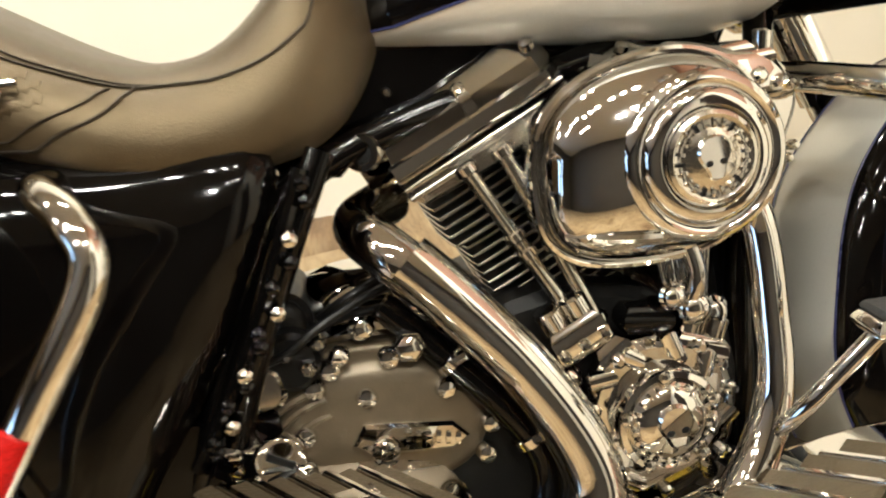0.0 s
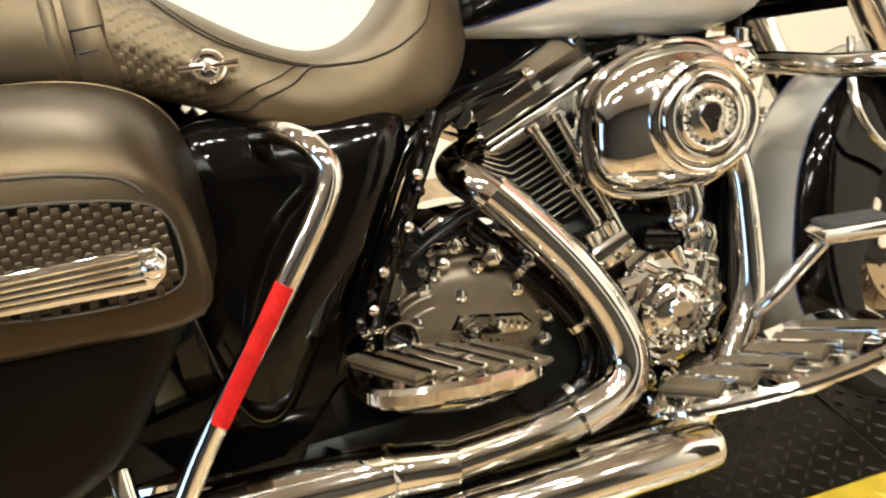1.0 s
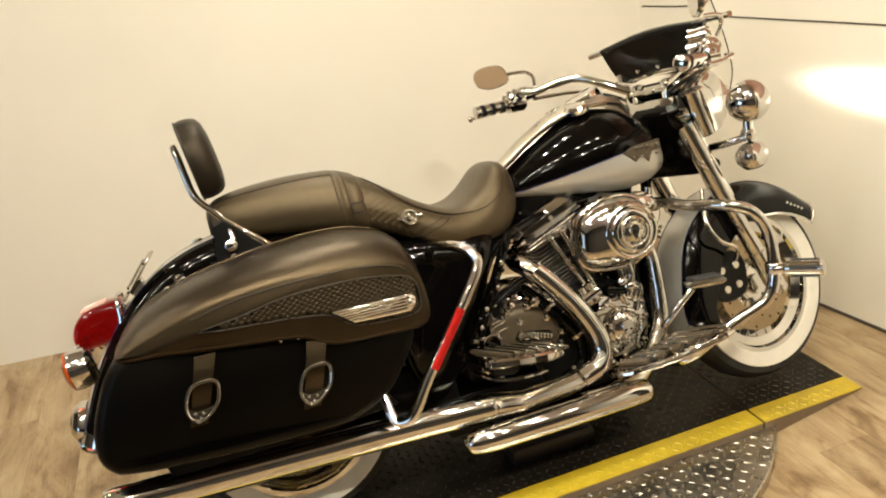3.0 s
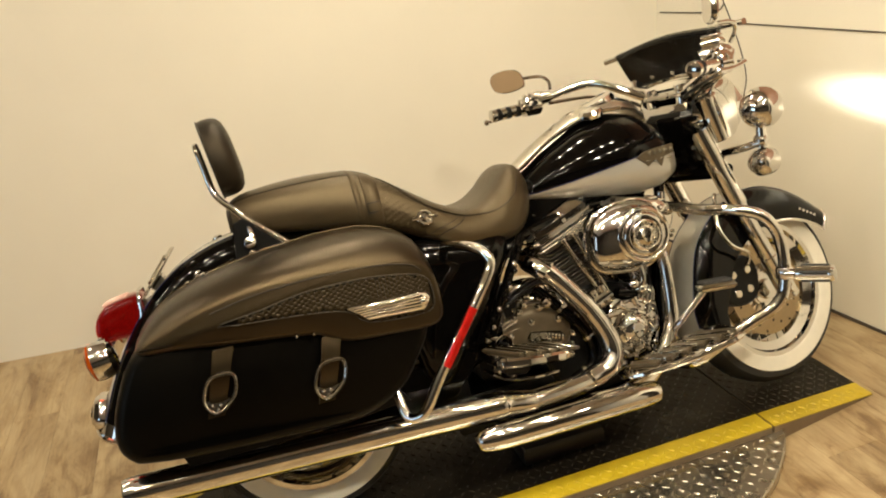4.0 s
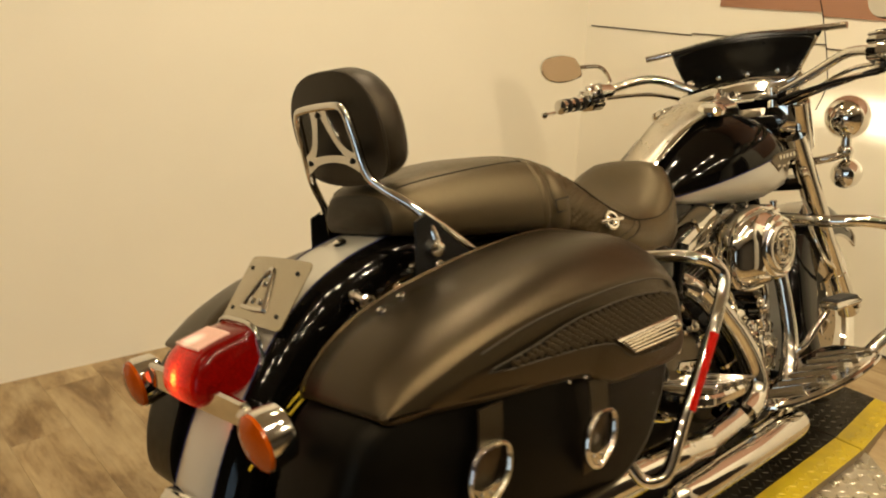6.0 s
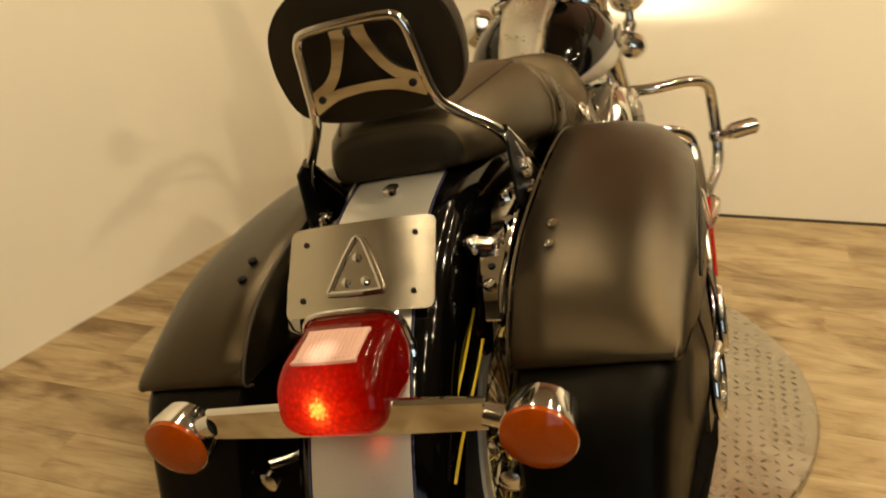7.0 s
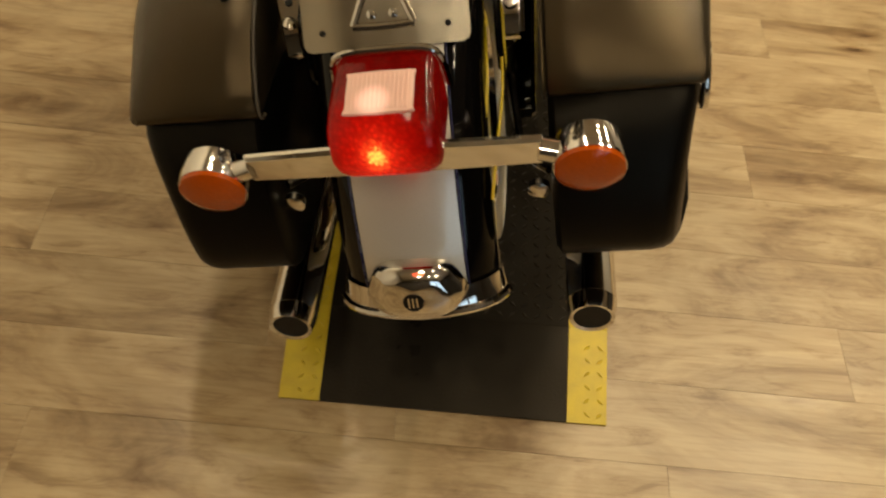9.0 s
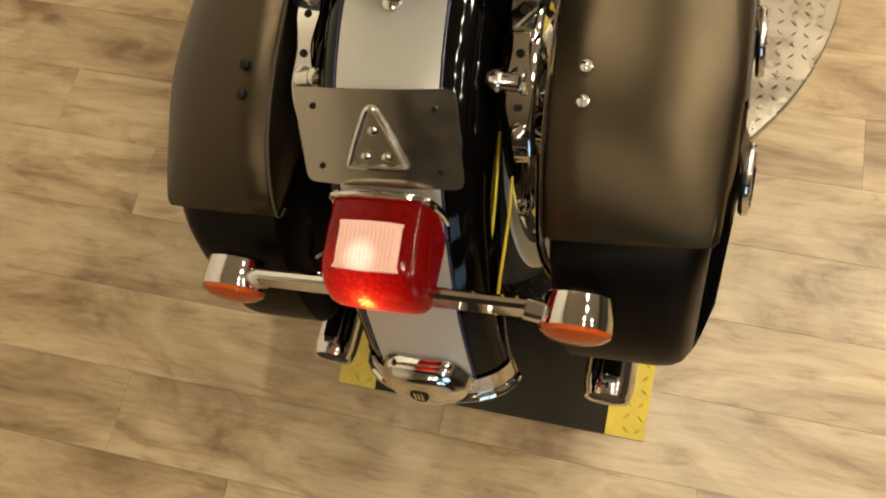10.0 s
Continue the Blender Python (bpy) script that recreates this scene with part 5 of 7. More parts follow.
def ribbon(g, pts, widths, x0, x1):
    """A flat band of changing width in the plane of the pad."""
    line = curve([(0, y, z) for y, z in pts], 6)
    rows = []
    for i, p in enumerate(line):
        d = (line[min(i + 1, len(line) - 1)] - line[max(i - 1, 0)]).normalized()
        n = Vector((0, -d.z, d.y)) * lerp_at(list(enumerate(widths)), i * (len(widths) - 1) / (len(line) - 1)) / 2
        rows.append([PM @ (q + Vector((x, 0, 0))) for q, x in ((p - n, x0), (p + n, x0), (p + n * 0.94, x1), (p - n * 0.94, x1))])
    return g.loft(rows)


yoke = G()
for sgn in (-1, 1):
    ribbon(yoke, [(sgn * 0.014, 0.060), (sgn * 0.022, 0.028), (sgn * 0.046, -0.016), (sgn * 0.090, -0.050)], [0.034, 0.022, 0.017, 0.018, 0.036], -0.050, -0.055)
ribbon(yoke, [(-0.094, -0.054), (-0.05, -0.042), (0, -0.038), (0.05, -0.042), (0.094, -0.054)], [0.030, 0.017, 0.014, 0.017, 0.030], -0.0502, -0.0554)
bp("backrest_yoke", yoke, CHROME, "chrome three-armed mounting plate", back)
for y, z in ((0.0, 0.046), (-0.075, -0.045), (0.075, -0.045)):
    bp("yoke_screw", G().revolve([(0, 0.006), (0.003, 0.006), (0.005, 0.002)], fp(y, z, -0.055), (-1, 0, 0.25), 10), MATTE, "", back)


def dock(sd):
    b = bp("dock_bracket", G().prism([(-0.062, 0.905), (-0.035, 0.915), (0.085, 0.818), (0.080, 0.800), (-0.06, 0.795), (-0.075, 0.81)], "y", sd * 0.178, sd * 0.184, 0.002), MATTE, "black side bracket", back)
    bp("side_rail", G().tube([(-0.035, sd * 0.172, 0.916), (0.02, sd * 0.178, 0.868), (0.10, sd * 0.18, 0.795)], 0.009, 10, 4), CHROME, "chrome side rail", back)
    bp("dock_point", G().revolve([(-0.005, 0.015), (0.006, 0.017), (0.014, 0.015), (0.018, 0.008)], (-0.03, sd * 0.184, 0.85), (0, sd, 0), 16).cyl((-0.03, sd * 0.16, 0.82), (-0.03, sd * 0.2, 0.82), 0.010, n=12, bev=0.002), CHROME, "chrome docking bolt", back)


both(dock)

# ---- tail: plate bracket, lamp, signal bar ----
PL = Matrix.Translation((-0.284, 0.0, 0.821)) @ pose(0, 0, 0, 0, 41, 0) @ Matrix.Diagonal((1, 1.05, 1.03, 1))
hz = 0.064
rings = []
for y, e in [(-0.108, 0.0150), (-0.105, 0.0145), (-0.098, 0.0130), (-0.085, 0.0095), (-0.070, 0.0052), (-0.052, 0.0016), (-0.03, 0.0), (0.03, 0.0), (0.052, 0.0016), (0.070, 0.0052), (0.085, 0.0095), (0.098, 0.0130), (0.105, 0.0145), (0.108, 0.0150)]:
    k = 0.010 if abs(y) > 0.107 else (0.003 if abs(y) > 0.104 else 0.0)
    rings.append([PL @ Vector((e * 0.45 + a, y, z)) for a, z in ((0, -hz + k), (0, hz - k), (0.0025, hz - k), (0.0025, -hz + k))])
plate = bp("plate_bracket", G().loft(rings), PLATEM, "blank curved chrome plate bracket")
tri = curve2([(0.0, 0.040), (0.010, 0.030), (0.036, -0.028), (0.032, -0.036), (-0.032, -0.036), (-0.036, -0.028), (-0.010, 0.030)], 3)
bp("plate_triangle", G().merge(G().tube([Vector((-0.001, y, z)) for y, z in tri], 0.0048, 8, 0, True), PL), CHROME, "raised chrome triangle", plate)
bp("triangle_inset", G().merge(G().prism([(y * 0.93, z * 0.93) for y, z in tri], "x", -0.0015, 0.003, 0.0008), PL), PLATEM, "", plate)
for y, z in ((0, 0.012), (-0.014, -0.022), (0.014, -0.022)):
    bp("triangle_bolt", G().merge(G().revolve([(0, 0.006), (0.004, 0.006), (0.006, 0.002)], (-0.001, y, z), (-1, 0, 0), 10), PL), CHROME, "", plate)
for y in (-0.081, 0.081):
    for z in (-0.040, 0.040):
        bp("plate_screw", G().merge(G().revolve([(0, 0.004), (0.002, 0.004), (0.003, 0.0015)], (0.0036, y, z), (-1, 0, 0), 10), PL), MATTE, "", plate)
PALE = glow("pale window of the lamp", (0.46, 0.27, 0.20), 0.22)
nt_ = PALE.node_tree
near = nt_.nodes.new("ShaderNodeVectorMath")
near.operation = "DISTANCE"
near.inputs[1].default_value = (-0.424, 0.008, 0.770)
nt_.links.new(nt_.nodes.new("ShaderNodeTexCoord").outputs["Object"], near.inputs[0])
spot = nt_.nodes.new("ShaderNodeMapRange")
spot.interpolation_type = "SMOOTHSTEP"
spot.inputs[1].default_value, spot.inputs[2].default_value, spot.inputs[3].default_value, spot.inputs[4].default_value = 0.008, 0.030, 1.7, 0.30
nt_.links.new(near.outputs["Value"], spot.inputs[0])
nt_.links.new(spot.outputs[0], nt_.nodes["Principled BSDF"].inputs["Emission Strength"])
LENS_SIDE = curve2([(-0.338 + (x + 0.338) * 0.88, 0.72 + (z - 0.72) * 0.95) for x, z in [(-0.338, 0.772), (-0.36, 0.777), (-0.42, 0.769), (-0.452, 0.758), (-0.476, 0.735), (-0.487, 0.710), (-0.489, 0.690), (-0.482, 0.670), (-0.462, 0.660), (-0.40, 0.663), (-0.352, 0.680), (-0.336, 0.72)]], 4)
SL = 1 if sum(LENS_SIDE[i - 1][0] * LENS_SIDE[i][1] - LENS_SIDE[i][0] * LENS_SIDE[i - 1][1] for i in range(len(LENS_SIDE))) > 0 else -1
waist = lambda z: 1 - 0.26 * (max(0.0, 0.696 - z) / 0.034) ** 2 - 0.10 * max(0.0, z - 0.735) / 0.04
lens_ring = lambda y, d: [Vector((x, y * waist(z), z)) for x, z in inset(LENS_SIDE, SL * d)]
tail = bp("tail_lamp", G().prism([(-0.312, 0.700), (-0.318, 0.745), (-0.332, 0.762), (-0.345, 0.764), (-0.350, 0.70), (-0.395, 0.650), (-0.41, 0.640), (-0.33, 0.66)], "y", -0.056, 0.056, 0.006), CHROME, "chrome tail lamp with a lit red lens")
bp("lamp_rim", G().tube([Vector((-0.343 - 0.02 * max(0, -z) / 0.06, y, 0.722 + z)) for y, z in curve2([(-0.074, -0.03), (-0.076, 0.02), (-0.062, 0.054), (0, 0.060), (0.062, 0.054), (0.076, 0.02), (0.074, -0.03), (0.046, -0.056), (-0.046, -0.056)], 4)], 0.005, 8, 0, True), CHROME, "thin chrome rim", tail)
lens = bp("tail_lens", G().loft([lens_ring(y, d) for y, d in ((-0.074, 0.022), (-0.073, 0.012), (-0.067, 0.005), (-0.056, 0.001), (-0.022, 0.0), (0.022, 0.0), (0.056, 0.001), (0.067, 0.005), (0.073, 0.012), (0.074, 0.022))]), RED, "lit red lens", tail, 55)
WM = Matrix.Translation((-0.407, 0.0, 0.7685)) @ pose(0, 0, 0, 0, -11, 0)
bp("clear_window", G().merge(G().prism(curve2([(-0.034, -0.040), (-0.034, 0.040), (-0.026, 0.044), (0.022, 0.044), (0.030, 0.038), (0.030, -0.038), (0.022, -0.044), (-0.026, -0.044)], 2), "z", -0.004, 0.0015, 0.001), WM), PALE, "pale ribbed upper window", lens)
for k in range(13):
    bp("window_rib", G().merge(G().box((-0.002, -0.036 + 0.006 * k, 0.0022), (0.054, 0.0022, 0.0018), 0.0006), WM), PALE, "", lens)
tl_light = bpy.data.lights.new("tail_glow", "POINT")
tl_light.energy, tl_light.color, tl_light.shadow_soft_size = 0.10, (1.0, 0.08, 0.02), 0.03
tlo = new("tail_glow", tl_light)
tlo.parent = bike
tlo.matrix_local = Matrix.Translation((-0.54, 0, 0.71))
bar_r = bp("signal_bar", G().prism([(-0.20, -0.022), (-0.06, -0.026), (0.06, -0.026), (0.20, -0.022), (0.20, 0.022), (0.06, 0.026), (-0.06, 0.026), (-0.20, 0.022)], "x", -0.008, 0.008, 0.005), CHROME, "flat chrome rear signal bar")
bar_r.matrix_local = Matrix.Translation((-0.440, 0, 0.679))


def signal(sd):
    c = (-0.456, sd * 0.258, 0.655)
    s = bp("rear_turn_signal", G().revolve([(-0.052, 0.010), (-0.050, 0.034), (-0.042, 0.045), (-0.012, 0.0485), (0.0, 0.0475)], c, (-1, 0, -0.12), 30).cyl((-0.44, sd * 0.195, 0.679), (-0.442, sd * 0.225, 0.671), 0.016, n=14), CHROME, "chrome rear turn signal")
    bp("signal_lens", G().revolve([(-0.004, 0.047), (0.006, 0.0455), (0.013, 0.035), (0.017, 0.020), (0.018, 0.003)], c, (-1, 0, -0.12), 30), AMBER, "amber lens", s)
    bp("lens_screw", G().ball((c[0] - 0.010, c[1], c[2] + 0.034), 0.004, n=6), MATTE, "", s)


both(signal)
wt = G()
for k in range(4):
    wt.box((-0.4495, -0.105 - 0.009 * k, 0.681), (0.0006, 0.005, 0.020 - 0.004 * (k % 2)), 0.0002)
bp("bar_sticker", G().box((-0.4487, -0.118, 0.679), (0.0008, 0.055, 0.032), 0.0002), WHITE, "small white sticker", bar_r).matrix_parent_inverse = bar_r.matrix_local.inverted()
bp("sticker_print", wt, MATTE, "unreadable print as plain bars", bar_r).matrix_parent_inverse = bar_r.matrix_local.inverted()


# docking hardware between fender and bags, bag rails
def hardware(sd):
    s = bp("fender_strut", G().prism(curve2([(0.22, 0.76), (0.0, 0.80), (-0.16, 0.785), (-0.24, 0.72), (-0.26, 0.66), (-0.23, 0.655), (-0.18, 0.70), (0.0, 0.72), (0.2, 0.69)], 4), "y", sd * 0.135, sd * 0.146, 0.003), BLACK, "black fender strut")
    r = bp("docking_rail", G().tube([(-0.02, sd * 0.168, 0.805), (-0.10, sd * 0.168, 0.790), (-0.19, sd * 0.166, 0.752), (-0.235, sd * 0.164, 0.705)], 0.013, 10, 5, flat=0.6), CHROME, "chrome docking rail")
    for x, z in ((-0.05, 0.812), (-0.11, 0.800), (-0.175, 0.775)):
        bp("rail_bolt", G().revolve([(0, 0.011), (0.008, 0.011), (0.012, 0.005)], (x, sd * 0.168, z - 0.006), (-0.3, 0, 1), 12), CHROME, "", r)
    zs = [(-0.01, 0.822), (-0.06, 0.820), (-0.12, 0.806), (-0.18, 0.778), (-0.225, 0.742), (-0.245, 0.705)]
    rows = []
    for x, z in [(q.x, q.z) for q in curve([(a, 0, b) for a, b in zs], 4)]:
        w = 0.014 + 0.004 * math.sin(60 * x)
        rows.append([Vector((x, sd * y, z + dz)) for y, dz in ((0.160 - w, 0.0), (0.160 + w, 0.0), (0.160 + w, -0.005), (0.160 - w, -0.005))])
    db = bp("docking_bracket", G().loft(rows), CHROME, "notched chrome docking bracket", r)
    for x, z in ((-0.035, 0.8215), (-0.085, 0.8155), (-0.14, 0.799), (-0.20, 0.765)):
        bp("bracket_hole", G().revolve([(0, 0.006), (0.0012, 0.006), (0.0014, 0.002)], (x, sd * 0.160, z), (-0.25, 0, 1), 10), MATTE, "", db)
    for x, z in ((-0.06, 0.820), (-0.165, 0.787), (-0.225, 0.745)):
        bp("bracket_bolt", G().revolve([(0, 0.010), (0.007, 0.010), (0.010, 0.005)], (x, sd * 0.160, z), (-0.3, 0, 1), 8), CHROME, "", db)
    bp("knob", G().cyl((-0.175, sd * 0.135, 0.79), (-0.175, sd * 0.165, 0.785), 0.013, n=14, bev=0.003).ball((-0.175, sd * 0.132, 0.79), 0.016, n=8), CHROME, "round chrome knob", r)
    bp("rail_plate", G().prism([(-0.02, 0.79), (-0.15, 0.772), (-0.22, 0.72), (-0.24, 0.69), (-0.225, 0.685), (-0.16, 0.735), (-0.03, 0.76)], "y", sd * 0.158, sd * 0.163, 0.002), CHROME, "chrome rail plate", r)
    bp("bag_bracket", G().tube([(-0.16, sd * 0.14, 0.56), (-0.30, sd * 0.16, 0.54), (-0.36, sd * 0.20, 0.55)], 0.007, 8, 4).revolve([(0, 0.016), (0.012, 0.016), (0.016, 0.008)], (-0.385, sd * 0.185, 0.545), (-1, 0, 0), 14), CAST, "small bracket behind the bag")


both(hardware)
for y in (-0.118, -0.140):
    bp("lamp_cable", G().tube([(-0.20, y, 0.70), (-0.30, y - 0.002, 0.66), (-0.38, y + 0.012, 0.60), (-0.42, y + 0.02, 0.56)], 0.0022, 8, 5), YELLOW, "thin yellow cable beside the fender")
bp("seat_screw", G().revolve([(0, 0.014), (0.006, 0.013), (0.010, 0.006)], (-0.11, 0.0, 0.868), (-0.2, 0, 1), 14), CHROME, "chrome seat screw")
bp("fender_pad", G().box((-0.290, 0.0, 0.790), (0.045, 0.08, 0.02), 0.010, pose(0, 0, 0, 0, -45, 0)), CHROME, "chrome plate mount")

# ---- exhaust ----
def exhaust(sd):
    y = sd * 0.252
    m = bp("muffler", G().tube([(0.62, y, 0.245), (0.54, y, 0.258), (0.50, y, 0.262), (0.2, y, 0.280), (-0.2, y, 0.300), (-0.44, y, 0.312)], [0.032, 0.036, 0.040, 0.041, 0.041, 0.041], 22, 6), CHROME, "long chrome muffler")
    bp("muffler_tip", G().revolve([(0, 0.036), (0.0, 0.0405), (0.07, 0.0405), (0.09, 0.036), (0.088, 0.030), (0.02, 0.028)], (-0.38, y, 0.309), (-1, 0, 0.05), 26, False, True), CHROME, "chrome muffler tip", m)
    bp("tip_bore", G().revolve([(0.086, 0.0345), (0.084, 0.003)], (-0.38, y, 0.309), (-1, 0, 0.05), 22), MATTE, "black open end", m)


both(exhaust)
right_pipe = bp("rear_header", G().tube([(0.76, -0.06, 0.62), (0.722, -0.115, 0.612), (0.738, -0.160, 0.590), (0.782, -0.184, 0.541), (0.838, -0.197, 0.462), (0.878, -0.208, 0.375), (0.888, -0.215, 0.310), (0.858, -0.225, 0.268), (0.78, -0.236, 0.250), (0.62, -0.248, 0.246)], [0.027, 0.027, 0.027, 0.027, 0.027, 0.028, 0.029, 0.030, 0.030, 0.030], 18, 7), CHROME, "bent chrome exhaust header")
bp("header_shield", G().tube([(0.756, -0.182, 0.580), (0.794, -0.194, 0.530), (0.846, -0.208, 0.452), (0.884, -0.219, 0.370), (0.892, -0.226, 0.312), (0.865, -0.235, 0.275), (0.80, -0.244, 0.258)], [0.0285, 0.029, 0.029, 0.030, 0.031, 0.032, 0.032], 18, 6), CHROME, "chrome heat shield", right_pipe)
fpipe = bp("front_header", G().tube([(1.05, -0.06, 0.60), (1.10, -0.12, 0.590), (1.122, -0.170, 0.545), (1.117, -0.192, 0.44), (1.099, -0.206, 0.34), (1.040, -0.222, 0.256), (0.97, -0.243, 0.210), (0.90, -0.262, 0.195), (0.78, -0.268, 0.198)], [0.018, 0.018, 0.0185, 0.019, 0.021, 0.025, 0.028, 0.028, 0.028], 18, 7), CHROME, "bent chrome front header")
bp("lower_pipe", G().tube([(0.985, -0.283, 0.182), (0.94, -0.286, 0.184), (0.75, -0.290, 0.186), (0.55, -0.290, 0.188), (0.46, -0.288, 0.190), (0.425, -0.284, 0.192)], [0.010, 0.032, 0.036, 0.036, 0.036, 0.036, 0.036, 0.034, 0.028, 0.012], 20, 8), CHROME, "chrome lower exhaust chamber", fpipe)

# ---- engine ----
case = bp("crankcase", G().prism(curve2([(0.72, 0.30), (0.70, 0.40), (0.78, 0.47), (0.90, 0.50), (1.02, 0.47), (1.10, 0.40), (1.09, 0.28), (1.02, 0.22), (0.85, 0.20), (0.75, 0.23)], 3), "y", -0.138, 0.138, 0.012), MATTE, "dark crankcase")


def cylinder(cx, cz, tilt, name):
    """A finned cylinder, leaning by tilt, with its rocker cover."""
    mm = Matrix.Translation((cx, 0, cz)) @ pose(0, 0, 0, 0, tilt, 0)
    oct_ = [(-1, -0.72), (-1, 0.72), (-0.78, 1), (0.78, 1), (1, 0.72), (1, -0.72), (0.78, -1), (-0.78, -1)]
    c = bp(name, G().merge(G().cyl((0, 0, 0), (0, 0, 0.26), 0.055, n=24), mm), MATTE, "finned black engine cylinder")
    for k in range(17):
        z = 0.012 + 0.0116 * k
        w = 0.078 + (0.010 if k > 11 else 0.0)
        rr_ = curve2([(-w, -w * 0.75), (-w, w * 0.75), (-w * 0.75, w), (w * 0.75, w), (w, w * 0.75), (w, -w * 0.75), (w * 0.75, -w), (-w * 0.75, -w)], 2)
        fg = G().merge(G().prism([(a, b * 1.15) for a, b in rr_], "z", z, z + 0.0036, 0.0009), mm)
        fg.m = [1] * (len(fg.f) - 2) + [0, 0]
        bp("fin", fg, [MATTE, FIN], "", c)
    head = bp("cylinder_head", G().merge(G().prism(curve2([(-0.088, -0.105), (-0.088, 0.105), (0.088, 0.105), (0.088, -0.105)], 2), "z", 0.21, 0.236, 0.004), mm), FIN, "finned alloy head", c)
    for k in range(3):
        bp("head_fin", G().merge(G().box((0, 0, 0.226 + 0.011 * k), (0.200, 0.238, 0.0055), 0.0015), mm), FIN, "", c)
    ro = bp("rocker_cover", G().merge(G().loft([[Vector((a * w + sh, b * d, z)) for a, b in oct_] for z, w, d, sh in ((0.250, 0.116, 0.128, -0.008), (0.253, 0.120, 0.132, -0.008), (0.266, 0.120, 0.132, -0.008), (0.269, 0.115, 0.126, -0.008), (0.285, 0.113, 0.124, -0.008), (0.288, 0.108, 0.120, -0.008), (0.303, 0.092, 0.104, -0.006), (0.309, 0.080, 0.092, -0.006), (0.311, 0.06, 0.075, -0.006))]), mm), CHROME, "angular chrome rocker cover", c, 20)
    bp("cover_rib", G().merge(G().box((0.0, -0.1265, 0.277), (0.012, 0.008, 0.030), 0.002), mm), CHROME, "", ro)
    for a in (-0.07, 0.0, 0.07):
        bp("cover_bolt", G().merge(G().revolve([(0, 0.008), (0.008, 0.008), (0.011, 0.004)], (a * 1.2, -0.114, 0.292), (0, -0.4, 1), 8), mm), CHROME, "", ro)
    return c, mm


rear_cyl, m1 = cylinder(0.953, 0.447, -20.5, "rear_cylinder")
front_cyl, m2 = cylinder(0.995, 0.425, 22, "front_cylinder")


def rod(p0, p1):
    t = bp("pushrod_tube", G().cyl(p0, p1, 0.0085, n=14), CAST, "chrome pushrod tube")
    a, b = Vector(p0), Vector(p1)
    for f in (0.02, 0.45, 0.55, 0.95):
        q = a.lerp(b, f)
        bp("collar", G().cyl(q, q + (b - a).normalized() * 0.012, 0.0125, n=14, bev=0.002), CHROME, "", t)


rod((0.925, -0.150, 0.455), (0.838, -0.135, 0.650))
rod((0.945, -0.155, 0.455), (0.878, -0.135, 0.660))
rod((1.035, -0.155, 0.440), (1.075, -0.135, 0.620))
rod((1.055, -0.150, 0.430), (1.100, -0.135, 0.620))
for x, z, tilt in ((0.917, 0.452, -20), (1.043, 0.402, 24)):
    mm = Matrix.Translation((x, -0.150, z)) @ pose(0, 0, 0, 0, tilt, 0)
    lb = bp("lifter_block", G().merge(G().box((0, 0, 0), (0.062, 0.052, 0.040), 0.008).cyl((-0.015, -0.004, 0.014), (-0.015, -0.004, 0.042), 0.016, n=14, bev=0.003).cyl((0.015, -0.004, 0.014), (0.015, -0.004, 0.042), 0.016, n=14, bev=0.003), mm), CHROME, "chrome lifter block")
    for a in (-0.024, 0.0, 0.024):
        bp("block_bolt", G().merge(G().revolve([(0, 0.006), (0.006, 0.006), (0.009, 0.003)], (a, -0.025, -0.006), (0, -1, 0.2), 8), mm), CHROME, "", lb)
bp("lifter_shoulder", G().box((0.952, -0.155, 0.424), (0.040, 0.045, 0.036), 0.010, pose(0, 0, 0, 0, -30, 0)), CHROME, "cast chrome shoulder")
cam_c = bp("cam_cover", G().prism(curve2([(0.915, 0.30), (0.905, 0.36), (0.935, 0.42), (0.99, 0.435), (1.055, 0.41), (1.075, 0.35), (1.055, 0.285), (0.99, 0.255), (0.94, 0.265)], 4), "y", -0.140, -0.178, 0.010), CHROME, "chrome cam cover")
bp("timer_cover", G().revolve([(0, 0.057), (0.014, 0.0585), (0.022, 0.056), (0.024, 0.050), (0.020, 0.046), (0.024, 0.042), (0.032, 0.030), (0.034, 0.004)], (0.990, -0.176, 0.348), (0, -1, 0), 36), CHROME, "round chrome timer cover", cam_c)
for k in range(24):
    a = 2 * math.pi * k / 24
    bp("timer_mark", G().merge(G().box((0, 0, 0), (0.004, 0.004, 0.010), 0.001), Matrix.Translation((0.990 + 0.040 * math.cos(a), -0.2015, 0.348 + 0.040 * math.sin(a))) @ pose(0, 0, 0, 0, 90 - math.degrees(a), 0)), CAST, "", cam_c)
bp("timer_shape", G().merge(G().prism(curve2([(-0.020, 0.004), (-0.014, 0.020), (0.0, 0.025), (0.014, 0.020), (0.020, 0.004), (0.012, -0.012), (0.007, -0.022), (-0.007, -0.022), (-0.012, -0.012)], 3), "y", 0.004, -0.006, 0.003), Matrix.Translation((0.990, -0.2075, 0.348))), CHROME, "plain raised shape", cam_c)
for x in (-0.008, 0.008):
    bp("timer_dot", G().ball((0.990 + x, -0.213, 0.344), 0.005, (1, 0.4, 0.8), 6), MATTE, "", cam_c)
for k, (x, z, w) in enumerate(((0.93, 0.405, 0.03), (0.965, 0.42, 0.025), (1.01, 0.425, 0.03), (1.045, 0.395, 0.028), (1.06, 0.33, 0.022), (0.925, 0.335, 0.022), (0.945, 0.285, 0.026), (1.03, 0.278, 0.026))):
    bp("cast_lug", G().box((x, -0.178, z), (w, 0.016, 0.018), 0.005, pose(0, 0, 0, 0, 37 * k, 0)), CHROME, "", cam_c)
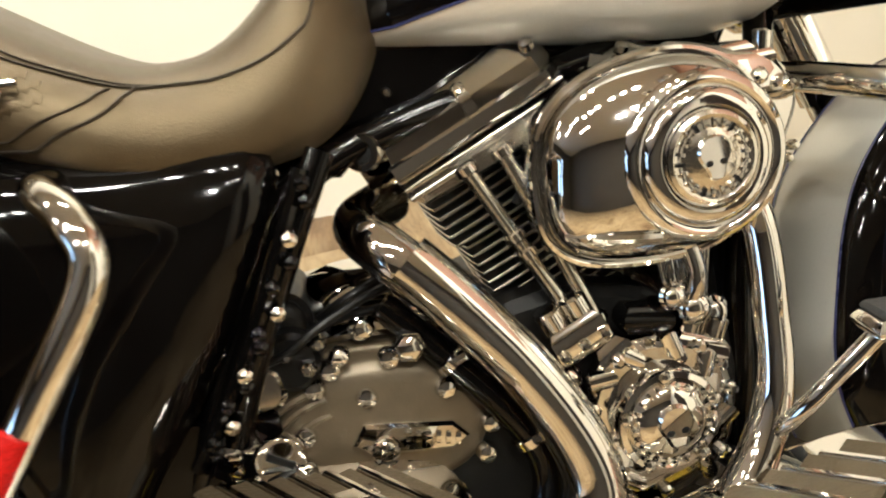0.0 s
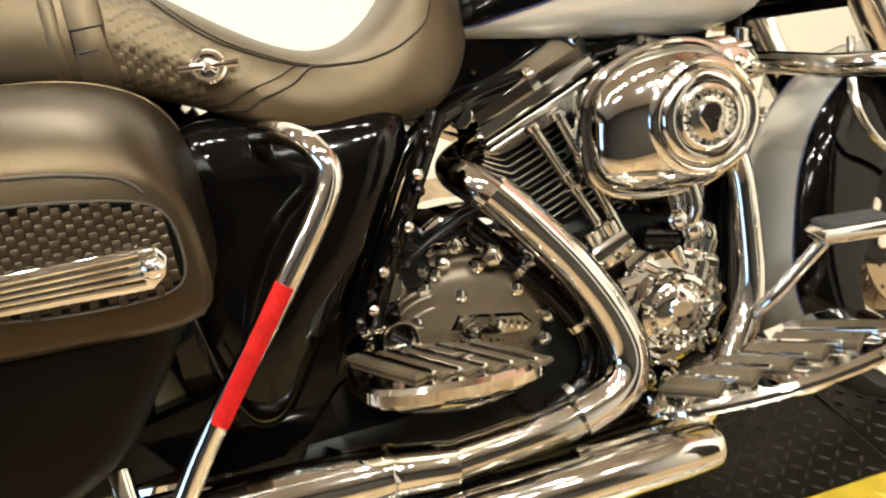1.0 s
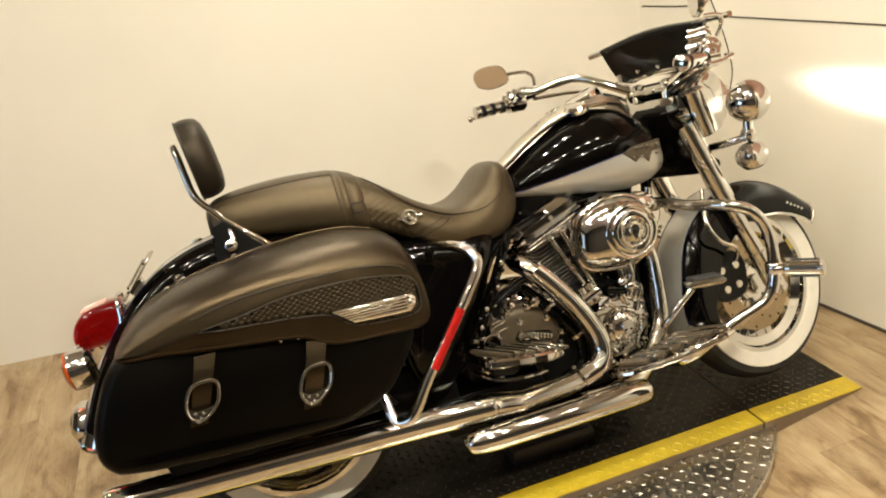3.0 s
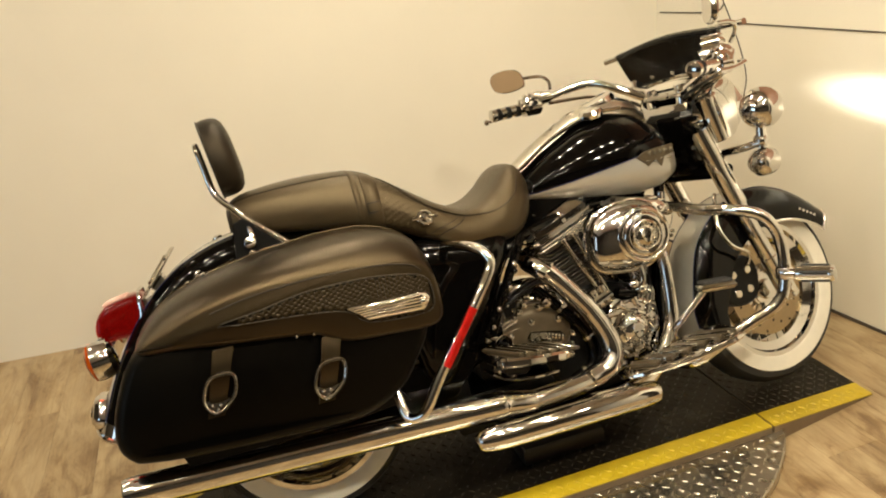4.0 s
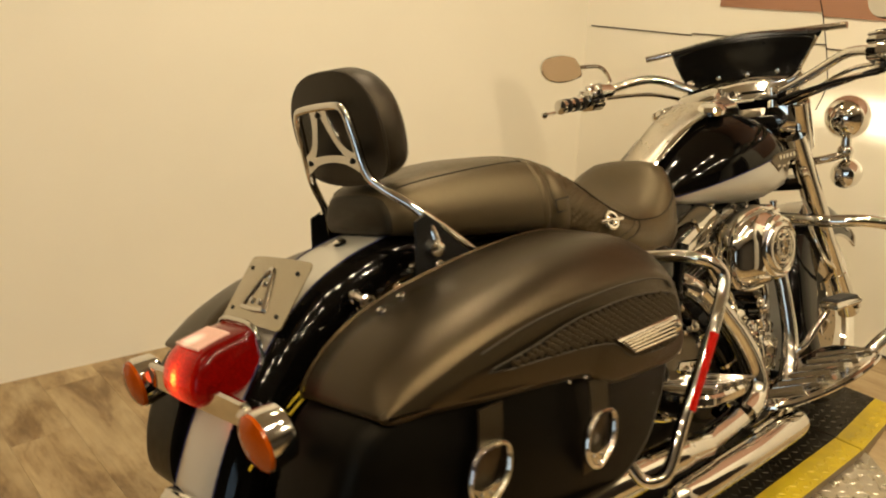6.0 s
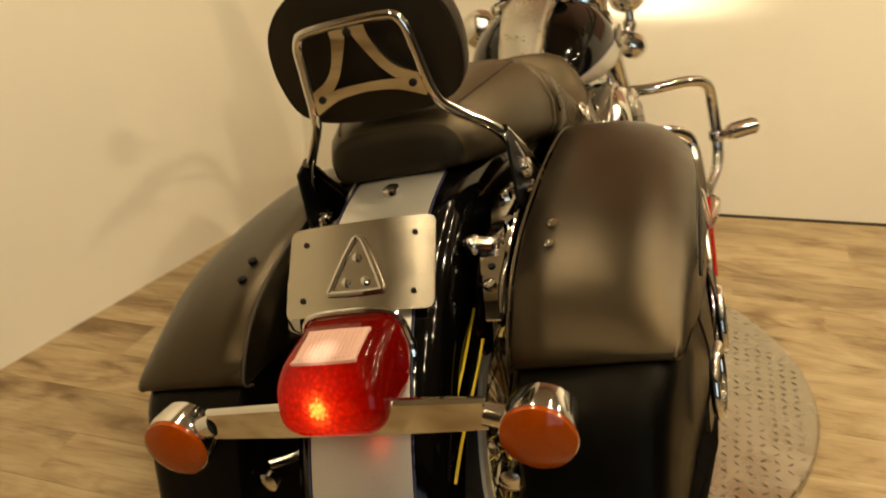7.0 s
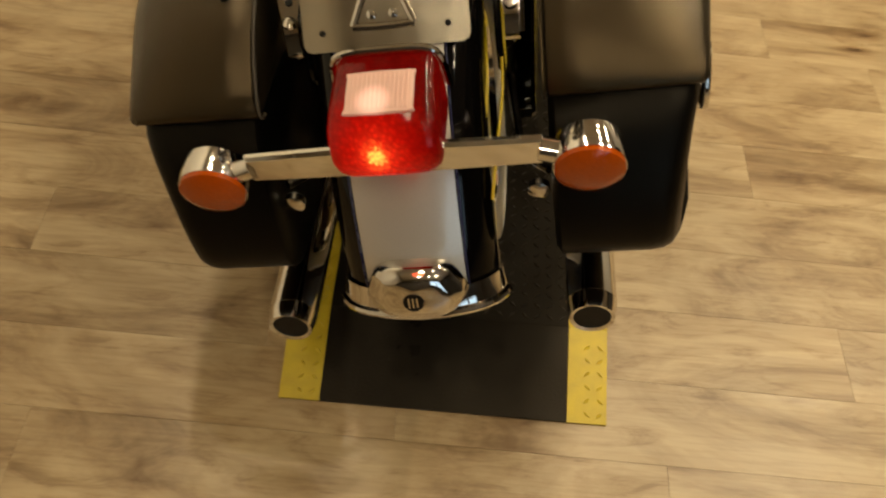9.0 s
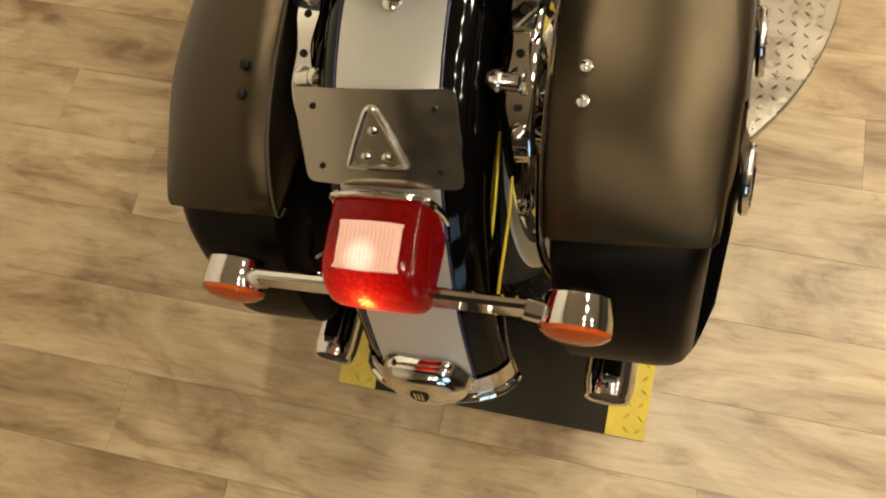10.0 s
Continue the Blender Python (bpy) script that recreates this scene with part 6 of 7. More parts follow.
for k in range(5):
    a = 2 * math.pi * k / 5 + 0.3
    bp("cover_bolt", G().revolve([(0, 0.007), (0.006, 0.007), (0.008, 0.003)], (0.99 + 0.051 * math.cos(a), -0.198, 0.348 + 0.051 * math.sin(a)), (0, -1, 0), 8), CHROME, "", cam_c)
for x, z in ((0.92, 0.30), (0.915, 0.375), (0.95, 0.422), (1.04, 0.415), (1.068, 0.36), (1.05, 0.29), (0.98, 0.262)):
    bp("case_bolt", G().revolve([(0, 0.008), (0.008, 0.008), (0.011, 0.004)], (x, -0.176, z), (0, -1, 0), 8), CHROME, "", cam_c)
for k, (x, y, z, r) in enumerate([(1.045, -0.165, 0.455, 0.024), (1.02, -0.17, 0.475, 0.018), (0.90, -0.15, 0.405, 0.02), (1.075, -0.14, 0.435, 0.022), (0.935, -0.165, 0.245, 0.024), (0.975, -0.165, 0.235, 0.02)]):
    bp("engine_boss", G().cyl((x, -0.10, z), (x, y - 0.01, z), r, r * 0.85, 16, 0.004).ball((x, y - 0.01, z), r * 0.7, (1, 0.6, 1), 8), CHROME, "polished engine boss", case)
bp("oil_filter", G().cyl((1.09, -0.02, 0.30), (1.19, -0.02, 0.29), 0.045, n=24, bev=0.008), CHROME, "chrome oil filter")
# air cleaner
OVAL = curve2([(-0.136, -0.030), (-0.120, 0.055), (-0.060, 0.098), (0.030, 0.105), (0.092, 0.075), (0.116, 0.010), (0.099, -0.062), (0.038, -0.100), (-0.058, -0.098), (-0.115, -0.076)], 6)
shell = [(-0.045, 0.95), (-0.040, 0.995), (-0.004, 1.0), (0.0, 0.985), (0.001, 0.955)] + [(0.003 + 0.052 * math.sin(radians(a)), 0.945 * math.cos(radians(a)) ** 0.9) for a in (0, 8, 18, 28, 38, 48, 58, 68, 76)]
ac = bp("air_cleaner", G().loft([[Vector((1.052 + (x - 0.024) * k, -0.174 - d, 0.619 + z * k)) for x, z in OVAL] for d, k in shell]), CHROME, "large polished chrome air cleaner", angle=50)
bp("cover_lip", G().tube([Vector((1.052 + (x - 0.024) * 0.985, -0.176, 0.619 + z * 0.985)) for x, z in OVAL], 0.005, 8, 0, True), CHROME, "rounded chrome lip", ac)
o = Vector((1.054, -0.2215, 0.620))
bp("air_cleaner_ring", G().revolve([(-0.012, 0.082), (0.0, 0.083), (0.004, 0.080), (0.006, 0.074), (0.003, 0.070), (0.003, 0.067), (0.009, 0.064), (0.012, 0.058), (0.012, 0.050), (0.009, 0.047)], o, (0, -1, 0), 40), CHROME, "stepped chrome ring", ac)
md = bp("medallion", G().revolve([(0.010, 0.044), (0.014, 0.045), (0.016, 0.041), (0.0145, 0.038), (0.0145, 0.028), (0.016, 0.026), (0.016, 0.003)], o, (0, -1, 0), 40), CAST, "round embossed medallion", ac)
for k in range(22):
    a = 2 * math.pi * k / 22
    bp("medallion_mark", G().merge(G().box((0, 0, 0), (0.0035, 0.002, 0.008), 0.0005), Matrix.Translation(o + Vector((0.033 * math.cos(a), -0.0155, 0.033 * math.sin(a)))) @ pose(0, 0, 0, 0, 90 - math.degrees(a), 0)), MATTE if k % 4 == 3 else CAST, "", md)
bp("medallion_shape", G().merge(G().prism(curve2([(-0.017, 0.004), (-0.012, 0.018), (0.0, 0.022), (0.012, 0.018), (0.017, 0.004), (0.010, -0.010), (0.006, -0.020), (-0.006, -0.020), (-0.010, -0.010)], 3), "y", 0.0, -0.005, 0.002), Matrix.Translation(o + Vector((0, -0.015, 0)))), CHROME, "plain raised shape", md)
for x in (-0.007, 0.007):
    bp("medallion_dot", G().ball(o + Vector((x, -0.0195, -0.004)), 0.0042, (1, 0.4, 0.8), 6), MATTE, "", md)
for k in range(7):
    bp("intake_slot", G().box((0.908 + 0.003 * abs(k - 3), -0.168, 0.579 + 0.011 * k), (0.006, 0.05, 0.006), 0.002), MATTE, "", ac)
bp("cover_clip", G().tube([(0.915, -0.190, 0.568), (0.955, -0.212, 0.560), (1.00, -0.216, 0.552)], 0.006, 8, 4), CHROME, "", ac)
bk_ = bp("back_plate", G().prism(curve2([(1.045, 0.722), (1.13, 0.708), (1.162, 0.700), (1.186, 0.672), (1.190, 0.645), (1.176, 0.612), (1.156, 0.586), (1.128, 0.556), (1.06, 0.58)], 4), "y", -0.135, -0.168, 0.010), CHROME, "rounded chrome back plate of the air cleaner", angle=60)
for x, z, r in ((1.147, 0.678, 0.009), (1.170, 0.668, 0.008), (1.183, 0.662, 0.006), (1.176, 0.600, 0.006), (1.168, 0.588, 0.006)):
    bp("plate_bolt", G().revolve([(-0.004, r), (0.005, r), (0.009, r * 0.5)], (x, -0.166, z), (0.1, -1, 0.1), 8), CHROME, "", bk_)
bp("bracket_post", G().cyl((1.160, -0.15, 0.685), (1.166, -0.15, 0.722), 0.010, n=12, bev=0.002).box((1.152, -0.15, 0.694), (0.036, 0.03, 0.018), 0.006), CHROME, "chrome bracket post under the tank", bk_)
bp("coil_cover", G().box((1.10, -0.13, 0.70), (0.10, 0.06, 0.03), 0.008), CHROME, "chrome bracket under the tank")
bp("backing_tube", G().cyl((1.04, -0.02, 0.60), (1.04, -0.17, 0.60), 0.05, n=20), MATTE, "black intake")
bp("breather", G().tube([(1.045, -0.17, 0.53), (1.05, -0.175, 0.49), (1.04, -0.17, 0.46)], 0.011, 10, 4), CHROME, "chrome breather tube")
for x in (0.985, 1.0):
    bp("plug_lead", G().tube([(x, -0.10, 0.70), (x - 0.06, -0.15, 0.66), (x - 0.10, -0.13, 0.60)], 0.005, 8, 5), MATTE, "black spark plug lead")
# black block added in place of the shade between the cylinders
bp("cylinder_gap_shade", G().box((0.95, 0.0, 0.55), (0.16, 0.10, 0.20), 0.02), MATTE, "matte black block for the shade between the cylinders")
reg = bp("regulator", G().box((1.125, 0.0, 0.40), (0.03, 0.205, 0.26), 0.006), MATTE, "black finned regulator between the frame tubes")
for k in range(7):
    bp("cooling_fin", G().box((1.145, -0.09 + 0.03 * k, 0.40), (0.014, 0.005, 0.24), 0.001), MATTE, "", reg)
# plain black block that fills the area under the air cleaner
bp("front_block", G().box((1.055, 0.0, 0.46), (0.10, 0.20, 0.13), 0.02), MATTE, "matte black block in front of the cylinder")
con_ = bp("sensor_connector", G().cyl((1.032, -0.150, 0.525), (1.028, -0.160, 0.478), 0.0095, n=14, bev=0.002).box((1.026, -0.162, 0.470), (0.034, 0.026, 0.022), 0.004, pose(0, 0, 0, 0, 20, 0)).box((1.046, -0.162, 0.448), (0.022, 0.022, 0.018), 0.004, pose(0, 0, 0, 0, 24, 0)), CHROME, "chrome sensor connector under the air cleaner")
for k in range(3):
    bp("pin", G().cyl((1.016 + 0.009 * k, -0.168, 0.482), (1.014 + 0.009 * k, -0.166, 0.512 - 0.006 * k), 0.0028, n=8), CHROME, "", con_)
for x, z in ((0.985, 0.500), (1.018, 0.505), (1.005, 0.484)):
    bp("cover_nut", G().revolve([(-0.02, 0.006), (0.0, 0.006), (0.005, 0.003)], (x, -0.105, z), (0, -1, 0), 6), CHROME, "bright nut")
bp("sensor_block", G().box((0.992, -0.150, 0.452), (0.056, 0.05, 0.030), 0.010, pose(0, 0, 0, 0, 12, 0)), BLACK, "black sensor block")

# transmission side cover and gearbox
TRN = curve2([(0.565, 0.36), (0.57, 0.43), (0.61, 0.480), (0.68, 0.492), (0.76, 0.474), (0.815, 0.43), (0.825, 0.37), (0.79, 0.325), (0.70, 0.310), (0.61, 0.32)], 4)
trn = bp("transmission_cover", G().loft([[Vector((0.70 + (x - 0.70) * k, -0.09 - d, 0.40 + (z - 0.40) * k)) for x, z in TRN] for d, k in ((0, 1), (0.034, 1.0), (0.040, 0.985), (0.042, 0.95), (0.042, 0.90), (0.046, 0.875), (0.054, 0.83), (0.059, 0.72), (0.062, 0.55), (0.064, 0.3))]), ENGINE, "grey cast transmission cover with domed bolts", angle=55)
for r0, z0 in ((0.060, 0.0), (0.078, 0.004), (0.098, 0.0)):
    arc = [(0.655 + r0 * math.cos(radians(q)), -0.149 + (0.010 if q < 60 else 0.0) * (r0 - 0.05) * 10, 0.385 + z0 + r0 * 0.78 * math.sin(radians(q))) for q in range(95, 200, 15)]
    bp("cast_rib", G().tube(arc, 0.0045, 8, 3), ENGINE, "", trn)
bp("badge_stud", G().revolve([(0, 0.016), (0.010, 0.017), (0.014, 0.013), (0.013, 0.008), (0.017, 0.006), (0.018, 0.001)], (0.697, -0.150, 0.385), (0, -1, 0), 12), CHROME, "round chrome stud", trn)
bp("cover_badge", G().prism([(0.665, 0.395), (0.68, 0.415), (0.77, 0.395), (0.785, 0.375), (0.765, 0.365), (0.68, 0.380)], "y", -0.149, -0.162, 0.004), CHROME, "chrome cast badge with plain bars", trn)
for k in range(6):
    bp("badge_bar", G().box((0.722 + 0.010 * k, -0.1625, 0.394 - 0.0035 * k), (0.005, 0.003, 0.014), 0.001, pose(0, 0, 0, 0, 14, 0)), CHROME, "", trn)
for x, z in ((0.689, 0.440), (0.771, 0.429), (0.640, 0.462), (0.811, 0.378), (0.620, 0.415), (0.585, 0.355), (0.64, 0.328), (0.800, 0.345), (0.72, 0.476), (0.66, 0.478)):
    bp("domed_bolt", G().revolve([(0, 0.012), (0.007, 0.012), (0.012, 0.009), (0.014, 0.002)], (x, -0.145, z), (0, -1, 0), 14), CHROME, "domed chrome bolt", trn)
bp("starter", G().cyl((0.62, 0.02, 0.53), (0.62, -0.13, 0.53), 0.036, n=20, bev=0.006).ball((0.62, -0.13, 0.53), 0.030, (1, 0.5, 1), 8), MATTE, "black starter motor")
bp("clutch_cable", G().tube([(0.66, -0.12, 0.525), (0.70, -0.13, 0.545), (0.76, -0.10, 0.55), (0.82, -0.06, 0.53)], 0.005, 8, 5), MATTE, "black cable")
bp("gearbox_top", G().box((0.70, 0.0, 0.50), (0.20, 0.20, 0.06), 0.012).cyl((0.66, -0.08, 0.53), (0.74, -0.08, 0.53), 0.018, n=14, bev=0.003), CAST, "alloy gearbox top")
for x, z, r in ((0.585, 0.47, 0.022), (0.56, 0.44, 0.018), (0.575, 0.505, 0.016), (0.548, 0.40, 0.02)):
    bp("gearbox_fitting", G().cyl((x, -0.09, z), (x, -0.155, z), r, r * 0.8, 14, 0.004), CHROME, "chrome gearbox fitting")
for pts, r, mt in (([(0.545, -0.10, 0.50), (0.56, -0.15, 0.47), (0.57, -0.16, 0.42), (0.555, -0.15, 0.36)], 0.007, MATTE), ([(0.60, -0.09, 0.535), (0.64, -0.13, 0.52), (0.70, -0.13, 0.525), (0.78, -0.09, 0.51)], 0.005, MATTE), ([(0.53, -0.12, 0.33), (0.58, -0.16, 0.30), (0.66, -0.17, 0.285), (0.74, -0.16, 0.28)], 0.006, CHROME), ([(0.66, -0.10, 0.500), (0.72, -0.12, 0.502), (0.79, -0.12, 0.485)], 0.010, CHROME)):
    bp("hose", G().tube(pts, r, 8, 5), mt, "thin hose beside the gearbox")
for x, y, z, r in ((0.565, -0.16, 0.455, 0.013), (0.548, -0.155, 0.425, 0.016), (0.560, -0.16, 0.335, 0.015), (0.600, -0.155, 0.305, 0.014), (0.70, -0.13, 0.508, 0.014), (0.745, -0.12, 0.500, 0.016), (0.62, -0.12, 0.508, 0.012), (0.80, -0.13, 0.465, 0.012), (0.835, -0.15, 0.43, 0.014)):
    bp("pipe_union", G().revolve([(-0.012, r * 0.7), (-0.008, r), (0.004, r), (0.006, r * 0.75), (0.012, r * 0.7), (0.014, r * 0.3)], (x, y, z), (0.2, -1, 0.15), 6), CHROME, "bright hexagon union")
bp("gearbox_dome", G().loft([[Vector((0.705 + x * k, -0.02 - d, 0.520 + z * k)) for x, z in curve2([(-0.075, -0.035), (-0.07, 0.015), (-0.02, 0.038), (0.05, 0.030), (0.085, 0.0), (0.08, -0.035)], 4)] for d, k in ((0.0, 1.0), (0.05, 1.0), (0.068, 0.93), (0.078, 0.78), (0.083, 0.5), (0.085, 0.2))]), CHROME, "polished chrome gearbox dome")
bp("gearbox_boss", G().prism(curve2([(0.578, 0.460), (0.574, 0.492), (0.590, 0.508), (0.612, 0.496), (0.614, 0.468), (0.598, 0.455)], 2), "y", -0.10, -0.168, 0.006), CHROME, "five-sided chrome boss beside the gearbox")
cap = bp("filler_cap", G().revolve([(0, 0.026), (0.010, 0.027), (0.014, 0.025), (0.012, 0.019), (0.012, 0.004)], (0.592, -0.160, 0.406), (0, -1, 0), 26), CHROME, "round chrome filler cap with a slot")
bp("cap_slot", G().box((0.592, -0.1725, 0.406), (0.030, 0.003, 0.008), 0.001, pose(0, 0, 0, 0, 35, 0)), MATTE, "", cap)
sol = bp("solenoid", G().cyl((0.624, -0.09, 0.500), (0.624, -0.165, 0.500), 0.031, n=24, bev=0.006), MATTE, "black ribbed solenoid")
for k in range(3):
    bp("rib", G().revolve([(-0.002, 0.032), (0.0, 0.0335), (0.002, 0.032)], (0.624, -0.11 - 0.018 * k, 0.500), (0, -1, 0), 24, False, False), MATTE, "", sol)
for k, (x, z, r) in enumerate(((0.555, 0.452, 0.010), (0.566, 0.43, 0.012), (0.548, 0.405, 0.009), (0.640, 0.492, 0.010), (0.655, 0.515, 0.009), (0.622, 0.508, 0.008), (0.672, 0.495, 0.011), (0.742, 0.488, 0.017), (0.612, 0.385, 0.013), (0.560, 0.372, 0.013))):
    bp("hex_cap", G().revolve([(-0.01, r), (0.004, r), (0.007, r * 0.8), (0.009, r * 0.75), (0.012, r * 0.35)], (x, -0.165, z), (0.1 * (k % 3 - 1), -1, 0.15), 6 if k % 2 else 12), CHROME, "bright cap nut")
bp("battery_cable", G().tube([(0.575, -0.15, 0.50), (0.62, -0.172, 0.512), (0.67, -0.168, 0.535), (0.73, -0.14, 0.546), (0.79, -0.10, 0.536)], 0.0045, 8, 6), MATTE, "black cable over the gearbox")
bp("gearbox_body", G().box((0.66, 0, 0.38), (0.26, 0.17, 0.20), 0.02), MATTE, "dark gearbox body")
bp("primary_case", G().prism(curve2([(0.50, 0.28), (0.50, 0.42), (0.62, 0.47), (0.90, 0.46), (1.04, 0.40), (1.04, 0.27), (0.90, 0.22), (0.62, 0.22)], 4), "y", 0.12, 0.215, 0.016), CHROME, "chrome primary case")

inner = bp("crossover_pipe", G().tube([(0.725, -0.14, 0.53), (0.77, -0.150, 0.475), (0.825, -0.165, 0.40), (0.855, -0.17, 0.33), (0.84, -0.175, 0.275), (0.78, -0.18, 0.25)], 0.016, 16, 6), BLACK, "black inner pipe with bright clamps")
for k, (p, d) in enumerate((((0.783, -0.153, 0.460), (0.6, -0.1, -0.75)), ((0.845, -0.168, 0.36), (0.4, -0.05, -0.9)), ((0.815, -0.178, 0.262), (-0.8, -0.1, -0.4)))):
    bp("pipe_clamp", G().revolve([(-0.006, 0.0165), (-0.005, 0.0195), (0.005, 0.0195), (0.006, 0.0165)], p, d, 20, False, False).cyl(Vector(p) + Vector((0.0, -0.020, 0.004)), Vector(p) + Vector((0.014, -0.024, 0.010)), 0.006, n=8, bev=0.001), CHROME, "", inner)
bp("engine_cradle", G().box((0.70, 0.0, 0.21), (0.56, 0.25, 0.11), 0.02).box((0.40, 0.0, 0.30), (0.16, 0.22, 0.20), 0.03), MATTE, "dark cradle under the gearbox")
# side cover, battery box, frame
for sd in (-1, 1):
    rim = curve2([(0.655, 0.705), (0.60, 0.575), (0.555, 0.51), (0.48, 0.42), (0.415, 0.34), (0.36, 0.36), (0.33, 0.50), (0.33, 0.66), (0.38, 0.745), (0.50, 0.735)], 5)
    swell = [(0.0, 1.0), (0.018, 1.0)] + [(0.018 + 0.048 * math.sin(radians(a)), math.cos(radians(a)) ** 0.55) for a in (8, 18, 30, 42, 54, 65, 75, 83, 88)]
    sc = bp("side_cover", G().loft([[Vector((0.475 + (x - 0.475) * k, sd * (0.158 + d), 0.56 + (z - 0.56) * k)) for x, z in rim] for d, k in swell]), BLACK, "black gloss side cover", angle=75)
    seam = curve([(0.69, sd * 0.197, 0.69), (0.635, sd * 0.205, 0.585), (0.58, sd * 0.20, 0.50), (0.53, sd * 0.192, 0.43)], 5)
    for k in range(1, len(seam) - 1):
        q = seam[k] + Vector((0.005 * (-1) ** k, sd * 0.012, 0.003 * (k % 3)))
        bp("harness_clip", G().revolve([(-0.006, 0.004), (-0.003, 0.0075), (0.002, 0.0075), (0.005, 0.004), (0.006, 0.001)], q, (0.2, sd, 0.2 * (k % 2)), 8), BLACK if k % 3 else CAST, "", sc)
    bp("wire_harness", G().tube([p + Vector((-0.012, sd * 0.004, 0)) for p in seam], 0.0075, 8), BLACK, "glossy black wiring sleeve", sc)
    bp("swingarm_cover", G().prism(curve2([(0.60, 0.40), (0.50, 0.36), (0.40, 0.28), (0.20, 0.29), (0.0, 0.31), (0.0, 0.37), (0.2, 0.38), (0.40, 0.42), (0.52, 0.47)], 3), "y", sd * 0.12, sd * 0.165, 0.008), BLACK, "black swingarm")
    bp("frame_tube", G().tube([(1.235, sd * 0.03, 0.78), (1.185, sd * 0.09, 0.64), (1.130, sd * 0.118, 0.49), (1.107, sd * 0.122, 0.33), (1.08, sd * 0.128, 0.20), (0.95, sd * 0.13, 0.165), (0.6, sd * 0.13, 0.17), (0.45, sd * 0.13, 0.25)], 0.017, 12, 6), BLACK, "black frame tube")
    bp("frame_tube", G().tube([(1.24, sd * 0.03, 0.82), (1.05, sd * 0.08, 0.735), (0.80, sd * 0.11, 0.705), (0.66, sd * 0.15, 0.66), (0.58, sd * 0.16, 0.54), (0.50, sd * 0.15, 0.38)], 0.016, 12, 6), BLACK, "black frame tube")
    bp("frame_tube", G().tube([(0.70, sd * 0.185, 0.70), (0.64, sd * 0.195, 0.60), (0.585, sd * 0.19, 0.50), (0.56, sd * 0.18, 0.44)], 0.014, 12, 5), BLACK, "black rear frame tube")
bp("battery_box", G().box((0.45, 0, 0.55), (0.30, 0.31, 0.34), 0.03), BLACK, "black battery box")
bp("frame_spine", G().prism(curve2([(0.69, 0.80), (0.78, 0.790), (0.88, 0.775), (1.02, 0.742), (1.14, 0.730), (1.14, 0.70), (1.00, 0.695), (0.86, 0.715), (0.765, 0.690), (0.70, 0.66)], 3), "y", -0.085, 0.085, 0.012), BLACK, "black frame spine under the tank")
port = bp("intake_port", G().revolve([(-0.02, 0.017), (0.006, 0.020), (0.012, 0.018), (0.012, 0.012), (0.004, 0.009)], (0.742, -0.128, 0.684), (-0.35, -1, 0.1), 20), CHROME, "small chrome port with a dark bore")
bp("port_bore", G().revolve([(0.002, 0.0105), (0.008, 0.0100), (0.009, 0.002)], (0.742, -0.128, 0.684), (-0.35, -1, 0.1), 16), MATTE, "", port)
for x, y, z in ((0.752, -0.118, 0.782), (0.752, -0.112, 0.752), (0.780, -0.105, 0.735)):
    bp("spine_bolt", G().revolve([(-0.02, 0.006), (0, 0.006), (0.004, 0.003)], (x, y + 0.012, z), (0, -1, 0.1), 8), CHROME, "bright spine bolt")
bp("under_seat_cover", G().box((0.16, 0, 0.79), (0.46, 0.26, 0.09), 0.03), BLACK, "black cover under the seat")

# ---- foot controls ----
# strip rubber lightened to brown grey, with its brown reflections in the colour
GREYRUB = mat("rubber in reflected brown grey", (0.052, 0.040, 0.024), 0.32, 0.0, 60, 0.35, 0.4, 260, spec=0.8, tint=(1.0, 0.82, 0.56))


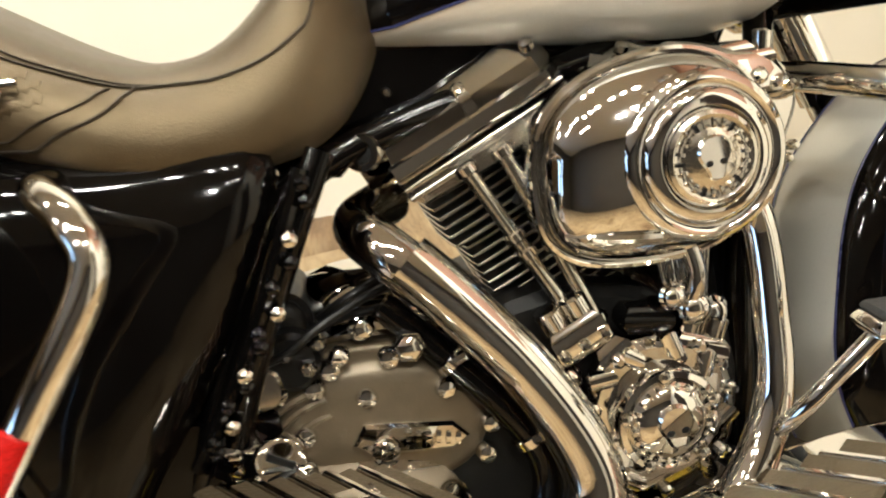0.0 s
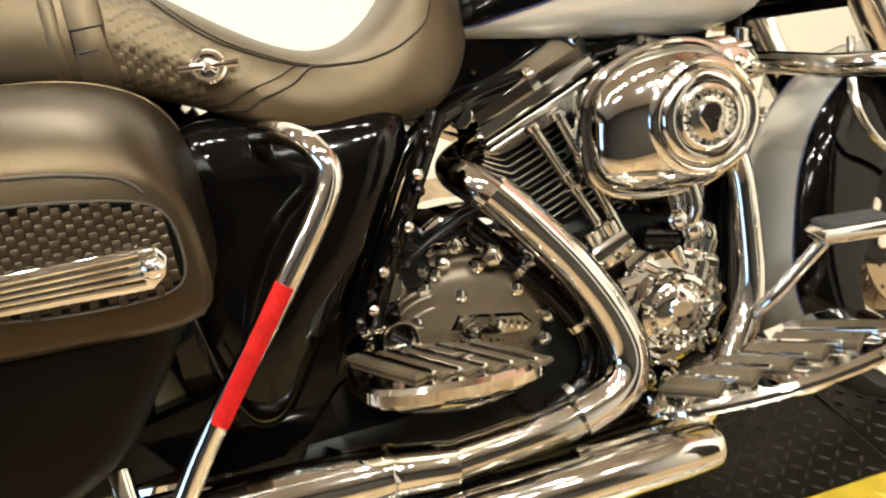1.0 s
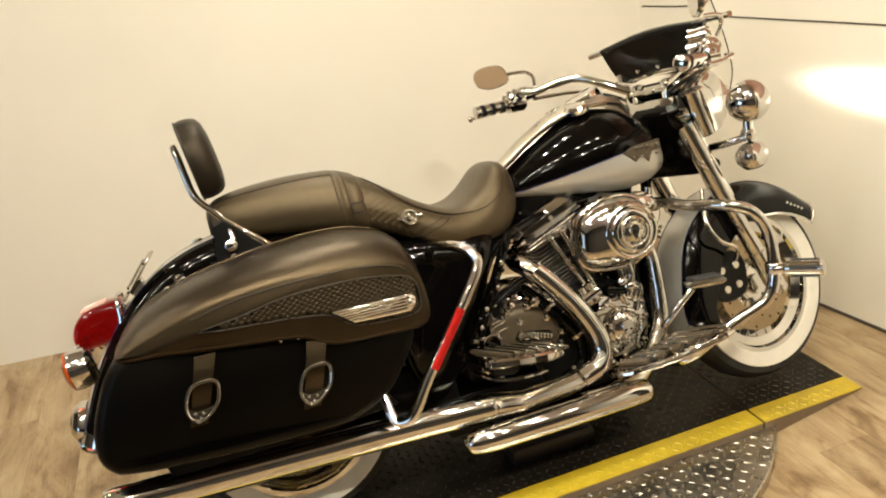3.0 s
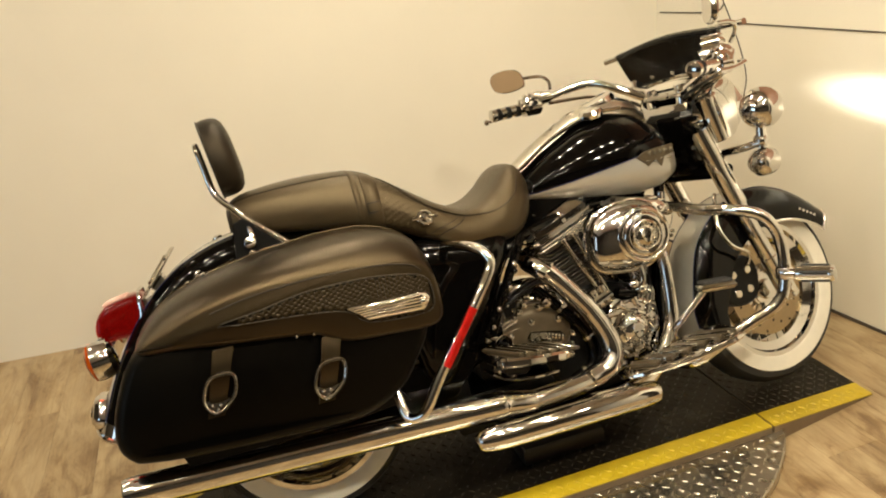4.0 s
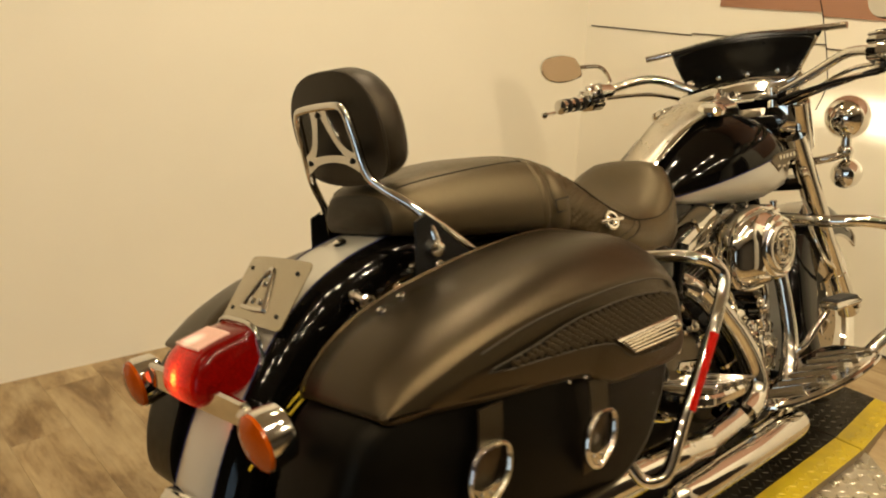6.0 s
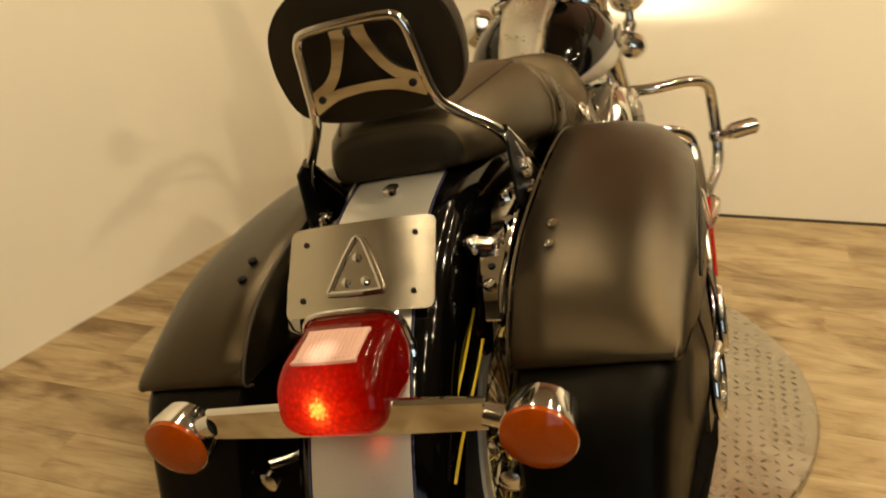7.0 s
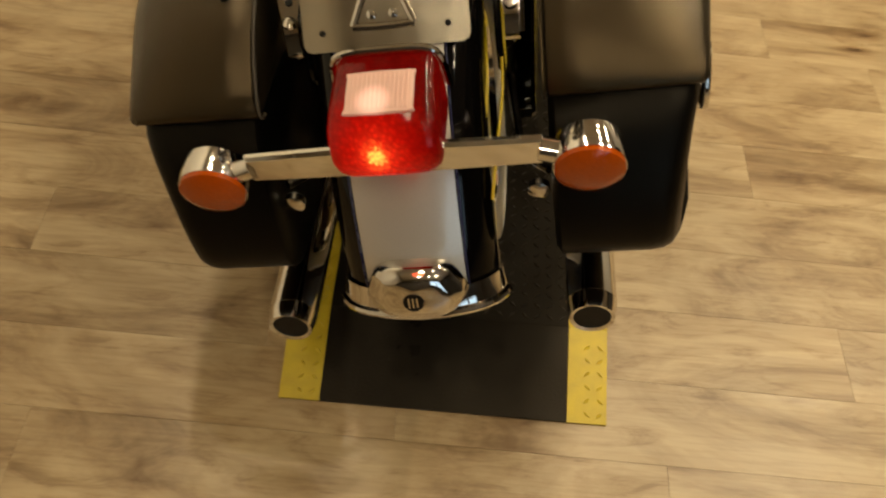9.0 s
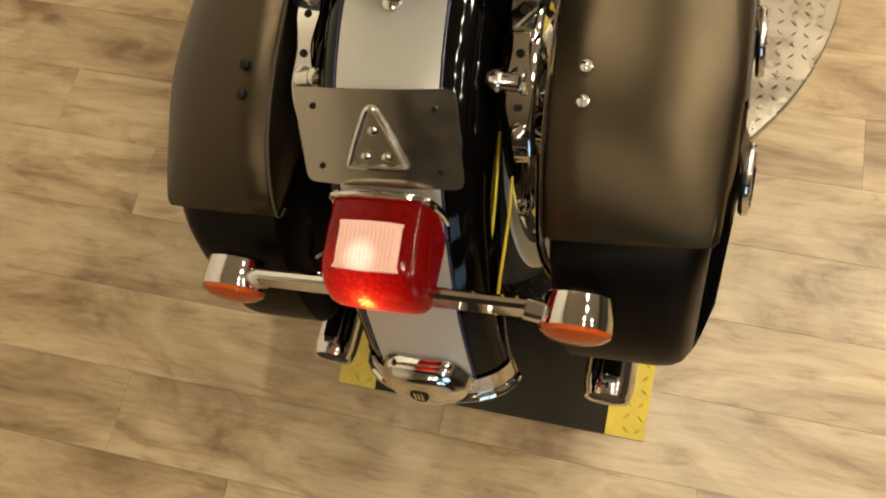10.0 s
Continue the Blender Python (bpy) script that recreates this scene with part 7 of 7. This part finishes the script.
def boards(sd):
    top = curve2([(-0.035, 0.210), (-0.02, 0.280), (0.07, 0.340), (0.17, 0.378), (0.265, 0.387), (0.285, 0.340), (0.265, 0.245), (0.13, 0.205)], 4)
    M3 = Matrix.Translation((0.943, 0, 0.246)) @ pose(0, 0, 0, 0, -12.5, 0)
    fb = bp("footboard", G().merge(G().prism([(x, sd * y) for x, y in top], "z", -0.006, 0.008, 0.004), M3), CHROME, "chrome rider footboard with rubber strips")
    for k in range(6):
        x = 0.025 + 0.043 * k
        g = G().merge(G().box((x, sd * (0.262 + 0.010 * k), 0.011), (0.028, 0.088 + 0.009 * k, 0.010), 0.004, pose(0, 0, 0, 0, 0, sd * -32)), M3)
        bp("rubber_strip", g, GREYRUB, "brown grey rubber strip", fb)
        if k < 5:
            bp("board_rail", G().merge(G().box((x + 0.0215, sd * (0.267 + 0.010 * k), 0.012), (0.0085, 0.094 + 0.009 * k, 0.015), 0.003, pose(0, 0, 0, 0, 0, sd * -32)), M3), CHROME, "", fb)
    edge = [(x, sd * (y + 0.003)) for x, y in top]
    bp("board_edge", G().merge(G().tube([(x, y, 0.0) for x, y in edge], 0.008, 8, 0, True), M3), CHROME, "rounded chrome edge", fb)
    bp("board_arm", G().tube([(1.08, sd * 0.12, 0.25), (1.08, sd * 0.27, 0.262)], 0.014, 10), MATTE, "", fb)
    top2 = curve2([(0.515, 0.200), (0.525, 0.320), (0.60, 0.338), (0.715, 0.318), (0.765, 0.270), (0.740, 0.190), (0.62, 0.172)], 4)
    M4 = Matrix.Translation((0.50, 0, 0.408)) @ pose(0, 0, 0, 0, 8.7, 0) @ Matrix.Translation((-0.50, 0, 0))
    pb = bp("passenger_footboard", G().merge(G().prism([(x, sd * y) for x, y in top2], "z", -0.022, 0.004, 0.006), M4), CHROME, "chrome passenger footboard with rubber strips")
    for k in range(6):
        g = G()
        g.merge(G().box((0.555 + 0.033 * k, sd * 0.258, 0.007), (0.020, 0.128, 0.008), 0.004, pose(0, 0, 0, 0, 0, sd * -35)), M4)
        bp("rubber_strip", g, GREYRUB, "brown grey rubber strip", pb)
        if k < 5:
            bp("board_rail", G().merge(G().box((0.5715 + 0.033 * k, sd * 0.258, 0.008), (0.0080, 0.128, 0.013), 0.003, pose(0, 0, 0, 0, 0, sd * -35)), M4), CHROME, "", pb)
    bp("board_badge", G().merge(G().box((0.66, sd * 0.258, 0.0115), (0.04, 0.022, 0.002), 0.001, pose(0, 0, 0, 0, 0, sd * -20)), M4), CHROME, "small chrome badge with plain bars", pb)
    bp("board_mount", G().merge(G().box((0.60, sd * 0.20, -0.04), (0.07, 0.10, 0.05), 0.012), M4), MATTE, "", pb)


both(boards)
ped = bp("brake_pedal", G().tube([(1.075, -0.19, 0.295), (1.098, -0.240, 0.338), (1.145, -0.262, 0.388), (1.178, -0.276, 0.424)], 0.0062, 12, 4, flat=1.5), CHROME, "chrome brake pedal with rubber pad")
bp("pedal_pad", G().box((1.208, -0.296, 0.438), (0.105, 0.055, 0.020), 0.008, pose(0, 0, 0, 0, 3, -8)), CHROME, "", ped)
bp("pedal_rubber", G().box((1.208, -0.296, 0.451), (0.088, 0.047, 0.010), 0.004, pose(0, 0, 0, 0, 3, -8)), RUBBER, "", ped)


# engine guard and highway pegs
def crash(sd):
    b = bp("engine_guard", G().tube([(1.205, sd * 0.04, 0.665), (1.215, sd * 0.14, 0.663), (1.225, sd * 0.26, 0.655), (1.270, sd * 0.352, 0.648), (1.325, sd * 0.398, 0.618), (1.362, sd * 0.405, 0.545), (1.358, sd * 0.405, 0.43), (1.327, sd * 0.396, 0.365), (1.25, sd * 0.37, 0.325), (1.17, sd * 0.345, 0.285), (1.10, sd * 0.29, 0.235), (1.08, sd * 0.14, 0.215)], 0.0165, 16, 8), CHROME, "looped chrome engine guard")
    p = bp("highway_peg", G().cyl((1.355, sd * 0.412, 0.447), (1.378, sd * 0.438, 0.448), 0.015, n=14, bev=0.003).cyl((1.375, sd * 0.434, 0.448), (1.432, sd * 0.520, 0.444), 0.023, n=20, bev=0.006), CHROME, "chrome highway peg with rubber inserts", b)
    for a in range(5):
        t = 2 * math.pi * a / 5
        off_ = Vector((0, 0, 1)) * math.cos(t) * 0.021 + Vector((0.83, -0.55 * sd, 0)) * math.sin(t) * 0.021
        bp("peg_rubber", G().tube([Vector((1.385, sd * 0.449, 0.4475)) + off_, Vector((1.425, sd * 0.510, 0.4445)) + off_], 0.0055, 8), RUBBER, "", p)
    bp("peg_clamp", G().revolve([(-0.016, 0.020), (-0.012, 0.023), (0.012, 0.023), (0.016, 0.020)], (1.36, sd * 0.405, 0.45), (0, 0, 1), 18), CHROME, "", b)


both(crash)
bp("side_stand", G().tube([(0.95, 0.16, 0.18), (0.86, 0.24, 0.13), (0.80, 0.30, 0.112)], 0.012, 10, 4).box((0.79, 0.31, 0.108), (0.06, 0.05, 0.008), 0.003, pose(0, 0, 0, 14, 0, 0)), CHROME, "chrome side stand")
# small flat yellow piece below the cam cover
bp("yellow_piece", G().box((0.955, -0.205, 0.222), (0.075, 0.03, 0.006), 0.002), YELLOW, "small flat yellow piece")

tagged(thing("support_block", G().prism([(0.60, -0.10), (0.86, -0.10), (0.86, 0.05), (0.60, 0.05)], "z", 0.0605, 0.115, 0.006), DARK, "low dark brown metal block on the platform under the pipes", "block"))

# ---- floor planks ----
PW, PLN = 0.178, 1.22


def plank_mesh(w, ln):
    return mesh_of("plank", G().box((0, 0, -0.0025), (w - 0.0005, ln - 0.0005, 0.005), 0.0004), WOOD)


whole = plank_mesh(PW, PLN)
for i in range(-24, 16):
    for j in range(-5, 4):
        x, y0 = (i + 0.5) * PW, j * PLN + 0.41 * (i % 3) + 0.13 * (i % 2)
        y1 = min(y0 + PLN, LEFT(x + PW / 2) + 0.03)
        y0 = max(y0, FAR_R - 0.03)
        x1 = min(x + PW / 2, FRONT(max(y0, (y0 + y1) / 2)) + 0.08)
        x0 = max(x - PW / 2, BACK - 0.03)
        if y1 - y0 < 0.03 or x1 - x0 < 0.02:
            continue
        full = y1 - y0 > PLN - 0.001 and x1 - x0 > PW - 0.001
        ob = new("plank", whole if full else plank_mesh(x1 - x0, y1 - y0))
        ob.location = ((x0 + x1) / 2, (y0 + y1) / 2, 0.0)
        ob.parent = floor
